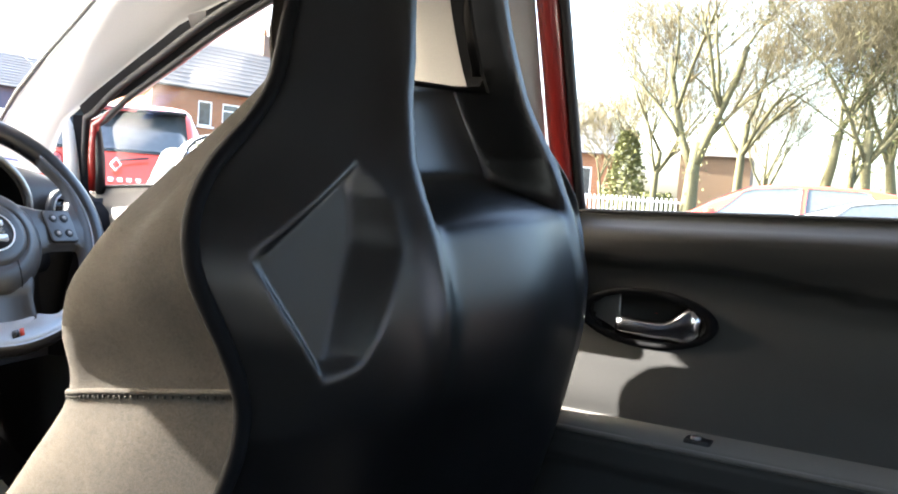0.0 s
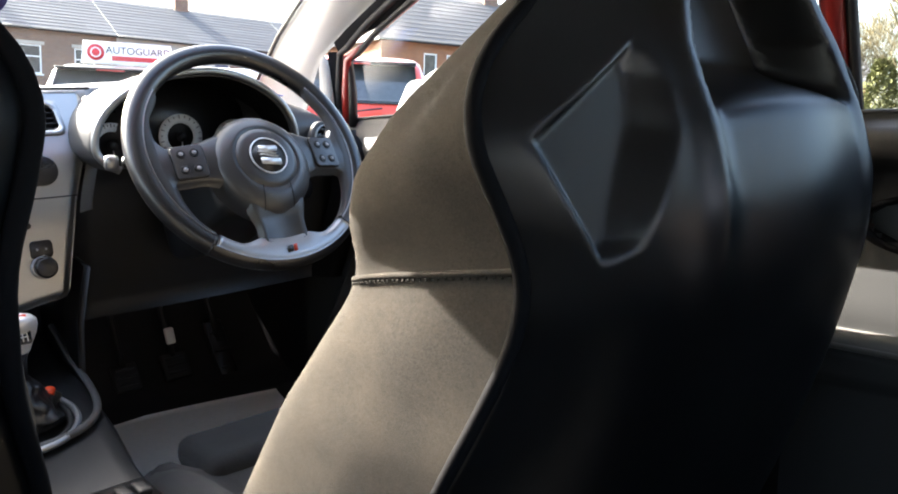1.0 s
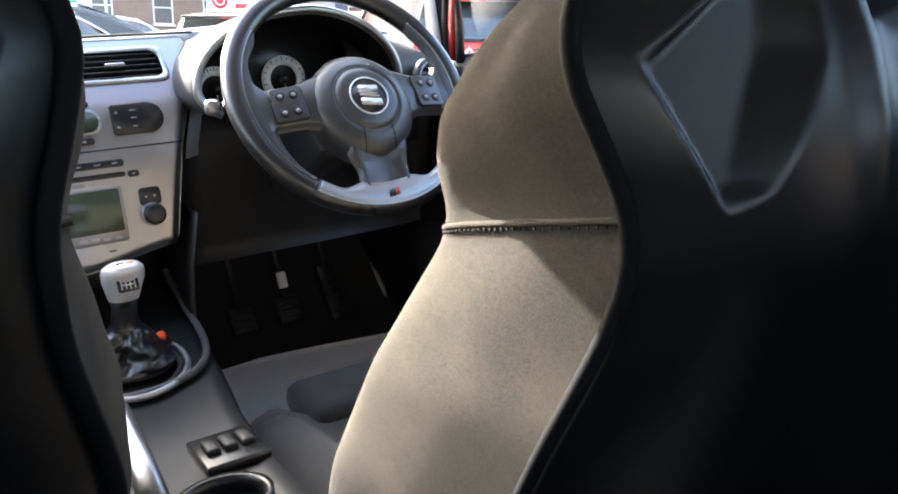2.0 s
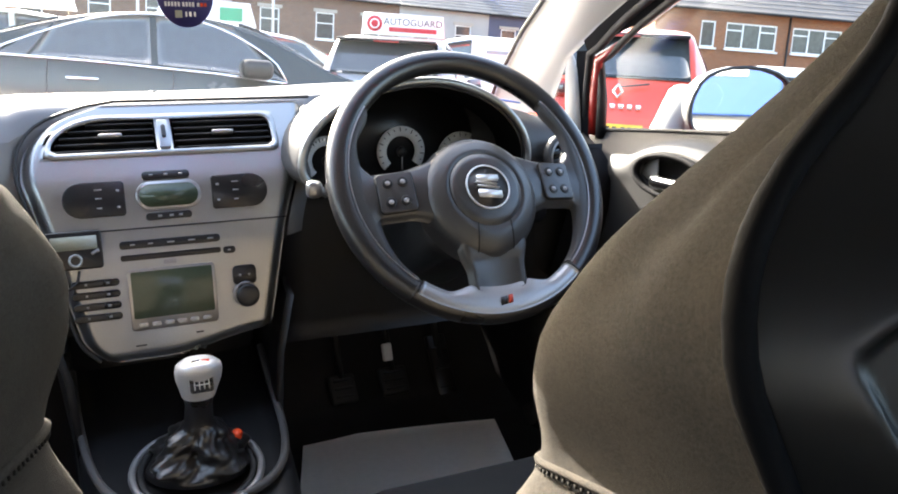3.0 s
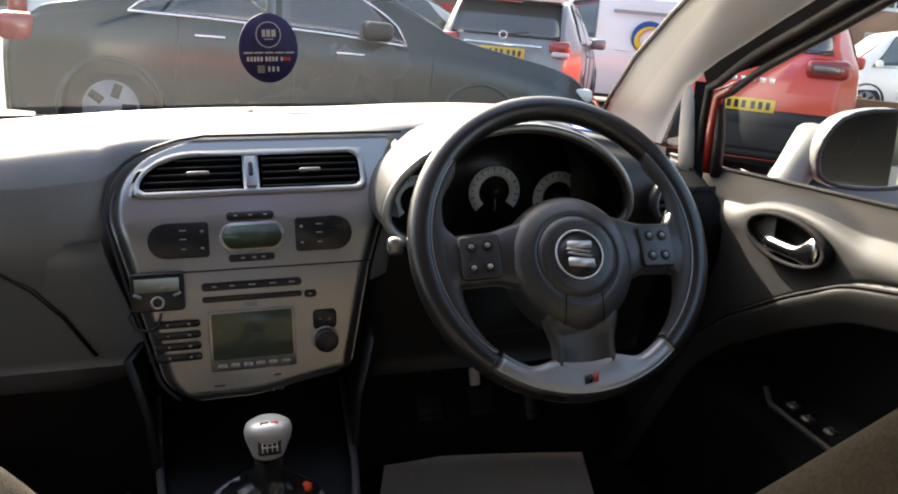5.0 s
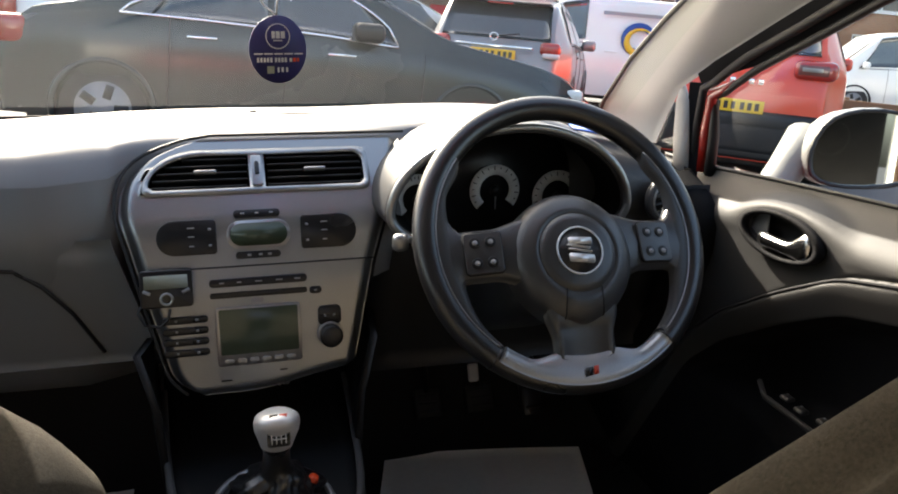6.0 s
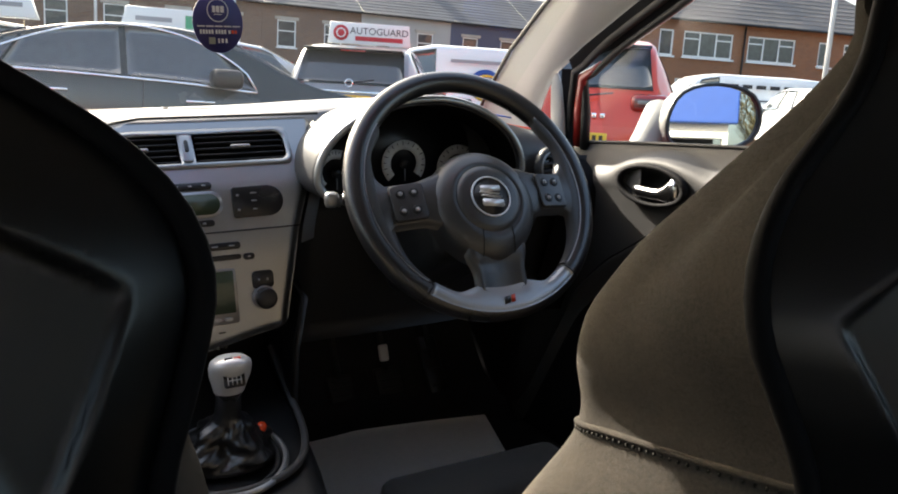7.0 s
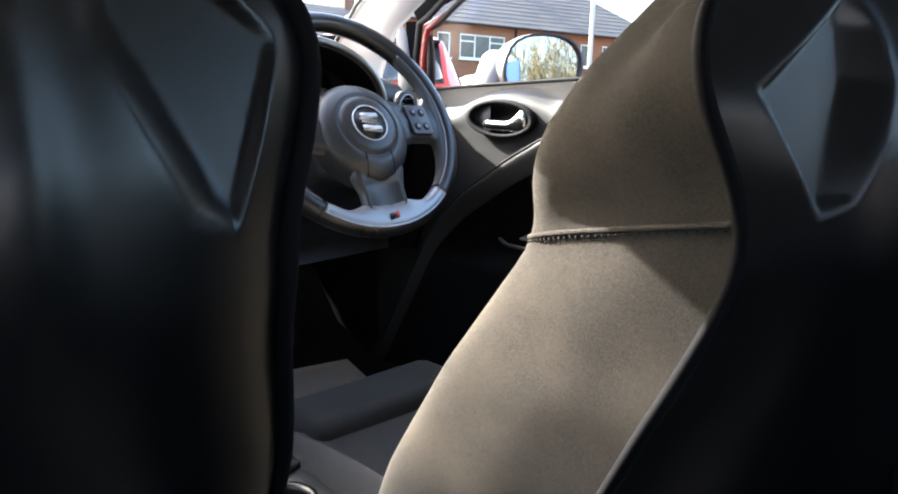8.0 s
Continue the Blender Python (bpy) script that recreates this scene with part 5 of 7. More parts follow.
    # C pillar closes the cabin behind
    rows = [[(side * pillar_x(z), y, z) for y in (-1.52, -1.75, -2.0)] for z in np.linspace(0.92, 1.27, 6)]
    part("pillar_trim", thick(rows, 0.02), CREAM, thing("c_pillar", CAR, "cream plastic trim of the rear pillar", "pillar trim", kind="structure"))
    # side glass
    for nm, ya, yb in (("window_2" if side > 0 else "window_4", 0.262, -0.585), ("window_3" if side > 0 else "window_5", -0.675, -1.53)):
        ys = np.linspace(ya, yb, 24)
        rows = [[(side * (pillar_x(BELT_AT(y) + (ROOF_LINE(y) - BELT_AT(y)) * t) + 0.012), y, BELT_AT(y) - 0.004 + (ROOF_LINE(y) - BELT_AT(y)) * t) for y in ys] for t in (0, 0.25, 0.5, 0.75, 1)]
        wn = thing(nm, CAR, "clear curved side window glass", "window", kind="structure")
        g = part("pane", facing(rows), GLASS, wn)
        g.visible_shadow = False
    qg = thing("quarter_light", CAR, "small triangular quarter light", "window", kind="structure")
    bm = bmesh.new()
    bm.faces.new([bm.verts.new(p) for p in ((side * 0.712, 0.36, 0.93), (side * 0.705, 0.358, 1.03), (side * 0.712, 0.53, 0.95))])
    part("pane", bm, GLASS, qg).visible_shadow = False

for s in (-1, 1):
    kick = thing("kick_panel", CAR, "black plastic footwell side panel", "trim panel", kind="structure")
    part("panel", loft([[(s * 0.712, y, z) for y in (0.42, 0.6, 0.9)] for z in (0.30, 0.6, 0.93)]), DARK, kick)
# windscreen
rows = []
for k in range(25):
    x = -0.645 + 1.29 * k / 24
    q = (x / 0.645) ** 2
    rows.append([(x * (1 - 0.10 * t), (far_y(x) + 0.02) * (1 - t) + (-0.04 - 0.07 * q) * t, (0.955 + 0.03 * q) * (1 - t) + (1.335 - 0.02 * q) * t + 0.02 * math.sin(math.pi * t)) for t in np.linspace(0, 1, 10)])
ws = thing("window_1", CAR, "large curved clear windscreen", "windscreen", kind="structure")
part("pane", facing(rows), SCREEN_GLASS, ws).visible_shadow = False
wp = thing("wiper", CAR, "black wiper arm parked on the windscreen", "wiper")
part("wiper_arm", tube([(0.60, 0.50, 0.985), (0.40, 0.70, 0.962), (0.10, 0.82, 0.945)], 0.006, 8), BLACK, wp)

# headlining and roof skin
def roof_z(x, y):
    return soft([-2.3, -1.6, -1.0, -0.5, -0.1, 0.1], [1.25, 1.335, 1.365, 1.36, 1.33, 1.31], 0.1)(y) - 0.075 * (abs(x) / 0.63) ** 3


ceiling = tagged(new("ceiling"), "cream fabric headlining of the car", "ceiling", kind="structure")
ceiling.matrix_basis = CAR
ys = np.linspace(-0.05, -2.05, 24)
part("headlining", loft([[(x, y - 0.06 * (x / 0.63) ** 2 * (1 if y > -0.1 else 0), roof_z(x, y)) for x in np.linspace(-0.645, 0.645, 25)] for y in ys]), CREAM, ceiling)
roof = thing("roof", CAR, "red painted car roof", "car roof", kind="structure")
part("roof_skin", loft([[(x, y, roof_z(x * 0.95, y) + 0.045) for x in np.linspace(-0.69, 0.69, 25)] for y in np.linspace(-0.02, -2.1, 24)]), RED, roof)
for s in (-1, 1):
    part("cant_rail", loft([[(s * 0.69, y, roof_z(0.655, y) + 0.045), (s * 0.70, y, ROOF_LINE(min(y, 0.1)) + 0.02), (s * 0.655, y, ROOF_LINE(min(y, 0.1)) + 0.005), (s * 0.63, y, roof_z(0.63, y))] for y in np.linspace(-0.05, -1.6, 24)]), CREAM, roof)
# sun visor folded up at the top of the screen
for s in (1, -1):
    vz = thing("sun_visor", in_car(s * 0.36, -0.17, 1.325), "cream fabric sun visor folded against the roof", "sun visor", "sun visors")
    part("visor", boxed(0, 0, 0, 0.42, 0.16, 0.02, 0.009, pose(0, 0, 0, 8, 0, 0), 3), CREAM, vz)

# plain rear of the cabin, bonnet and tail
rear = thing("wall_rear", CAR, "dark plain rear of the cabin", "wall", kind="structure")
part("seat_back", boxed(0, -1.80, 0.62, 1.36, 0.16, 0.66, 0.04), DARK, rear)
part("tail_panel", boxed(0, -2.22, 0.62, 1.50, 0.06, 0.66, 0.02), RED, rear)
part("parcel_shelf", boxed(0, -2.0, 0.93, 1.36, 0.42, 0.03, 0.005), DARK, rear)
rows = [[(x, -2.0 - 0.22 * (1 - t), 0.95 + 0.33 * t) for x in (-0.6, 0, 0.6)] for t in (0, 0.5, 1)]
rg = thing("window_6", CAR, "unseen rear window glass, tinted to dim light from behind", "window", kind="structure")
part("pane", facing(rows), REAR_GLASS, rg).visible_shadow = False
bonnet = thing("bonnet", CAR, "red painted car bonnet and front", "bonnet", kind="structure")
rows = []
for y, z in ((0.62, 0.885), (0.8, 0.88), (1.1, 0.86), (1.4, 0.81), (1.62, 0.73), (1.74, 0.62), (1.78, 0.40), (1.74, 0.22)):
    rows.append([(x * (0.80 - 0.10 * step(y, 1.2, 1.78)), y - 0.14 * x * x, z - 0.06 * abs(x) ** 3 * (1 if y < 1.6 else 0)) for x in np.linspace(-1, 1, 17)])
part("bonnet_skin", loft(rows), RED, bonnet)
for s in (-1, 1):
    part("wing", loft([[(s * 0.80 * (1 - 0.125 * step(y, 1.2, 1.78)), y - 0.14, z) for z in (0.86 - 0.2 * step(y, 1.3, 1.78), 0.6, 0.25)] for y in np.linspace(0.45, 1.78, 10)]), RED, bonnet)
    for yy in (1.02, -1.56):
        wh = thing("wheel", in_car(s * 0.77, yy, 0.31), "black road wheel of the red car", "wheel", "wheels of the red car")
        b = disc(bmesh.new(), (-0.1, 0, 0), (1, 0, 0), 0.31, 0.2, 32)
        part("tyre", b, RUBBER, wh)
        part("rim", disc(bmesh.new(), (-0.104, 0, 0), (1, 0, 0), 0.2, 0.208, 24), ALLOY, wh)

# door mirrors
def door_mirror(side):
    mo = thing("door_mirror", in_car(side * 0.905, 0.16, 0.965), "pale silver-backed door mirror with real glass", "door mirror", "door mirrors")
    fm_ = pose(0, 0, 0, 90, 0, side * MIRROR_TURN) @ pose(0, 0, 0, MIRROR_TILT, 0, 0)
    o = [(x * side * 0.80 + 0.005 * side, y * 0.92) for x, y in ((-0.105, -0.052), (-0.06, -0.066), (0.02, -0.066), (0.085, -0.055), (0.112, -0.022), (0.112, 0.020), (0.088, 0.050), (0.03, 0.066), (-0.04, 0.064), (-0.088, 0.045), (-0.112, 0.005), (-0.115, -0.03))]
    if side < 0:
        o.reverse()
    sm = []
    for i, (x, y) in enumerate(o):
        nx, ny = o[(i + 1) % len(o)]
        sm += [(x * 0.75 + nx * 0.25, y * 0.75 + ny * 0.25), (x * 0.25 + nx * 0.75, y * 0.25 + ny * 0.75)]
    rows = [[fm_ @ Vector((x * k, y * k, z)) for x, y in sm] for k, z in ((0.96, 0.004), (1.0, 0.0), (1.02, -0.02), (0.97, -0.05), (0.80, -0.085), (0.45, -0.105), (0.02, -0.11))]
    part("housing", loft(rows, True), surface("mirror_housing_paint", (0.19, 0.19, 0.185), 0.4, vary=0.05, bump=0, coat=0.2) if side > 0 else RED, mo, "pale grey mirror housing")
    part("rim", ring([(x * 1.0, y * 1.0) for x, y in sm], [(x * 0.93, y * 0.91) for x, y in sm], 0.008, fm_), BLACK, mo)
    part("mirror_glass", prism([(x * 0.95, y * 0.93) for x, y in sm], 0.002, fm_), TINT_MIRROR, mo, "mirror glass", smooth=False)
    arm = [(-side * 0.132, 0.06, -0.085), (-side * 0.104, 0.064, -0.066), (-side * 0.082, 0.070, -0.042), (-side * 0.055, 0.078, -0.018), (-side * 0.03, 0.085, 0.0)]
    part("mirror_arm", tube(arm, [0.037, 0.031, 0.032, 0.038, 0.045], 16, squash=0.8), surface("mirror_arm_paint", (0.19, 0.19, 0.185), 0.4, vary=0.05, bump=0), mo)


door_mirror(1)
door_mirror(-1)

rv = thing("rear_view_mirror", in_car(-0.012, -0.170, 1.209), "black rear-view mirror hung from the windscreen", "rear-view mirror")
rm = pose(0, 0, 0, 86, 0, 10)
o = rounded(0.250, 0.068, 0.016, 5)
part("housing", loft([[rm @ Vector((x * k, y * k, z)) for x, y in o] for k, z in ((0.95, 0.006), (1.0, 0.0), (1.0, -0.015), (0.85, -0.03), (0.05, -0.034))], True), BLACK, rv)
part("mirror_glass", prism([(x * 0.94, y * 0.88) for x, y in o], 0.002, rm @ Matrix.Translation((0, 0, 0.004))), MIRROR, rv, "mirror glass", smooth=False)
part("stem", tube([(0, 0.03, 0.0), (0.0, 0.10, 0.035), (0, 0.18, 0.095)], 0.010, 8), BLACK, rv)

tag = thing("air_freshener_tag", in_car(0.028, 0.088, 1.112), "round dark blue card tag hung on white string", "hanging tag")
tm = pose(0, 0, 0, 90, 0, 10)
part("card", prism(ellipse(0.0315, 0.036, 40), 0.0016, tm), TAG_BLUE, tag)
tt = tm @ Matrix.Translation((0, 0, 0.0018))
part("emblem_ring", ring(ellipse(0.0135, 0.0135, 32, 0, 0.014), ellipse(0.0125, 0.0125, 32, 0, 0.014), 0.0004, tt), WHITE_MARK, tag)
bars = [(-0.005, 0.0155, 0.0036, 0.0075, WHITE_MARK), (0.0, 0.0155, 0.0042, 0.0075, WHITE_MARK), (0.0055, 0.0155, 0.0044, 0.0075, WHITE_MARK), (0, 0.0095, 0.010, 0.0010, WHITE_MARK)]
bars += [(-0.022 + 0.0111 * k, -0.0045, 0.0095, 0.0015, WHITE_MARK) for k in range(5)]
bars += [(-0.0225 + 0.0036 * k, -0.0110, 0.0024, 0.0048, WHITE_MARK) for k in range(5)] + [(-0.0030 + 0.0036 * k, -0.0110, 0.0024, 0.0048, WHITE_MARK) for k in range(4)]
bars += [(0.0135, -0.0110, 0.0026, 0.0040, WHITE_MARK), (0.0175, -0.0110, 0.0030, 0.0040, ORANGE), (0.0215, -0.0110, 0.0030, 0.0040, RED_MARK)]
bars += [(-0.0090, -0.0215, 0.0080, 0.0080, LCD_PALE), (-0.0005, -0.0215, 0.0020, 0.0055, WHITE_MARK), (0.0040, -0.0215, 0.0026, 0.0052, WHITE_MARK), (0.0090, -0.0215, 0.0022, 0.0050, WHITE_MARK)]
for x, y, w, h, ma in bars:
    part("printed_bar", boxed(x, y, 0.0003, w, h, 0.0004, 0, tt), ma, tag, smooth=False)
part("string", tube([(0, 0, 0.036), (0.001, -0.02, 0.065), (-0.008, -0.075, 0.105), (-0.034, -0.13, 0.145)], 0.0010, 6), WHITE_MARK, tag)
part("string", tube([(0, 0, 0.036), (-0.014, -0.010, 0.046), (-0.024, -0.025, 0.066), (-0.028, -0.075, 0.107), (-0.038, -0.13, 0.146)], 0.0009, 6), WHITE_MARK, tag)
part("string", tube([(0.013, -0.03, 0.052), (0.015, -0.05, 0.075), (0.012, -0.08, 0.108), (-0.036, -0.13, 0.147)], 0.0009, 6), WHITE_MARK, tag)


# ---- the car park and street ----
ASPHALT = surface("asphalt", (0.075, 0.075, 0.078), 0.85, vary=0.3, grain=90, stain=0.6, bump=0.3)


def ground_z(x, y):
    """Level ground, tilted where the red car stands."""
    w = (1 - step(abs(x), 1.0, 3.2)) * (1 - step(abs(y + 0.2), 2.0, 4.2))
    return w * (x * math.tan(radians(4.2)) + y * math.tan(radians(0.4)))


xs = [-400, -120, -60, -30, -15, -8, -5, -4] + [-3.2 + 0.4 * k for k in range(17)] + [4, 5, 8, 15, 30, 60, 120, 400]
ys = [-400, -120, -60, -30, -15, -8] + [-4.6 + 0.4 * k for k in range(23)] + [5.5, 8, 15, 30, 60, 120, 400]
ground = tagged(new("ground"), "grey asphalt of the car park", "ground", kind="structure")
part("asphalt", loft([[(x, y, ground_z(x, y)) for x in xs] for y in ys]), ASPHALT, ground)

PAINT_DARK = surface("dark_grey_car_paint", (0.026, 0.034, 0.033), 0.26, 0.2, vary=0.03, grain=300, stain=1.5, bump=0, coat=0.4)
PAINT_GREY = surface("silver_grey_car_paint", (0.25, 0.25, 0.255), 0.35, 0.4, vary=0.05, grain=300, stain=1.5, bump=0, coat=0.7)
PAINT_SILVER = surface("pale_silver_car_paint", (0.52, 0.53, 0.55), 0.35, 0.4, vary=0.05, grain=300, stain=1.5, bump=0, coat=0.7)
PAINT_RED = surface("bright_red_car_paint", (0.70, 0.050, 0.014), 0.40, vary=0.05, grain=300, stain=1.5, bump=0, coat=0.8)
PAINT_WHITE = surface("white_car_paint", (0.78, 0.78, 0.77), 0.35, vary=0.05, grain=300, stain=1.5, bump=0, coat=0.6)
CAR_GLASS = surface("dark_car_glass", (0.048, 0.056, 0.060), 0.05, spec=0.9, vary=0.25, grain=20, stain=2, bump=0, coat=0.5)
LAMP_RED = surface("red_lamp_lens", (0.33, 0.016, 0.010), 0.15, vary=0.1, grain=80, bump=0, coat=1.0)
LAMP_DARK = surface("dark_lamp_lens", (0.10, 0.012, 0.010), 0.15, vary=0.1, grain=80, bump=0, coat=1.0)
LAMP_GREY = surface("smoked_lamp_lens", (0.20, 0.19, 0.18), 0.15, vary=0.1, grain=80, bump=0, coat=1.0)
LAMP_CLEAR = surface("clear_lamp_lens", (0.60, 0.60, 0.58), 0.12, vary=0.1, grain=80, bump=0, coat=1.0)
PLATE_YELLOW = surface("yellow_plate", (0.75, 0.48, 0.03), 0.4, vary=0.04, bump=0)
SIGN_WHITE = surface("white_sign_board", (0.75, 0.75, 0.73), 0.5, vary=0.05, grain=60, stain=3, bump=0)
SIGN_RED = surface("red_sign_print", (0.50, 0.02, 0.03), 0.5, bump=0)
SIGN_GREEN = surface("green_sign_print", (0.05, 0.33, 0.17), 0.5, bump=0)
SIGN_BLUE = surface("blue_sign_print", (0.012, 0.06, 0.28), 0.5, bump=0)
WHEEL_GREY = surface("wheel_grey", (0.22, 0.22, 0.23), 0.45, 0.2, vary=0.1, grain=80, bump=0)
TYRE = surface("tyre_rubber", (0.018, 0.018, 0.018), 0.75, vary=0.2, grain=150, bump=0.2)


def curve_of(pairs, width):
    xs, ys = [a for a, _ in pairs], [b for _, b in pairs]
    return soft(xs, ys, width)


def vehicle(name, m, paint, label, L, W, H, top, belt, glass_side, screens, lights=(), group="parked cars", tumble=0.42, wheel_r=0.32, axles=(0.18, 0.80), extra=None, category="car", sill=0.22, flow=0.07):
    """A parked car. Local: x right, y towards its nose from 0 at the tail, z up. top, belt: (y share, height) lines along it;
    glass_side: windows as (low y0, low y1, high y0, high y1); screens: sloped panes as (y0, y1) along the top line."""
    car = thing(name, m, label, category, group)
    zt, zb = curve_of([(a * L, b) for a, b in top], flow), curve_of([(a * L, b) for a, b in belt], 0.10)

    def half(y):
        e = min(y, L - y) / L
        return W / 2 * (0.80 + 0.20 * step(e, -0.01, 0.13))

    def side_x(y, z):
        b = min(zb(y), zt(y) - 0.03)
        if z <= b:
            t = (z - sill) / (b - sill)
            return half(y) * (0.955 + 0.05 * math.sin(math.pi * min(1, max(0, t)) * 0.85) - 0.02 * step(t, 0.85, 1))
        return half(y) * 0.945 - tumble * (z - b) - 0.02 * step(z - b, 0.2, 0.5)

    ys = [L * k / 72 for k in range(73)]
    rows = []
    for y in ys:
        t, b = zt(y), min(zb(y), zt(y) - 0.03)
        zs = [sill + (b - sill) * k / 7 for k in range(8)] + [b + (t - b) * k / 6 * 0.94 for k in range(1, 7)]
        pts = [(side_x(y, z), z) for z in zs]
        xe, ze = pts[-1]
        pts += [(xe * f, ze + (t - ze) * g) for f, g in ((0.93, 0.6), (0.75, 0.9), (0.4, 1.0), (0.0, 1.02))]
        full = [(x, y, z) for x, z in pts] + [(-x, y, z) for x, z in reversed(pts[:-1])]
        rows.append(full)
    bm = loft(rows)
    bm.faces.new([v for v in list(bm.verts)[: len(rows[0])]][::-1])
    bm.verts.ensure_lookup_table()
    n = len(rows[0])
    bm.faces.new([bm.verts[len(rows) * n - n + k] for k in range(n)])
    body = part("body", bm, paint, car)

    def patch(nm, y00, y01, y10, y11, s, f0=0.07, f1=0.90):
        g = []
        for j in range(7):
            t = j / 6
            r = []
            for k in range(13):
                y = (y00 + (y01 - y00) * k / 12) * (1 - t) + (y10 + (y11 - y10) * k / 12) * t
                b, tt = min(zb(y), zt(y) - 0.03), zt(y)
                z = b + (tt - b) * (f0 + (f1 - f0) * t)
                r.append((s * (side_x(y, z) + 0.018), y, z))
            g.append(r)
        return part(nm, thick(g, 0.004, eye=(s * 10, L / 2, 1)), CAR_GLASS, car)

    for s in (-1, 1):
        for w in glass_side:
            patch("side_window", *[v * L for v in w], s)
        line = [(s * (side_x(y, zb(y)) + 0.004), y, zb(y) + 0.006) for y in np.linspace(glass_side[0][0] * L, glass_side[-1][1] * L, 16)]
        part("window_trim", tube(line, 0.012 if paint is PAINT_DARK else 0.007, 6), CHROME if paint is PAINT_DARK else RUBBER, car)
        if paint is PAINT_DARK:
            a, b_ = glass_side[0], glass_side[-1]
            arc = []
            for k in range(31):
                y = L * (a[0] + (b_[1] - a[0]) * k / 30)
                lo = 0.04 + 0.90 * math.sin(math.pi * k / 30) ** 0.40
                z = zb(y) + (zt(y) - zb(y)) * lo
                arc.append((s * (side_x(y, z) + 0.014), y, z))
            part("window_trim", tube(arc, 0.011, 6), CHROME, car)
        for y in (0.30 * L, 0.52 * L):
            part("door_handle", boxed(s * (side_x(y, zb(y) - 0.12) + 0.012), y, zb(y) - 0.12, 0.02, 0.22, 0.022, 0.006), CHROME if paint is PAINT_DARK else paint, car)
        for y in (0.25 * L, 0.43 * L, 0.66 * L):
            seam = [(s * (side_x(y, z) + 0.0015), y + 0.04 * (z - 0.6), z) for z in np.linspace(sill + 0.06, zb(y) - 0.01, 8)]
            part("door_gap", tube(seam, 0.004, 5), RUBBER, body)
        my = (glass_side[-1][1] - (0.055 if paint is PAINT_DARK else 0.025)) * L
        mz = zb(my) + 0.07
        mir = part("door_mirror", boxed(s * (side_x(my, mz) + 0.12), my, mz + 0.01, 0.20, 0.24 if paint is PAINT_DARK else 0.14, 0.15, 0.05, None, 3), paint if paint is not PAINT_DARK else BLACK, car)
        part("mirror_foot", boxed(s * (side_x(my, mz) + 0.03), my, mz - 0.05, 0.10, 0.06, 0.03, 0.01), BLACK, mir)
        for a in axles:
            y = a * L
            wh = part("wheel", disc(bmesh.new(), (s * (W / 2 - 0.20), y, wheel_r), (s, 0, 0), wheel_r, 0.20, 32), TYRE, car)
            part("rim", disc(bmesh.new(), (s * (W / 2 - 0.01), y, wheel_r), (s, 0, 0), wheel_r * 0.66, 0.012, 28), WHEEL_GREY, wh)
            for k in range(5):
                part("rim_gap", boxed(0, wheel_r * 0.42, 0, 0.004, wheel_r * 0.34, wheel_r * 0.20, 0, Matrix.Translation((s * (W / 2 + 0.004), y, wheel_r)) @ Matrix.Rotation(k * 2 * math.pi / 5, 4, "X")), RUBBER, wh)
            arch = [(s * (W / 2 * 0.985), y + (wheel_r + 0.05) * math.cos(q), wheel_r + (wheel_r + 0.05) * math.sin(q)) for q in np.linspace(-0.2, math.pi + 0.2, 20)]
            part("wheel_arch", tube(arch, 0.03, 6), RUBBER if paint is not PAINT_DARK else paint, car)
    for (y0, y1, nm) in screens:
        g = []
        for k in range(11):
            y = L * (y0 + (y1 - y0) * k / 10)
            b = min(zb(y), zt(y) - 0.03)
            xe = side_x(y, b + (zt(y) - b) * 0.94) * 0.93
            g.append([(xe * f, y, zt(y) + 0.02 * (zt(y) - b) * (1 - abs(f)) + 0.016 - 0.012 * (zt(y) - b) * max(0, abs(f) - 0.75) * 4) for f in np.linspace(-1, 1, 13)])
        part(nm, thick(g, 0.004, eye=(0, L / 2, 9)), CAR_GLASS, car)
    for nm, ma, x, y, z, sx, sy, sz in lights:
        for s in (-1, 1):
            part(nm, boxed(s * x, y, z, sx, sy, sz, min(sx, sy, sz) * 0.35, None, 3), ma, car)
    part("underbody", boxed(0, L / 2, 0.22, W * 0.80, L * 0.92, 0.14, 0.03), TYRE, car)
    if extra:
        extra(car, zt, L, W)
    return car


def number_plate(car, y, z, yellow=True):
    p = part("number_plate", boxed(0, y, z, 0.52, 0.012, 0.112, 0.004), PLATE_YELLOW if yellow else WHITE_MARK, car, "yellow number plate" if yellow else "")
    for k in range(7):
        part("plate_bar", boxed(-0.19 + 0.063 * k + (0.015 if k > 3 else 0), y - 0.008, z, 0.036, 0.004, 0.066), BLACK, p, smooth=False)


def roof_sign(name, m, w, h, d, ma, label, wedge=0.0):
    sg = thing(name, m, label, "roof sign", "dealer roof signs")
    out = [(-w / 2, 0), (w / 2, 0), (w / 2 - wedge, h), (-w / 2 + wedge, h)]
    part("board", prism(out, d, pose(0, d / 2, 0, 90, 0, 0), 0.01), SIGN_WHITE, sg)
    for x, z, sw, sh, c in ma:
        part("printed_bar", boxed(x, -d / 2 - 0.004, z, sw, 0.006, sh), c, sg, smooth=False)
    return sg


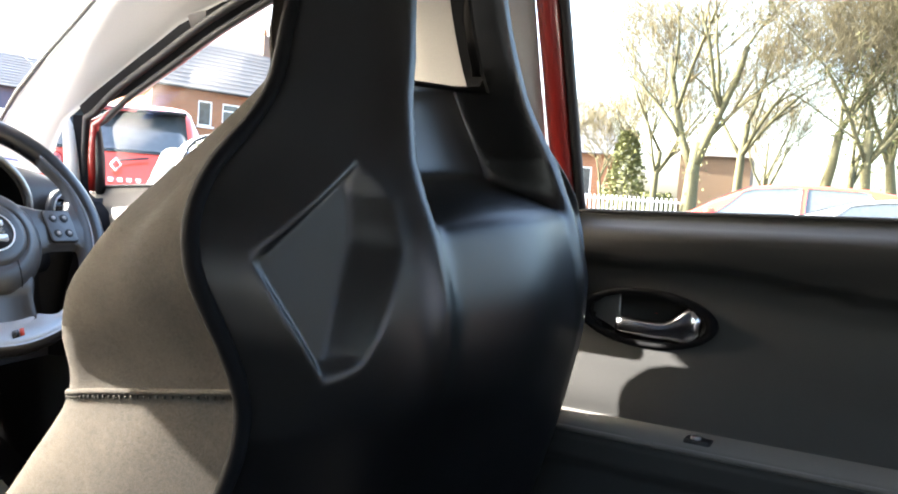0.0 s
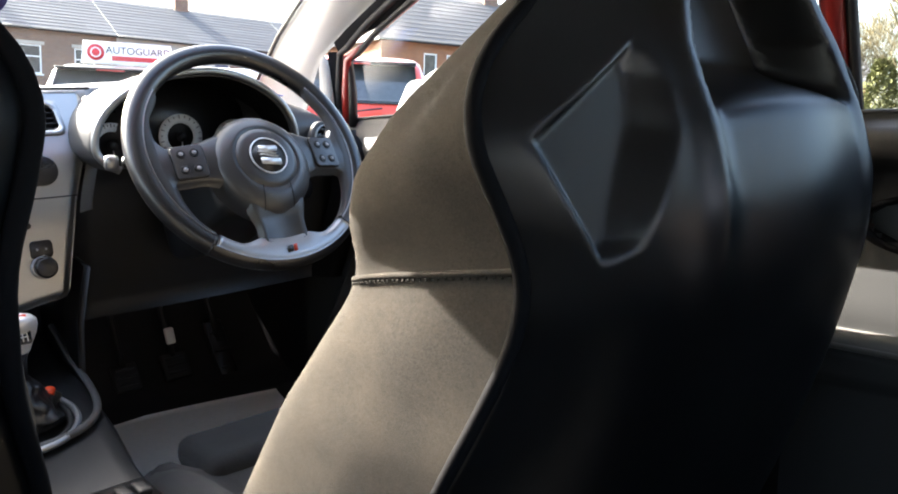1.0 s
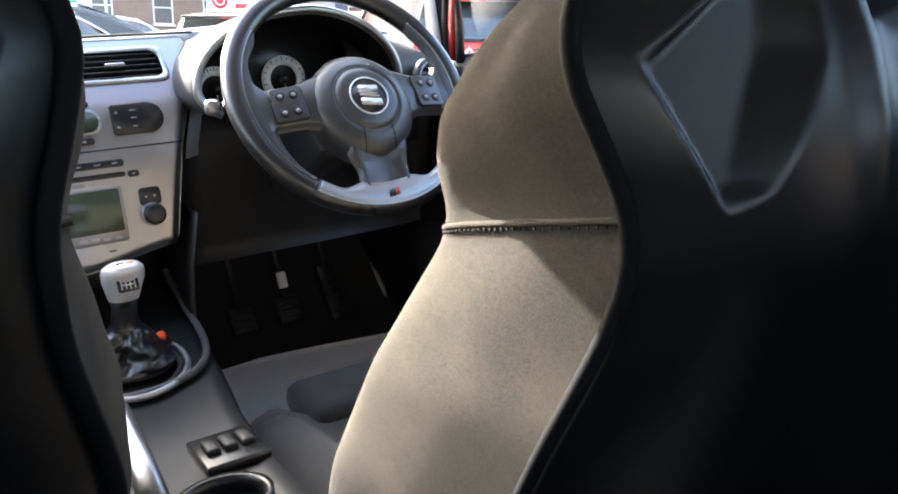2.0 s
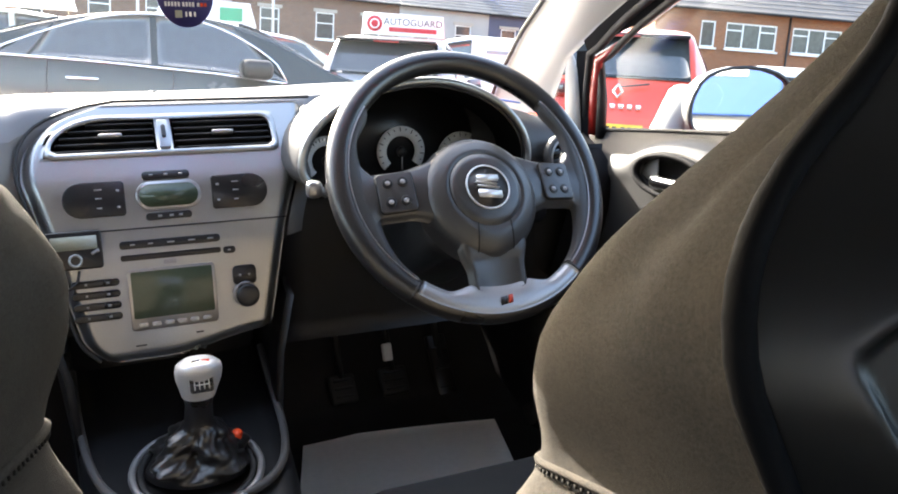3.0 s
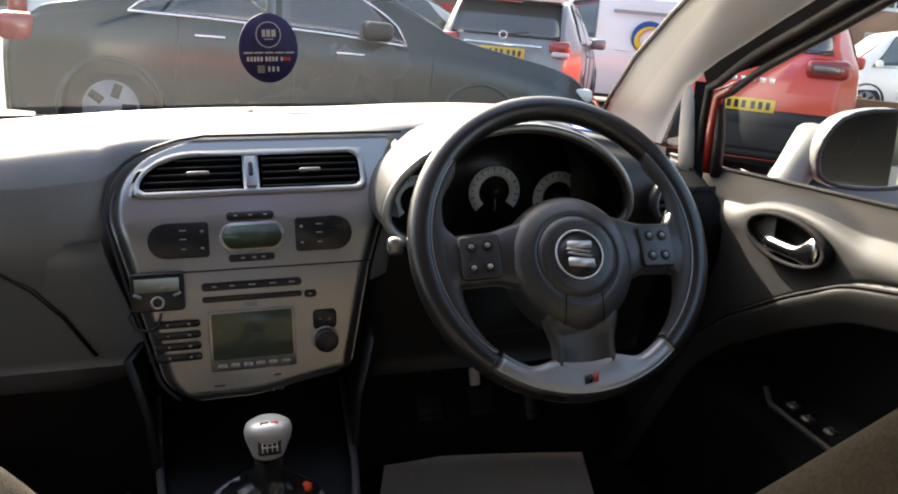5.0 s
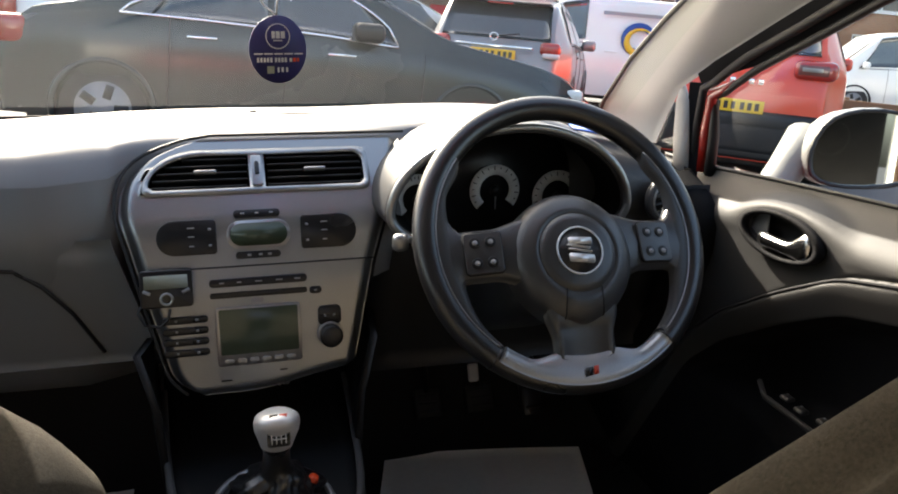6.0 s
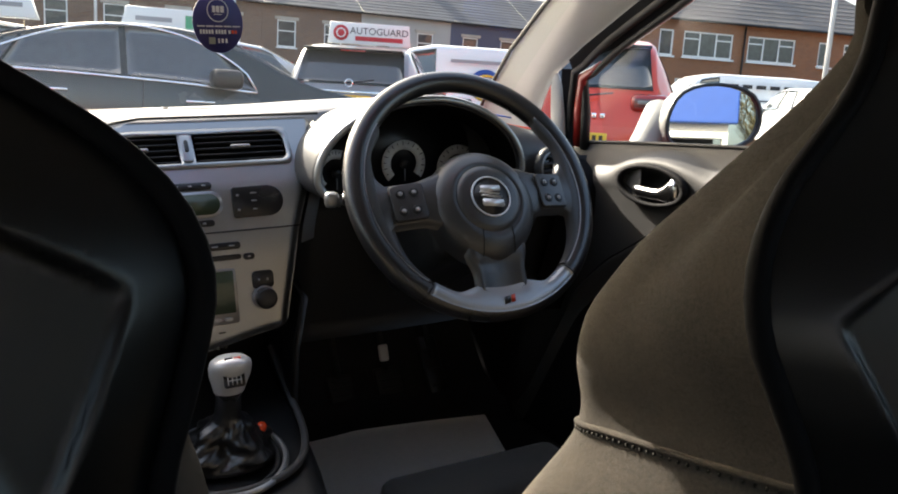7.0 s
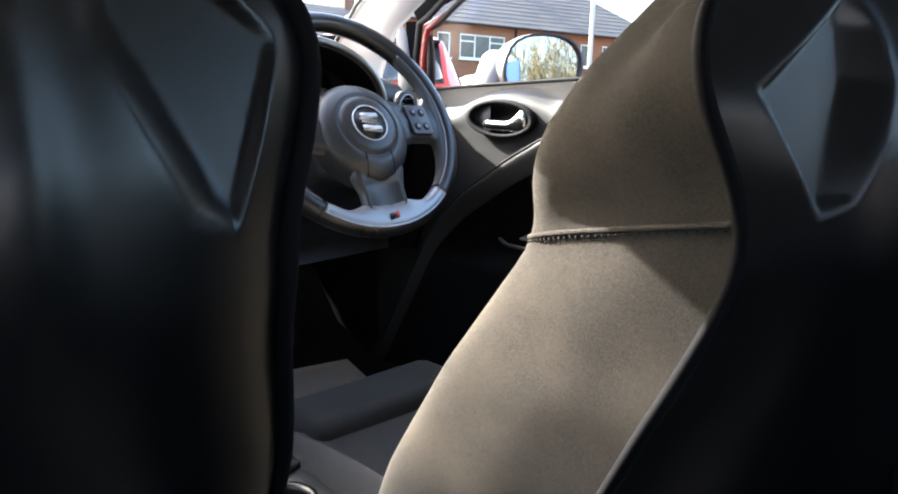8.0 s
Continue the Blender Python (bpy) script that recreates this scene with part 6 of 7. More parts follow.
# dark saloon across the front
vehicle("saloon_car", pose(-1.50, 6.63, 0.05, 0, 0, -90), PAINT_DARK, "dark grey four-door saloon with chrome window trim", 4.75, 1.87, 1.39,
        [(0, 0.62), (0.005, 0.86), (0.03, 0.97), (0.10, 1.03), (0.16, 1.10), (0.27, 1.29), (0.36, 1.375), (0.46, 1.395), (0.54, 1.36), (0.62, 1.22), (0.695, 1.00), (0.80, 0.91), (0.92, 0.80), (0.985, 0.66), (1, 0.45)],
        [(0, 0.88), (0.16, 0.99), (0.30, 0.98), (0.50, 0.94), (0.68, 0.87), (0.8, 0.80), (1, 0.55)],
        [(0.18, 0.225, 0.245, 0.26), (0.23, 0.40, 0.265, 0.40), (0.41, 0.615, 0.41, 0.53)], [(0.545, 0.685, "windscreen"), (0.115, 0.27, "rear_window")],
        [("rear_lamp", LAMP_RED, 0.73, 0.10, 0.82, 0.16, 0.26, 0.20), ("head_lamp", LAMP_CLEAR, 0.66, 4.55, 0.60, 0.26, 0.20, 0.12)], wheel_r=0.30, axles=(0.155, 0.75), flow=0.20)


def rear_details(plate_z, bumper, tall=False):
    """Number plate, badge, bumper, wiper and spoiler of a hatchback's tail; tall: a high black bumper with the plate at its top."""
    def add(car, zt, L, W):
        number_plate(car, -0.045 if tall else -0.03, plate_z)
        if tall:
            part("maker_badge", ring([(0, 0.075), (-0.055, 0), (0, -0.075), (0.055, 0)], [(0, 0.045), (-0.033, 0), (0, -0.045), (0.033, 0)], 0.012, pose(0, -0.028, plate_z + 0.36, 90, 0, 0)), CHROME, car)
            for k in range(6):
                part("tail_bar", boxed(-0.20 + 0.08 * k, -0.026, plate_z + 0.22, 0.045, 0.010, 0.045, 0.003), CHROME, car)
            part("rear_bumper", boxed(0, 0.055, 0.47, W * 0.94, 0.22, 0.40, 0.07, None, 4), bumper, car, "black plastic bumper")
            part("bumper_step", boxed(0, -0.030, 0.56, W * 0.62, 0.05, 0.10, 0.02, None, 3), RUBBER, car)
        else:
            part("maker_badge", ring(ellipse(0.05, 0.05), ellipse(0.035, 0.035), 0.01, pose(0, -0.03, plate_z + 0.19, 90, 0, 0)), CHROME, car)
            part("tailgate_bar", boxed(0, -0.022, plate_z + 0.09, 0.9, 0.02, 0.03, 0.008), CHROME if bumper is DARK else bumper, car)
            part("rear_bumper", boxed(0, 0.06, 0.46, W * 0.90, 0.20, 0.24, 0.06, None, 3), bumper, car)
        part("diffuser", boxed(0, 0.05, 0.30, W * 0.80, 0.18, 0.14, 0.03), DARK, car)
        part("rear_wiper", tube([(0, -0.005, 1.10), (0.28, 0.03, 1.14)], 0.010, 6), BLACK, car)
        part("roof_spoiler", boxed(0, 0.30, zt(0.42) + 0.004, W * 0.66, 0.22, 0.03, 0.012), bumper, car)
        part("brake_lamp", boxed(0, 0.20, zt(0.42) - 0.01, 0.30, 0.02, 0.02, 0.004), LAMP_RED, car)
    return add


HATCH_TOP = [(0, 0.60), (0.006, 0.96), (0.02, 1.06), (0.06, 1.32), (0.10, 1.49), (0.2, 1.56), (0.40, 1.58), (0.52, 1.53), (0.62, 1.32), (0.71, 1.07), (0.85, 0.99), (0.96, 0.86), (1, 0.5)]
HATCH_BELT = [(0, 1.05), (0.2, 1.05), (0.5, 1.0), (0.7, 0.97), (1, 0.7)]
HATCH_GLASS = [(0.12, 0.36, 0.19, 0.36), (0.375, 0.66, 0.375, 0.545)]
vehicle("crossover_car", pose(3.12, 8.25, 0, 0, 0, -29), PAINT_GREY, "silver-grey small crossover seen from behind with roof sign", 4.13, 1.77, 1.56,
        HATCH_TOP, HATCH_BELT, HATCH_GLASS, [(0.022, 0.095, "rear_window"), (0.53, 0.70, "windscreen")],
        [("rear_lamp", LAMP_RED, 0.64, 0.10, 1.00, 0.24, 0.22, 0.15), ("lamp_inlay", LAMP_CLEAR, 0.66, 0.03, 0.925, 0.20, 0.10, 0.06), ("head_lamp", LAMP_CLEAR, 0.62, 3.98, 0.72, 0.3, 0.2, 0.16)], extra=rear_details(0.90, DARK))
sign = roof_sign("roof_sign", Matrix.Translation((3.70, 9.15, 1.585)) @ pose(0, 0, 0, 0, 0, -20), 1.05, 0.26, 0.10, ((0.12, 0.070, 0.60, 0.055, SIGN_RED),), "white dealer roof sign with red print", 0.03)
part("printed_disc", prism(ellipse(0.095, 0.095, 28), 0.006, pose(-0.36, -0.050, 0.13, 90, 0, 0)), SIGN_RED, sign, "red round emblem")
part("printed_disc", ring(ellipse(0.060, 0.060, 24), ellipse(0.045, 0.045, 24), 0.004, pose(-0.36, -0.0565, 0.13, 90, 0, 0)), SIGN_WHITE, sign)
writing("AUTOGUARD", 0.118, BLACK, sign, pose(0.12, -0.056, 0.160, 90, 0, 0))
vehicle("red_suv", pose(4.52, 5.62, 0, 0, 0, -39), PAINT_RED, "bright red sport utility car seen from behind", 4.45, 1.84, 1.60,
        [(a, b * 1.09) for a, b in HATCH_TOP], [(a, b * 1.07) for a, b in HATCH_BELT], HATCH_GLASS, [(0.022, 0.095, "rear_window"), (0.53, 0.70, "windscreen")],
        [("rear_lamp", LAMP_RED, 0.63, 0.09, 1.06, 0.36, 0.22, 0.17), ("lamp_inlay", LAMP_DARK, 0.61, -0.014, 1.06, 0.25, 0.03, 0.085), ("lamp_lens", LAMP_GREY, 0.60, -0.030, 1.065, 0.17, 0.012, 0.035), ("head_lamp", LAMP_CLEAR, 0.66, 4.25, 0.78, 0.3, 0.2, 0.14)], extra=rear_details(0.70, DARK, True), wheel_r=0.35)


# vans
def van(name, m, label, marks):
    v = vehicle(name, m, PAINT_WHITE, label, 4.6, 1.80, 1.92,
                [(0, 0.60), (0.005, 1.75), (0.02, 1.86), (0.2, 1.90), (0.62, 1.90), (0.72, 1.80), (0.82, 1.35), (0.88, 1.12), (0.96, 1.0), (1, 0.5)],
                [(0, 1.10), (0.6, 1.10), (0.8, 1.05), (1, 0.8)], [(0.62, 0.80, 0.62, 0.715)], [(0.73, 0.865, "windscreen")],
                [("rear_lamp", LAMP_RED, 0.82, 0.02, 1.0, 0.10, 0.08, 0.4), ("head_lamp", LAMP_CLEAR, 0.68, 4.4, 0.85, 0.26, 0.2, 0.24)], group="parked vans", tumble=0.10, category="van")
    for s in (-1, 1):
        for y, z, sy, sz, ma in marks:
            part("printed_bar", boxed(s * 0.895, y, z, 0.012, sy, sz), ma, v, smooth=False)
    return v


ring_van = van("panel_van", pose(9.33, 12.55, 0, 0, 0, 72), "white panel van with coloured round emblem on its side", ((2.0, 1.62, 1.2, 0.06, GREY_MARK), (1.2, 0.75, 1.3, 0.10, GREY_MARK)))
for s in (-1, 1):
    em = Matrix(((0, 0, s, s * 0.90), (s, 0, 0, 1.95), (0, 1, 0, 1.22), (0, 0, 0, 1)))
    part("emblem_ring", ring(ellipse(0.30, 0.28), ellipse(0.18, 0.16), 0.012, em), SIGN_BLUE, ring_van)
    part("emblem_arc", ring([(x, y) for x, y in ellipse(0.27, 0.24, 32, 0.02, -0.05)], [(x, y) for x, y in ellipse(0.20, 0.17, 32, 0.05, -0.02)], 0.016, em), PLATE_YELLOW, ring_van)
van("panel_van", pose(17.6, 13.7, 0, 0, 0, 66), "white panel van with grey printed lettering", [(0.5 + 0.34 * k, 1.62, 0.24, 0.09, DARK) for k in range(7)] + [(1.5, z, 2.2, 0.03, DARK) for z in (0.80, 1.05, 1.30)] + [(0.6 + 0.45 * k, 1.05, 0.03, 0.55, DARK) for k in range(5)] + [(2.45, 0.95, 0.30, 0.30, DARK)])
vehicle("white_hatchback", pose(13.2, 9.5, 0.06, 0, 0, -31), PAINT_WHITE, "small white hatchback parked by the street", 3.55, 1.63, 1.49,
        [(a, b * 0.95) for a, b in HATCH_TOP], HATCH_BELT, HATCH_GLASS, [(0.022, 0.095, "rear_window"), (0.53, 0.70, "windscreen")],
        [("rear_lamp", LAMP_RED, 0.70, 0.06, 0.92, 0.12, 0.16, 0.26), ("head_lamp", LAMP_CLEAR, 0.58, 3.4, 0.70, 0.26, 0.2, 0.18)], wheel_r=0.29, extra=rear_details(0.62, PAINT_WHITE))
vehicle("white_hatchback", pose(-2.3, 10.6, 0, 0, 0, -84), PAINT_WHITE, "white hatchback parked behind the dark saloon", 4.1, 1.75, 1.5,
        HATCH_TOP, HATCH_BELT, HATCH_GLASS, [(0.022, 0.095, "rear_window"), (0.53, 0.70, "windscreen")], [("rear_lamp", LAMP_RED, 0.74, 0.08, 0.95, 0.14, 0.2, 0.3)])
roof_sign("roof_sign", Matrix.Translation((-0.6, 10.1, 1.60)) @ pose(0, 0, 0, 0, 0, -6), 1.1, 0.26, 0.3, ((-0.3, 0.13, 0.3, 0.16, SIGN_GREEN), (0.2, 0.14, 0.4, 0.05, GREY_MARK)), "white dealer roof sign with green print", 0.08)
vehicle("grey_hatchback", pose(0.2, 9.6, 0, 0, 0, -78), PAINT_SILVER, "pale silver hatchback behind the dark saloon", 4.1, 1.75, 1.5,
        [(a, b * 0.97) for a, b in HATCH_TOP], HATCH_BELT, HATCH_GLASS, [(0.022, 0.095, "rear_window"), (0.53, 0.70, "windscreen")], [("rear_lamp", LAMP_RED, 0.74, 0.08, 0.95, 0.14, 0.2, 0.3)])
roof_sign("roof_sign", Matrix.Translation((1.35, 9.55, 1.545)) @ pose(0, 0, 0, 0, 0, -8), 1.15, 0.27, 0.3, ((0.28, 0.13, 0.26, 0.15, SIGN_GREEN), (-0.2, 0.14, 0.4, 0.05, GREY_MARK)), "white dealer roof sign with green print", 0.08)

# cars beside, seen through the rear door window
vehicle("red_hatchback", pose(11.9, -0.75, 0.0, 0, 0, 4), PAINT_RED, "red hatchback parked beside a silver car", 4.2, 1.76, 1.46,
        [(a, b * 0.93) for a, b in HATCH_TOP], [(a, b * 0.95) for a, b in HATCH_BELT], HATCH_GLASS, [(0.022, 0.095, "rear_window"), (0.53, 0.72, "windscreen")], [("head_lamp", LAMP_CLEAR, 0.66, 4.0, 0.70, 0.3, 0.2, 0.16), ("rear_lamp", LAMP_RED, 0.74, 0.08, 0.9, 0.14, 0.2, 0.3)])
vehicle("silver_roadster", pose(10.6, -2.2, 0.0, 0, 0, 6), PAINT_SILVER, "pale silver low car with black roof", 4.2, 1.76, 1.30,
        [(0, 0.55), (0.01, 0.9), (0.1, 0.98), (0.2, 1.12), (0.32, 1.27), (0.45, 1.30), (0.54, 1.24), (0.72, 0.98), (0.85, 0.93), (0.96, 0.8), (1, 0.5)],
        [(0, 0.95), (0.5, 0.94), (0.75, 0.92), (1, 0.65)], [(0.34, 0.64, 0.36, 0.55)], [(0.55, 0.71, "windscreen"), (0.14, 0.30, "soft_top")], [("head_lamp", LAMP_CLEAR, 0.66, 4.0, 0.70, 0.3, 0.2, 0.16)])

# ---- houses ----
BRICK_BROWN = brickwork("brown_brick", (0.20, 0.105, 0.060), (0.14, 0.075, 0.048), (0.24, 0.21, 0.18))
BRICK_RED = brickwork("orange_brick", (0.30, 0.115, 0.048), (0.24, 0.090, 0.040), (0.26, 0.18, 0.12))
SLATE = surface("roof_slate", (0.085, 0.085, 0.090), 0.75, vary=0.3, grain=30, stain=1.2, bump=0.2, per_island=0.8)
TILE = surface("roof_tile", (0.13, 0.115, 0.105), 0.8, vary=0.25, grain=30, stain=1.0, bump=0.2, per_island=0.8)
UPVC = surface("white_window_frame", (0.78, 0.78, 0.76), 0.4, vary=0.04, grain=60, bump=0)
ROOM = surface("window_glass_dark", (0.06, 0.065, 0.07), 0.08, vary=0.4, grain=6, stain=1.5, bump=0, coat=0.4)
STONE = surface("sill_stone", (0.42, 0.38, 0.32), 0.85, vary=0.2, grain=50, stain=2, bump=0.2)
BLUE_WALL = surface("blue_render", (0.085, 0.092, 0.14), 0.8, vary=0.15, grain=40, stain=1, bump=0.1)
PALE_WALL = surface("grey_render", (0.40, 0.39, 0.37), 0.85, vary=0.15, grain=40, stain=1, bump=0.1)


def wall_with_openings(x0, x1, z0, z1, openings, t=0.25):
    """A wall in the plane y = 0, thick towards +y, with rectangular holes (x0, x1, z0, z1)."""
    xs = sorted({x0, x1, *[o[0] for o in openings], *[o[1] for o in openings]})
    zs = sorted({z0, z1, *[o[2] for o in openings], *[o[3] for o in openings]})
    bm = bmesh.new()
    for a, b in zip(xs, xs[1:]):
        for c, d in zip(zs, zs[1:]):
            if any(o[0] <= a and b <= o[1] and o[2] <= c and d <= o[3] for o in openings):
                continue
            box(bm, (a + b) / 2, t / 2, (c + d) / 2, b - a, t, d - c)
    bmesh.ops.remove_doubles(bm, verts=bm.verts, dist=0.001)
    return bm


def house_window(parent, x, z, w, h, lights=2, top=0.0):
    wn = part("window", ring(rounded(w, h, 0.01, 1), rounded(w - 0.14, h - 0.14, 0.01, 1), 0.07, pose(x, 0.10, z, 90, 0, 0)), UPVC, parent, "white framed window", smooth=False)
    part("pane", boxed(x, 0.09, z, w - 0.1, 0.02, h - 0.1), ROOM, wn, smooth=False)
    for k in range(1, lights):
        part("mullion", boxed(x - w / 2 + w * k / lights, 0.065, z, 0.07, 0.06, h - 0.1), UPVC, wn, smooth=False)
    if top:
        for sx in ((-w / 3, w / 3) if lights > 2 else (0,)):
            part("transom", boxed(x + (sx if lights > 2 else 0), 0.065, z + h / 2 - top, w / (lights if lights > 2 else 1), 0.06, 0.06), UPVC, wn, smooth=False)
    part("sill", boxed(x, -0.02, z - h / 2 - 0.05, w + 0.12, 0.24, 0.08), UPVC, wn, smooth=False)


def roof_slope(parent, x0, x1, y0, z0, y1, z1, ma, over=0.25, hip=0.0):
    """A pitched roof plane with its courses as thin overlapping strips."""
    n = 12
    rows = bmesh.new()
    for k in range(n):
        t0, t1 = k / n, (k + 1) / n
        a, b = x0 - over + hip * t0, x1 + over - hip * t0
        ya, yb = y0 + (y1 - y0) * t0, y0 + (y1 - y0) * (t1 + 0.02)
        za, zb_ = z0 + (z1 - z0) * t0 + 0.05, z0 + (z1 - z0) * (t1 + 0.02) + 0.02
        m = max(1, int((b - a) / 1.2))
        for j in range(m):
            xa, xb = a + (b - a) * j / m, a + (b - a) * (j + 1) / m
            vs = [rows.verts.new(p) for p in ((xa, ya, za), (xb, ya, za), (xb - (hip * (t1 - t0) if j == m - 1 else 0), yb, zb_), (xa + (hip * (t1 - t0) if j == 0 else 0), yb, zb_), (xa, ya, za - 0.05), (xb, ya, za - 0.05))]
            rows.faces.new(vs[:4])
            rows.faces.new((vs[4], vs[5], vs[1], vs[0]))
    part("roof", rows, ma, parent, smooth=False)


def chimney(parent, x, y, z, h=1.3):
    st = part("chimney", boxed(x, y, z + h / 2, 0.9, 0.55, h, 0.01), BRICK_BROWN, parent, smooth=False)
    for dx in (-0.22, 0.22):
        part("chimney_pot", disc(bmesh.new(), (x + dx, y, z + h), (0, 0, 1), 0.12, 0.4, 12, 0.10), BRICK_RED, st)


# brick semi-detached pair to the right, hipped roof
semi = thing("semi_detached_house", Matrix.Translation((24.6, 31.2, 0.12)) @ pose(0, 0, 0, 0, 0, -12), "orange brick semi-detached houses with white windows", "house", "houses")
ops = [(2.35, 3.1, 3.35, 4.55), (3.65, 6.35, 3.35, 4.55), (7.2, 9.9, 3.35, 4.55), (11.3, 12.05, 3.35, 4.55), (12.8, 15.4, 3.35, 4.55), (1.7, 2.75, 0.1, 2.2), (3.4, 6.4, 0.9, 2.3), (7.5, 10.3, 0.9, 2.3), (12.6, 15.4, 0.9, 2.3)]
part("wall", wall_with_openings(0, 17.0, -0.5, 5.1, ops), BRICK_RED, semi, smooth=False)
for x0, x1, z0, z1 in ops:
    if z1 - z0 > 2:
        d = part("door", boxed((x0 + x1) / 2, 0.12, (z0 + z1) / 2, x1 - x0, 0.06, z1 - z0), UPVC, semi, "white front door", smooth=False)
        part("door_light", boxed((x0 + x1) / 2, 0.085, z1 - 0.5, 0.5, 0.02, 0.5), ROOM, d, smooth=False)
    else:
        house_window(semi, (x0 + x1) / 2, (z0 + z1) / 2, x1 - x0, z1 - z0, 3 if x1 - x0 > 2 else 1, 0.35 if x1 - x0 > 2 else 0)
part("wall", boxed(8.5, 4.0, 2.3, 16.9, 7.4, 5.5), BRICK_RED, semi, smooth=False)
roof_slope(semi, 0, 17.0, -0.35, 5.05, 4.0, 8.0, TILE, 0.35, 4.0)
part("roof_hip", loft([[(-0.35, -0.35, 5.0), (-0.35, 8.3, 5.0)], [(3.6, 4.0, 8.0), (3.65, 4.05, 8.0)]]), TILE, semi)
part("roof_hip", loft([[(17.35, -0.35, 5.0), (17.35, 8.3, 5.0)], [(13.4, 4.0, 8.0), (13.35, 4.05, 8.0)]]), TILE, semi)
part("gutter", tube([(-0.3, -0.42, 5.02), (17.3, -0.42, 5.02)], 0.06, 8), RUBBER, semi)
part("drainpipe", tube([(6.95, -0.06, 5.0), (6.95, -0.06, 0.0)], 0.045, 8), RUBBER, semi)
chimney(semi, 8.6, 4.0, 7.7)

# long brick terrace across the road
for k in range(11):
    x0 = -30.0 + 6.0 * k
    ma = BLUE_WALL if k == 9 else (PALE_WALL if k in (2, 8) else BRICK_BROWN)
    te = thing("terraced_house", Matrix.Translation((x0, 47.0 + 0.02 * (k % 2), 0)), "brown brick terraced house with white windows" if ma is BRICK_BROWN else ("blue rendered terraced house" if ma is BLUE_WALL else "grey rendered terraced house"), "house", "terraced houses")
    ops = [(0.9, 2.0, 3.1, 4.6), (3.7, 4.8, 3.1, 4.6), (3.4, 5.0, 0.9, 2.5), (0.9, 1.9, 0.1, 2.3)]
    part("wall", wall_with_openings(0, 5.99, -0.5, 5.5, ops), ma, te, smooth=False)
    for a, b, c, d in ops[:3]:
        house_window(te, (a + b) / 2, (c + d) / 2, b - a, d - c, 2 if b - a > 1.5 else 1, 0.6)
        part("lintel", boxed((a + b) / 2, -0.01, d + 0.10, b - a + 0.3, 0.1, 0.18), STONE, te, smooth=False)
    part("door", boxed(1.4, 0.12, 1.2, 1.0, 0.06, 2.2), (SIGN_BLUE, RUBBER, UPVC, SIGN_RED)[k % 4], te, "front door", smooth=False)
    part("wall", boxed(3.0, 4.0, 2.5, 5.9, 7.4, 5.9), ma, te, smooth=False)
    roof_slope(te, 0, 5.99, -0.3, 5.45, 4.0, 7.9, SLATE, 0.0)
    part("gutter", tube([(0, -0.36, 5.42), (5.99, -0.36, 5.42)], 0.06, 8), RUBBER, te)
    if k % 2 == 0:
        chimney(te, 5.6, 4.0, 7.5)

# road between, kerb and garden wall
part("kerb", boxed(2, 43.4, 0.06, 130, 0.15, 0.14, 0.02), STONE, tagged(new("pavement"), "grey stone kerb and pavement", "pavement", kind="structure"), smooth=False)
gw = thing("garden_wall", pose(10, 44.6, 0), "low brown brick garden wall with timber fence", "wall")
part("wall", boxed(0, 0, 0.45, 60, 0.22, 0.9), BRICK_BROWN, gw, smooth=False)
for k in range(60):
    part("fence_board", boxed(-12 + 0.24 * k, -0.13, 1.15, 0.2, 0.03, 0.9 + 0.06 * (k % 2)), surface("fence_timber", (0.16, 0.09, 0.05), 0.8, vary=0.2, grain=60) if k == 0 else bpy.data.materials["fence_timber"], gw, smooth=False)

# street lamp posts
for x, y, h in ((2.8, 40.0, 8.0), (21.2, 16.5, 9.0), (9.0, 40.5, 8.0), (-6.0, 41.0, 8.0)):
    lp = thing("street_lamp", pose(x, y, 0), "tall grey steel street lamp", "street lamp", "street lamps")
    part("post", tube([(0, 0, 0), (0, 0, h * 0.5), (0, 0, h)], [0.09, 0.07, 0.05], 10), PAINT_SILVER, lp)
    part("lantern", boxed(0.35, 0, h, 0.7, 0.2, 0.12, 0.04), PAINT_GREY, lp)

# gable house and brick outbuilding beyond the parked red car
gb = thing("gable_house", Matrix.Translation((38.8, 14.0, 0)) @ pose(0, 0, 0, 0, 0, -70), "orange brick house with grey slate roof", "house", "houses")
ops = [(-5.0, -4.2, 1.5, 2.9), (-2.4, -1.2, 1.5, 2.9)]
part("wall", wall_with_openings(-8, 0, -0.5, 3.6, ops), BRICK_RED, gb, smooth=False)
for a, b, c, d in ops:
    house_window(gb, (a + b) / 2, (c + d) / 2, b - a, d - c, 2 if b - a > 1 else 1)
part("wall", boxed(-4, 3.5, 1.5, 7.9, 6.5, 4.0), BRICK_RED, gb, smooth=False)
roof_slope(gb, -8, 0, -0.3, 3.55, 3.5, 6.6, SLATE, 0.3, 1.5)
ob = thing("brick_outbuilding", Matrix.Translation((44.0, 10.6, 0)) @ pose(0, 0, 0, 0, 0, -80), "plain brown brick outbuilding behind bare trees", "building")
part("wall", boxed(0, 2, 1.9, 3.6, 4, 4.4), surface("pale_brown_brick", (0.13, 0.080, 0.045), 0.9, vary=0.2, grain=20, stain=1, bump=0.1), ob, smooth=False)
roof_slope(ob, -1.8, 1.8, -0.2, 4.0, 2.0, 4.9, TILE, 0.2)

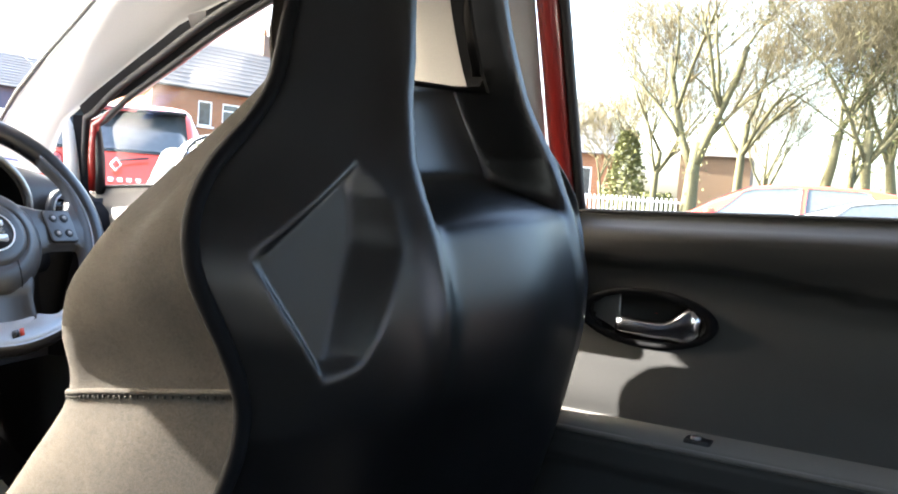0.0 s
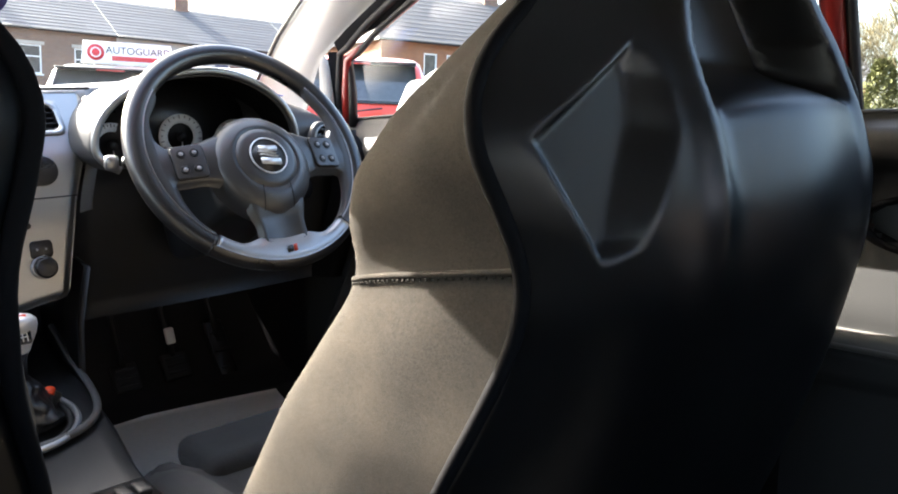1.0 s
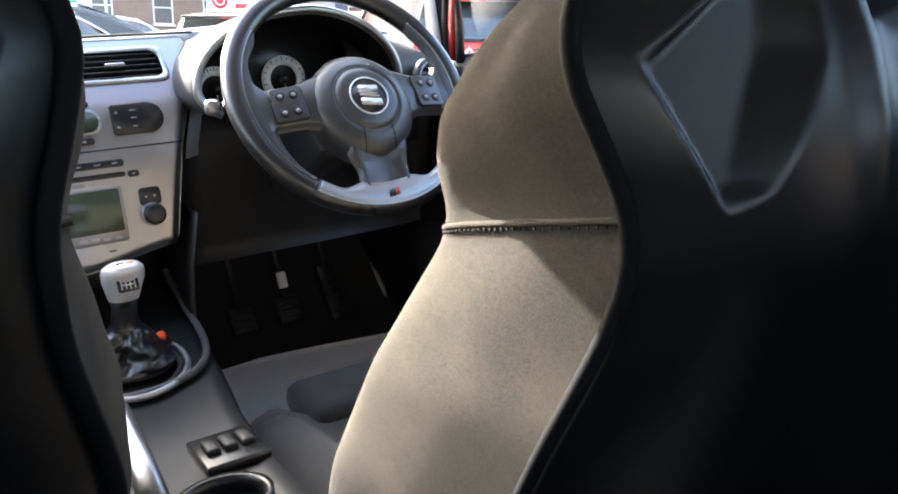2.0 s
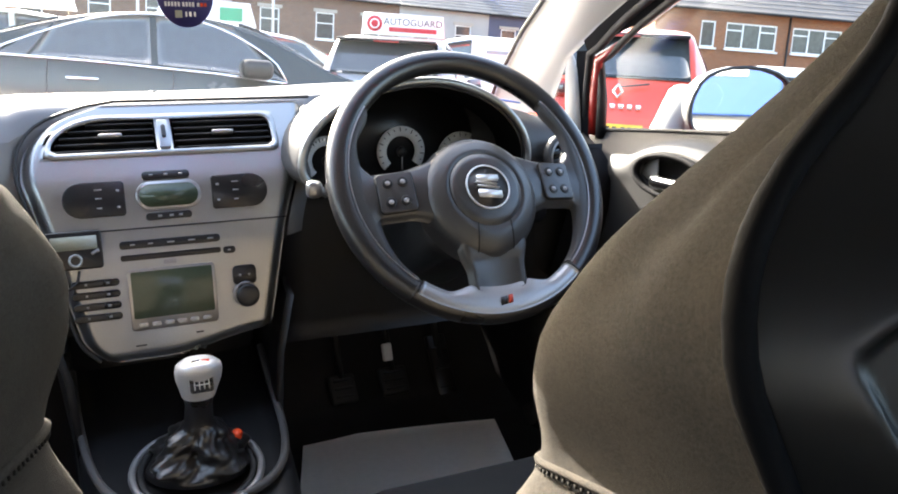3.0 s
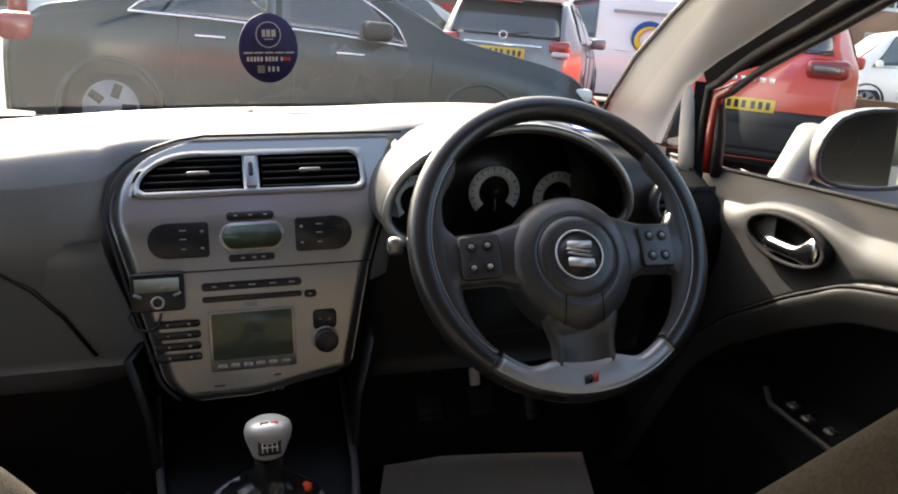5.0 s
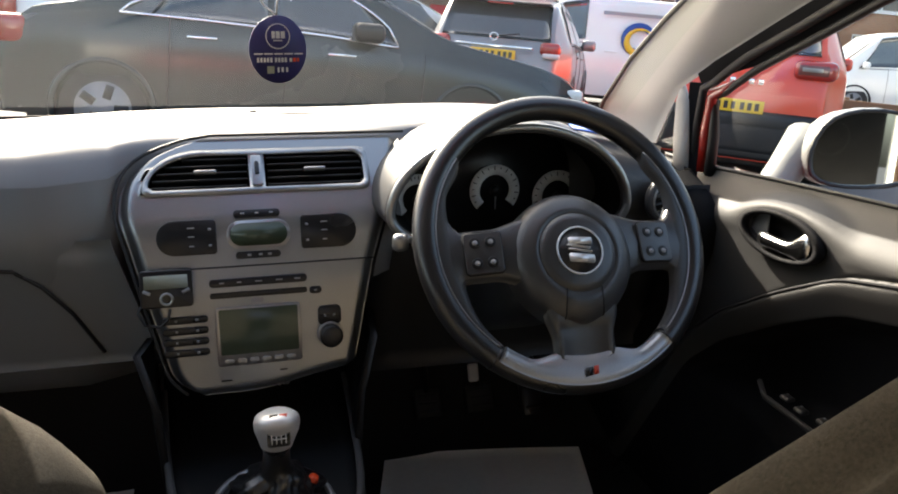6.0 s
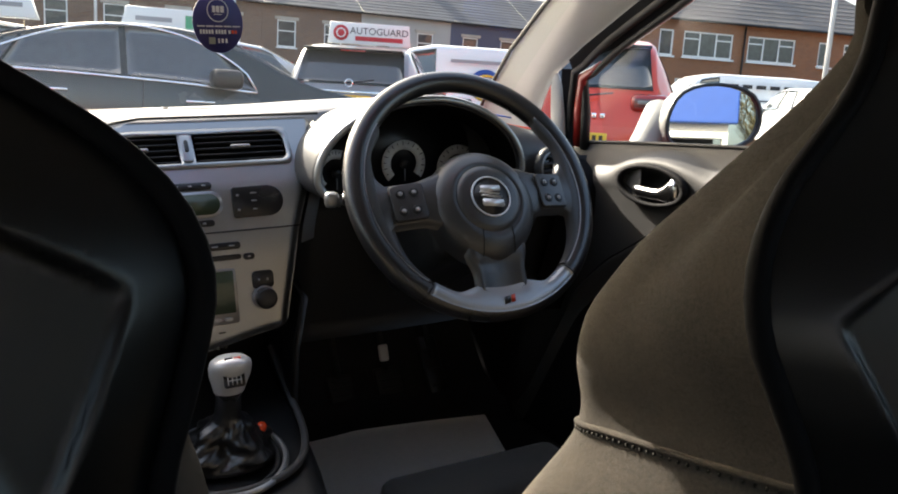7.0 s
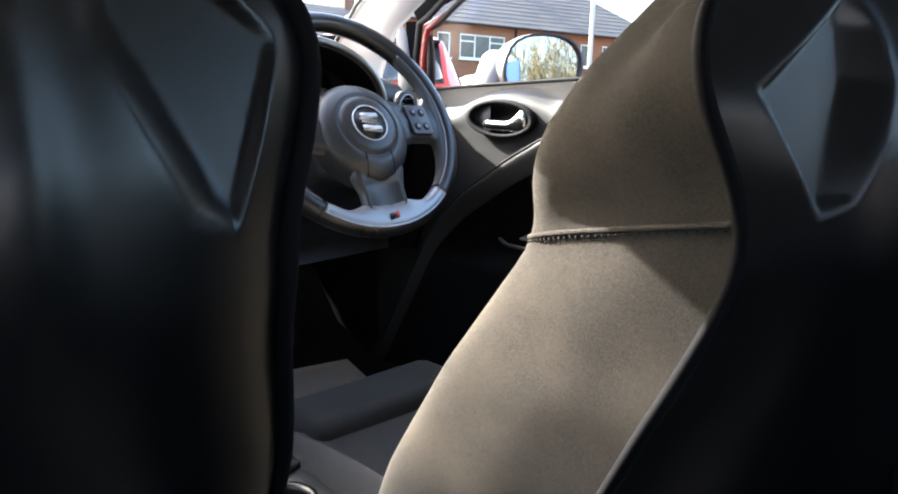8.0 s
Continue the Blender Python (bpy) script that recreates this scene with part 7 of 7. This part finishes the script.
# white steel fence
fence = thing("steel_fence", pose(23.5, 7.2, 0), "pale steel palisade fence", "fence")
for k in range(36):
    part("pale", boxed(0, -1.0 + 0.14 * k, 0.68, 0.03, 0.05, 1.35), PAINT_SILVER, fence, smooth=False)
for z in (0.35, 1.25):
    part("rail", boxed(0.04, 1.5, z, 0.04, 5.2, 0.06), PAINT_SILVER, fence, smooth=False)

# ---- bare trees ----
BARK = surface("green_grey_bark", (0.085, 0.078, 0.038), 0.95, vary=0.35, grain=20, stain=1.5, bump=0.5)
TWIG = surface("pale_twig", (0.12, 0.10, 0.052), 0.95, vary=0.3, grain=20, stain=1.0, bump=0)
IVY = surface("ivy_leaf", (0.090, 0.095, 0.026), 0.7, vary=0.5, grain=8, stain=1.5, bump=0, per_island=1.0)


def bare_tree(name, m, height, radius, seed, label, ivy=True, spread=1.0, depth=5, fork=False):
    rng = random.Random(seed)
    tr = thing(name, m, label, "tree", "bare trees")
    trunk, twigs, leaves = bmesh.new(), bmesh.new(), bmesh.new()

    def grow(p, d, ln, r, level):
        pts, rad = [p], [r]
        bits = 4 if level < 4 else 2
        for k in range(bits):
            d = (d + Vector((rng.uniform(-1, 1), rng.uniform(-1, 1), rng.uniform(-0.4, 0.6))) * (0.10 + 0.05 * level)).normalized()
            p = p + d * ln / bits
            pts.append(p)
            rad.append(max(0.0065, r * (1 - 0.42 * (k + 1) / bits)))
        tube(pts, rad, 7 if level < 2 else (4 if level < 4 else 3), False, trunk if level < 3 else twigs)
        if ivy and level < 3:
            for q in pts[: 5]:
                for _ in range(26 if level < 2 else 10):
                    c = q + Vector((rng.uniform(-1, 1), rng.uniform(-1, 1), rng.uniform(-1, 1))) * (r * 1.3 + 0.14)
                    s = rng.uniform(0.03, 0.07)
                    a, b = Vector((rng.uniform(-1, 1), rng.uniform(-1, 1), rng.uniform(-1, 1))) * s, Vector((rng.uniform(-1, 1), rng.uniform(-1, 1), rng.uniform(-1, 1))) * s
                    leaves.faces.new([leaves.verts.new(v) for v in (c, c + a, c + a + b, c + b)])
        if level >= depth:
            return
        for k in range((2 if fork else 4) if level == 0 else 4 if level > 3 else rng.randint(3, 4)):
            i = rng.randint(1 if level else len(pts) - 2, len(pts) - 1)
            a = rng.uniform(0, 2 * math.pi)
            out = Vector((math.cos(a), math.sin(a), 0))
            nd = (d * 0.8 + out * rng.uniform(0.35, 0.80) * spread + Vector((0, 0, 0.22))).normalized()
            wide = (0.72, 0.84) if fork and level == 0 else (0.48, 0.66)
            grow(pts[i], nd, ln * (rng.uniform(0.62, 0.84) + (0.45 if fork and level == 0 else 0)), rad[i] * rng.uniform(*wide), level + 1)

    grow(Vector((0, 0, -0.2)), Vector((rng.uniform(-0.1, 0.1), rng.uniform(-0.1, 0.1), 1)).normalized(), height * (0.32 if not fork else 0.21), radius, 0)
    t = part("trunk", trunk, BARK, tr, "mossy green-grey trunk and limbs")
    c = part("crown", twigs, TWIG, tr, "bare pale twigs")
    if ivy:
        part("ivy", leaves, IVY, tr, "ivy leaves on the limbs")
    else:
        leaves.free()
    return tr


for k, (x, y, h, r, iv) in enumerate(((23.65, 5.95, 15.5, 0.28, True), (27.1, 8.2, 10.0, 0.15, False), (25.9, 5.1, 12.5, 0.17, False), (25.8, 2.9, 12.0, 0.20, True), (25.5, 1.25, 12.0, 0.2, True), (27.6, 0.9, 12.0, 0.2, True), (30.4, 2.7, 10.0, 0.16, False), (31.3, 11.5, 7.0, 0.12, False), (34.9, 6.3, 9.0, 0.15, False))):
    bare_tree("bare_tree", pose(x, y, 0, 0, 0, 40 * k), h, r, 11 + k, "bare ivy-clad tree with mossy trunk" if iv else "slender bare tree with pale twigs", iv, 1.0, 6, k == 0)

# evergreen and hedge
def leafy(name, m, label, w, d, h, seed, taper, n):
    rng = random.Random(seed)
    tr = thing(name, m, label, "bush", "evergreens")
    bm = bmesh.new()
    for _ in range(n):
        z = rng.random() ** 0.8 * h
        k = 1 - taper * z / h
        a, q = rng.uniform(0, 2 * math.pi), math.sqrt(rng.uniform(0.35, 1))
        k *= 1 + 0.12 * math.sin(3 * a + 5 * z)
        c = Vector((math.cos(a) * w * q * k, math.sin(a) * d * q * k, z))
        u, v = [Vector((rng.uniform(-1, 1), rng.uniform(-1, 1), rng.uniform(-0.6, 1))) * rng.uniform(0.05, 0.13) for _ in range(2)]
        bm.faces.new([bm.verts.new(p) for p in (c, c + u, c + u + v, c + v)])
    part("foliage", bm, IVY, tr, "dull green foliage")
    part("trunk", tube([(0, 0, -0.1), (0, 0, h * 0.6)], [0.12, 0.04], 8), BARK, tr)


leafy("conifer", pose(30.5, 10.4, 0), "dull green conical evergreen", 1.2, 1.2, 3.9, 3, 0.75, 5000)
leafy("bush", pose(30.2, 9.0, 0), "yellow-green low bush by the fence", 1.3, 0.9, 1.6, 4, 0.4, 2500)
leafy("bush", pose(33.0, 2.0, 0), "dull green hedge bush", 1.0, 5.0, 1.6, 5, 0.2, 4000)

# dealer's office behind, as the door mirror shows it
office = thing("dealer_office", Matrix.Translation((2.0, -10.5, 0)) @ pose(0, 0, 0, 0, 0, 180), "white office cabin with blue fascia sign", "building")
part("wall", wall_with_openings(-0.04, 6.0, -0.3, 2.9, [(0.03, 2.7, 0.3, 1.74)]), SIGN_WHITE, office, smooth=False)
# near-black block paints the unlit room behind the opening
part("wall", boxed(2.95, 4.1, 1.3, 5.9, 5.0, 3.1), CARPET, office, smooth=False)
# slab out of view, added to keep skylight out of the opening
part("roof", boxed(2.95, 2.0, 2.92, 6.0, 4.2, 0.10), DARK, office, smooth=False)
fa = part("fascia", boxed(2.95, -0.10, 2.33, 6.2, 0.16, 0.80, 0.02), SIGN_BLUE, office, "blue fascia sign", smooth=False)
part("printed_bar", boxed(1.3, -0.19, 2.52, 2.0, 0.02, 0.12), WHITE_MARK, fa, smooth=False)
part("printed_bar", prism(ellipse(0.2, 0.12), 0.02, pose(0.9, -0.18, 2.66, 90, 0, 0)), WHITE_MARK, fa, smooth=False)
for k, (x, y) in enumerate(((6.5, -9.0), (8.5, -12.0))):
    bare_tree("bare_tree", pose(x, y, 0, 0, 0, 70 * k), 6.5, 0.10, 51 + k, "slender bare tree with pale twigs", False, 1.0, 5)
for k, (x, y) in enumerate(((2.9, -12.6), (3.5, -12.9), (4.1, -12.4), (4.8, -12.8), (5.6, -12.4))):
    bare_tree("bare_tree", pose(x, y, 0, 0, 0, 50 * k), 4.6, 0.07, 81 + k, "small bare tree beside the office", False, 0.8, 5)
back_fence = thing("timber_fence", pose(4.4, -12.0, 0), "orange-brown timber fence beside the office", "fence")
for k in range(24):
    part("fence_board", boxed(-2.2 + 0.19 * k, 0, 0.55, 0.17, 0.025, 1.1 + 0.03 * (k % 3)), bpy.data.materials["fence_timber"], back_fence, smooth=False)
for z in (0.25, 0.85):
    part("rail", boxed(0, -0.035, z, 4.5, 0.04, 0.08), bpy.data.materials["fence_timber"], back_fence, smooth=False)
# low brown wall between the parked cars and the street
lw = thing("low_wall", pose(11.2, 9.1, 0, 0, 0, -42), "low brown timber-faced wall", "wall")
for k in range(4):
    part("board", boxed(0.3, 0, 0.08 + 0.145 * k, 4.2, 0.06, 0.135, 0.01), bpy.data.materials["fence_timber"], lw, smooth=False)
for x in (-1.7, 0.3, 2.3):
    part("post", boxed(x, 0.07, 0.31, 0.09, 0.07, 0.62, 0.008), bpy.data.materials["fence_timber"], lw, smooth=False)
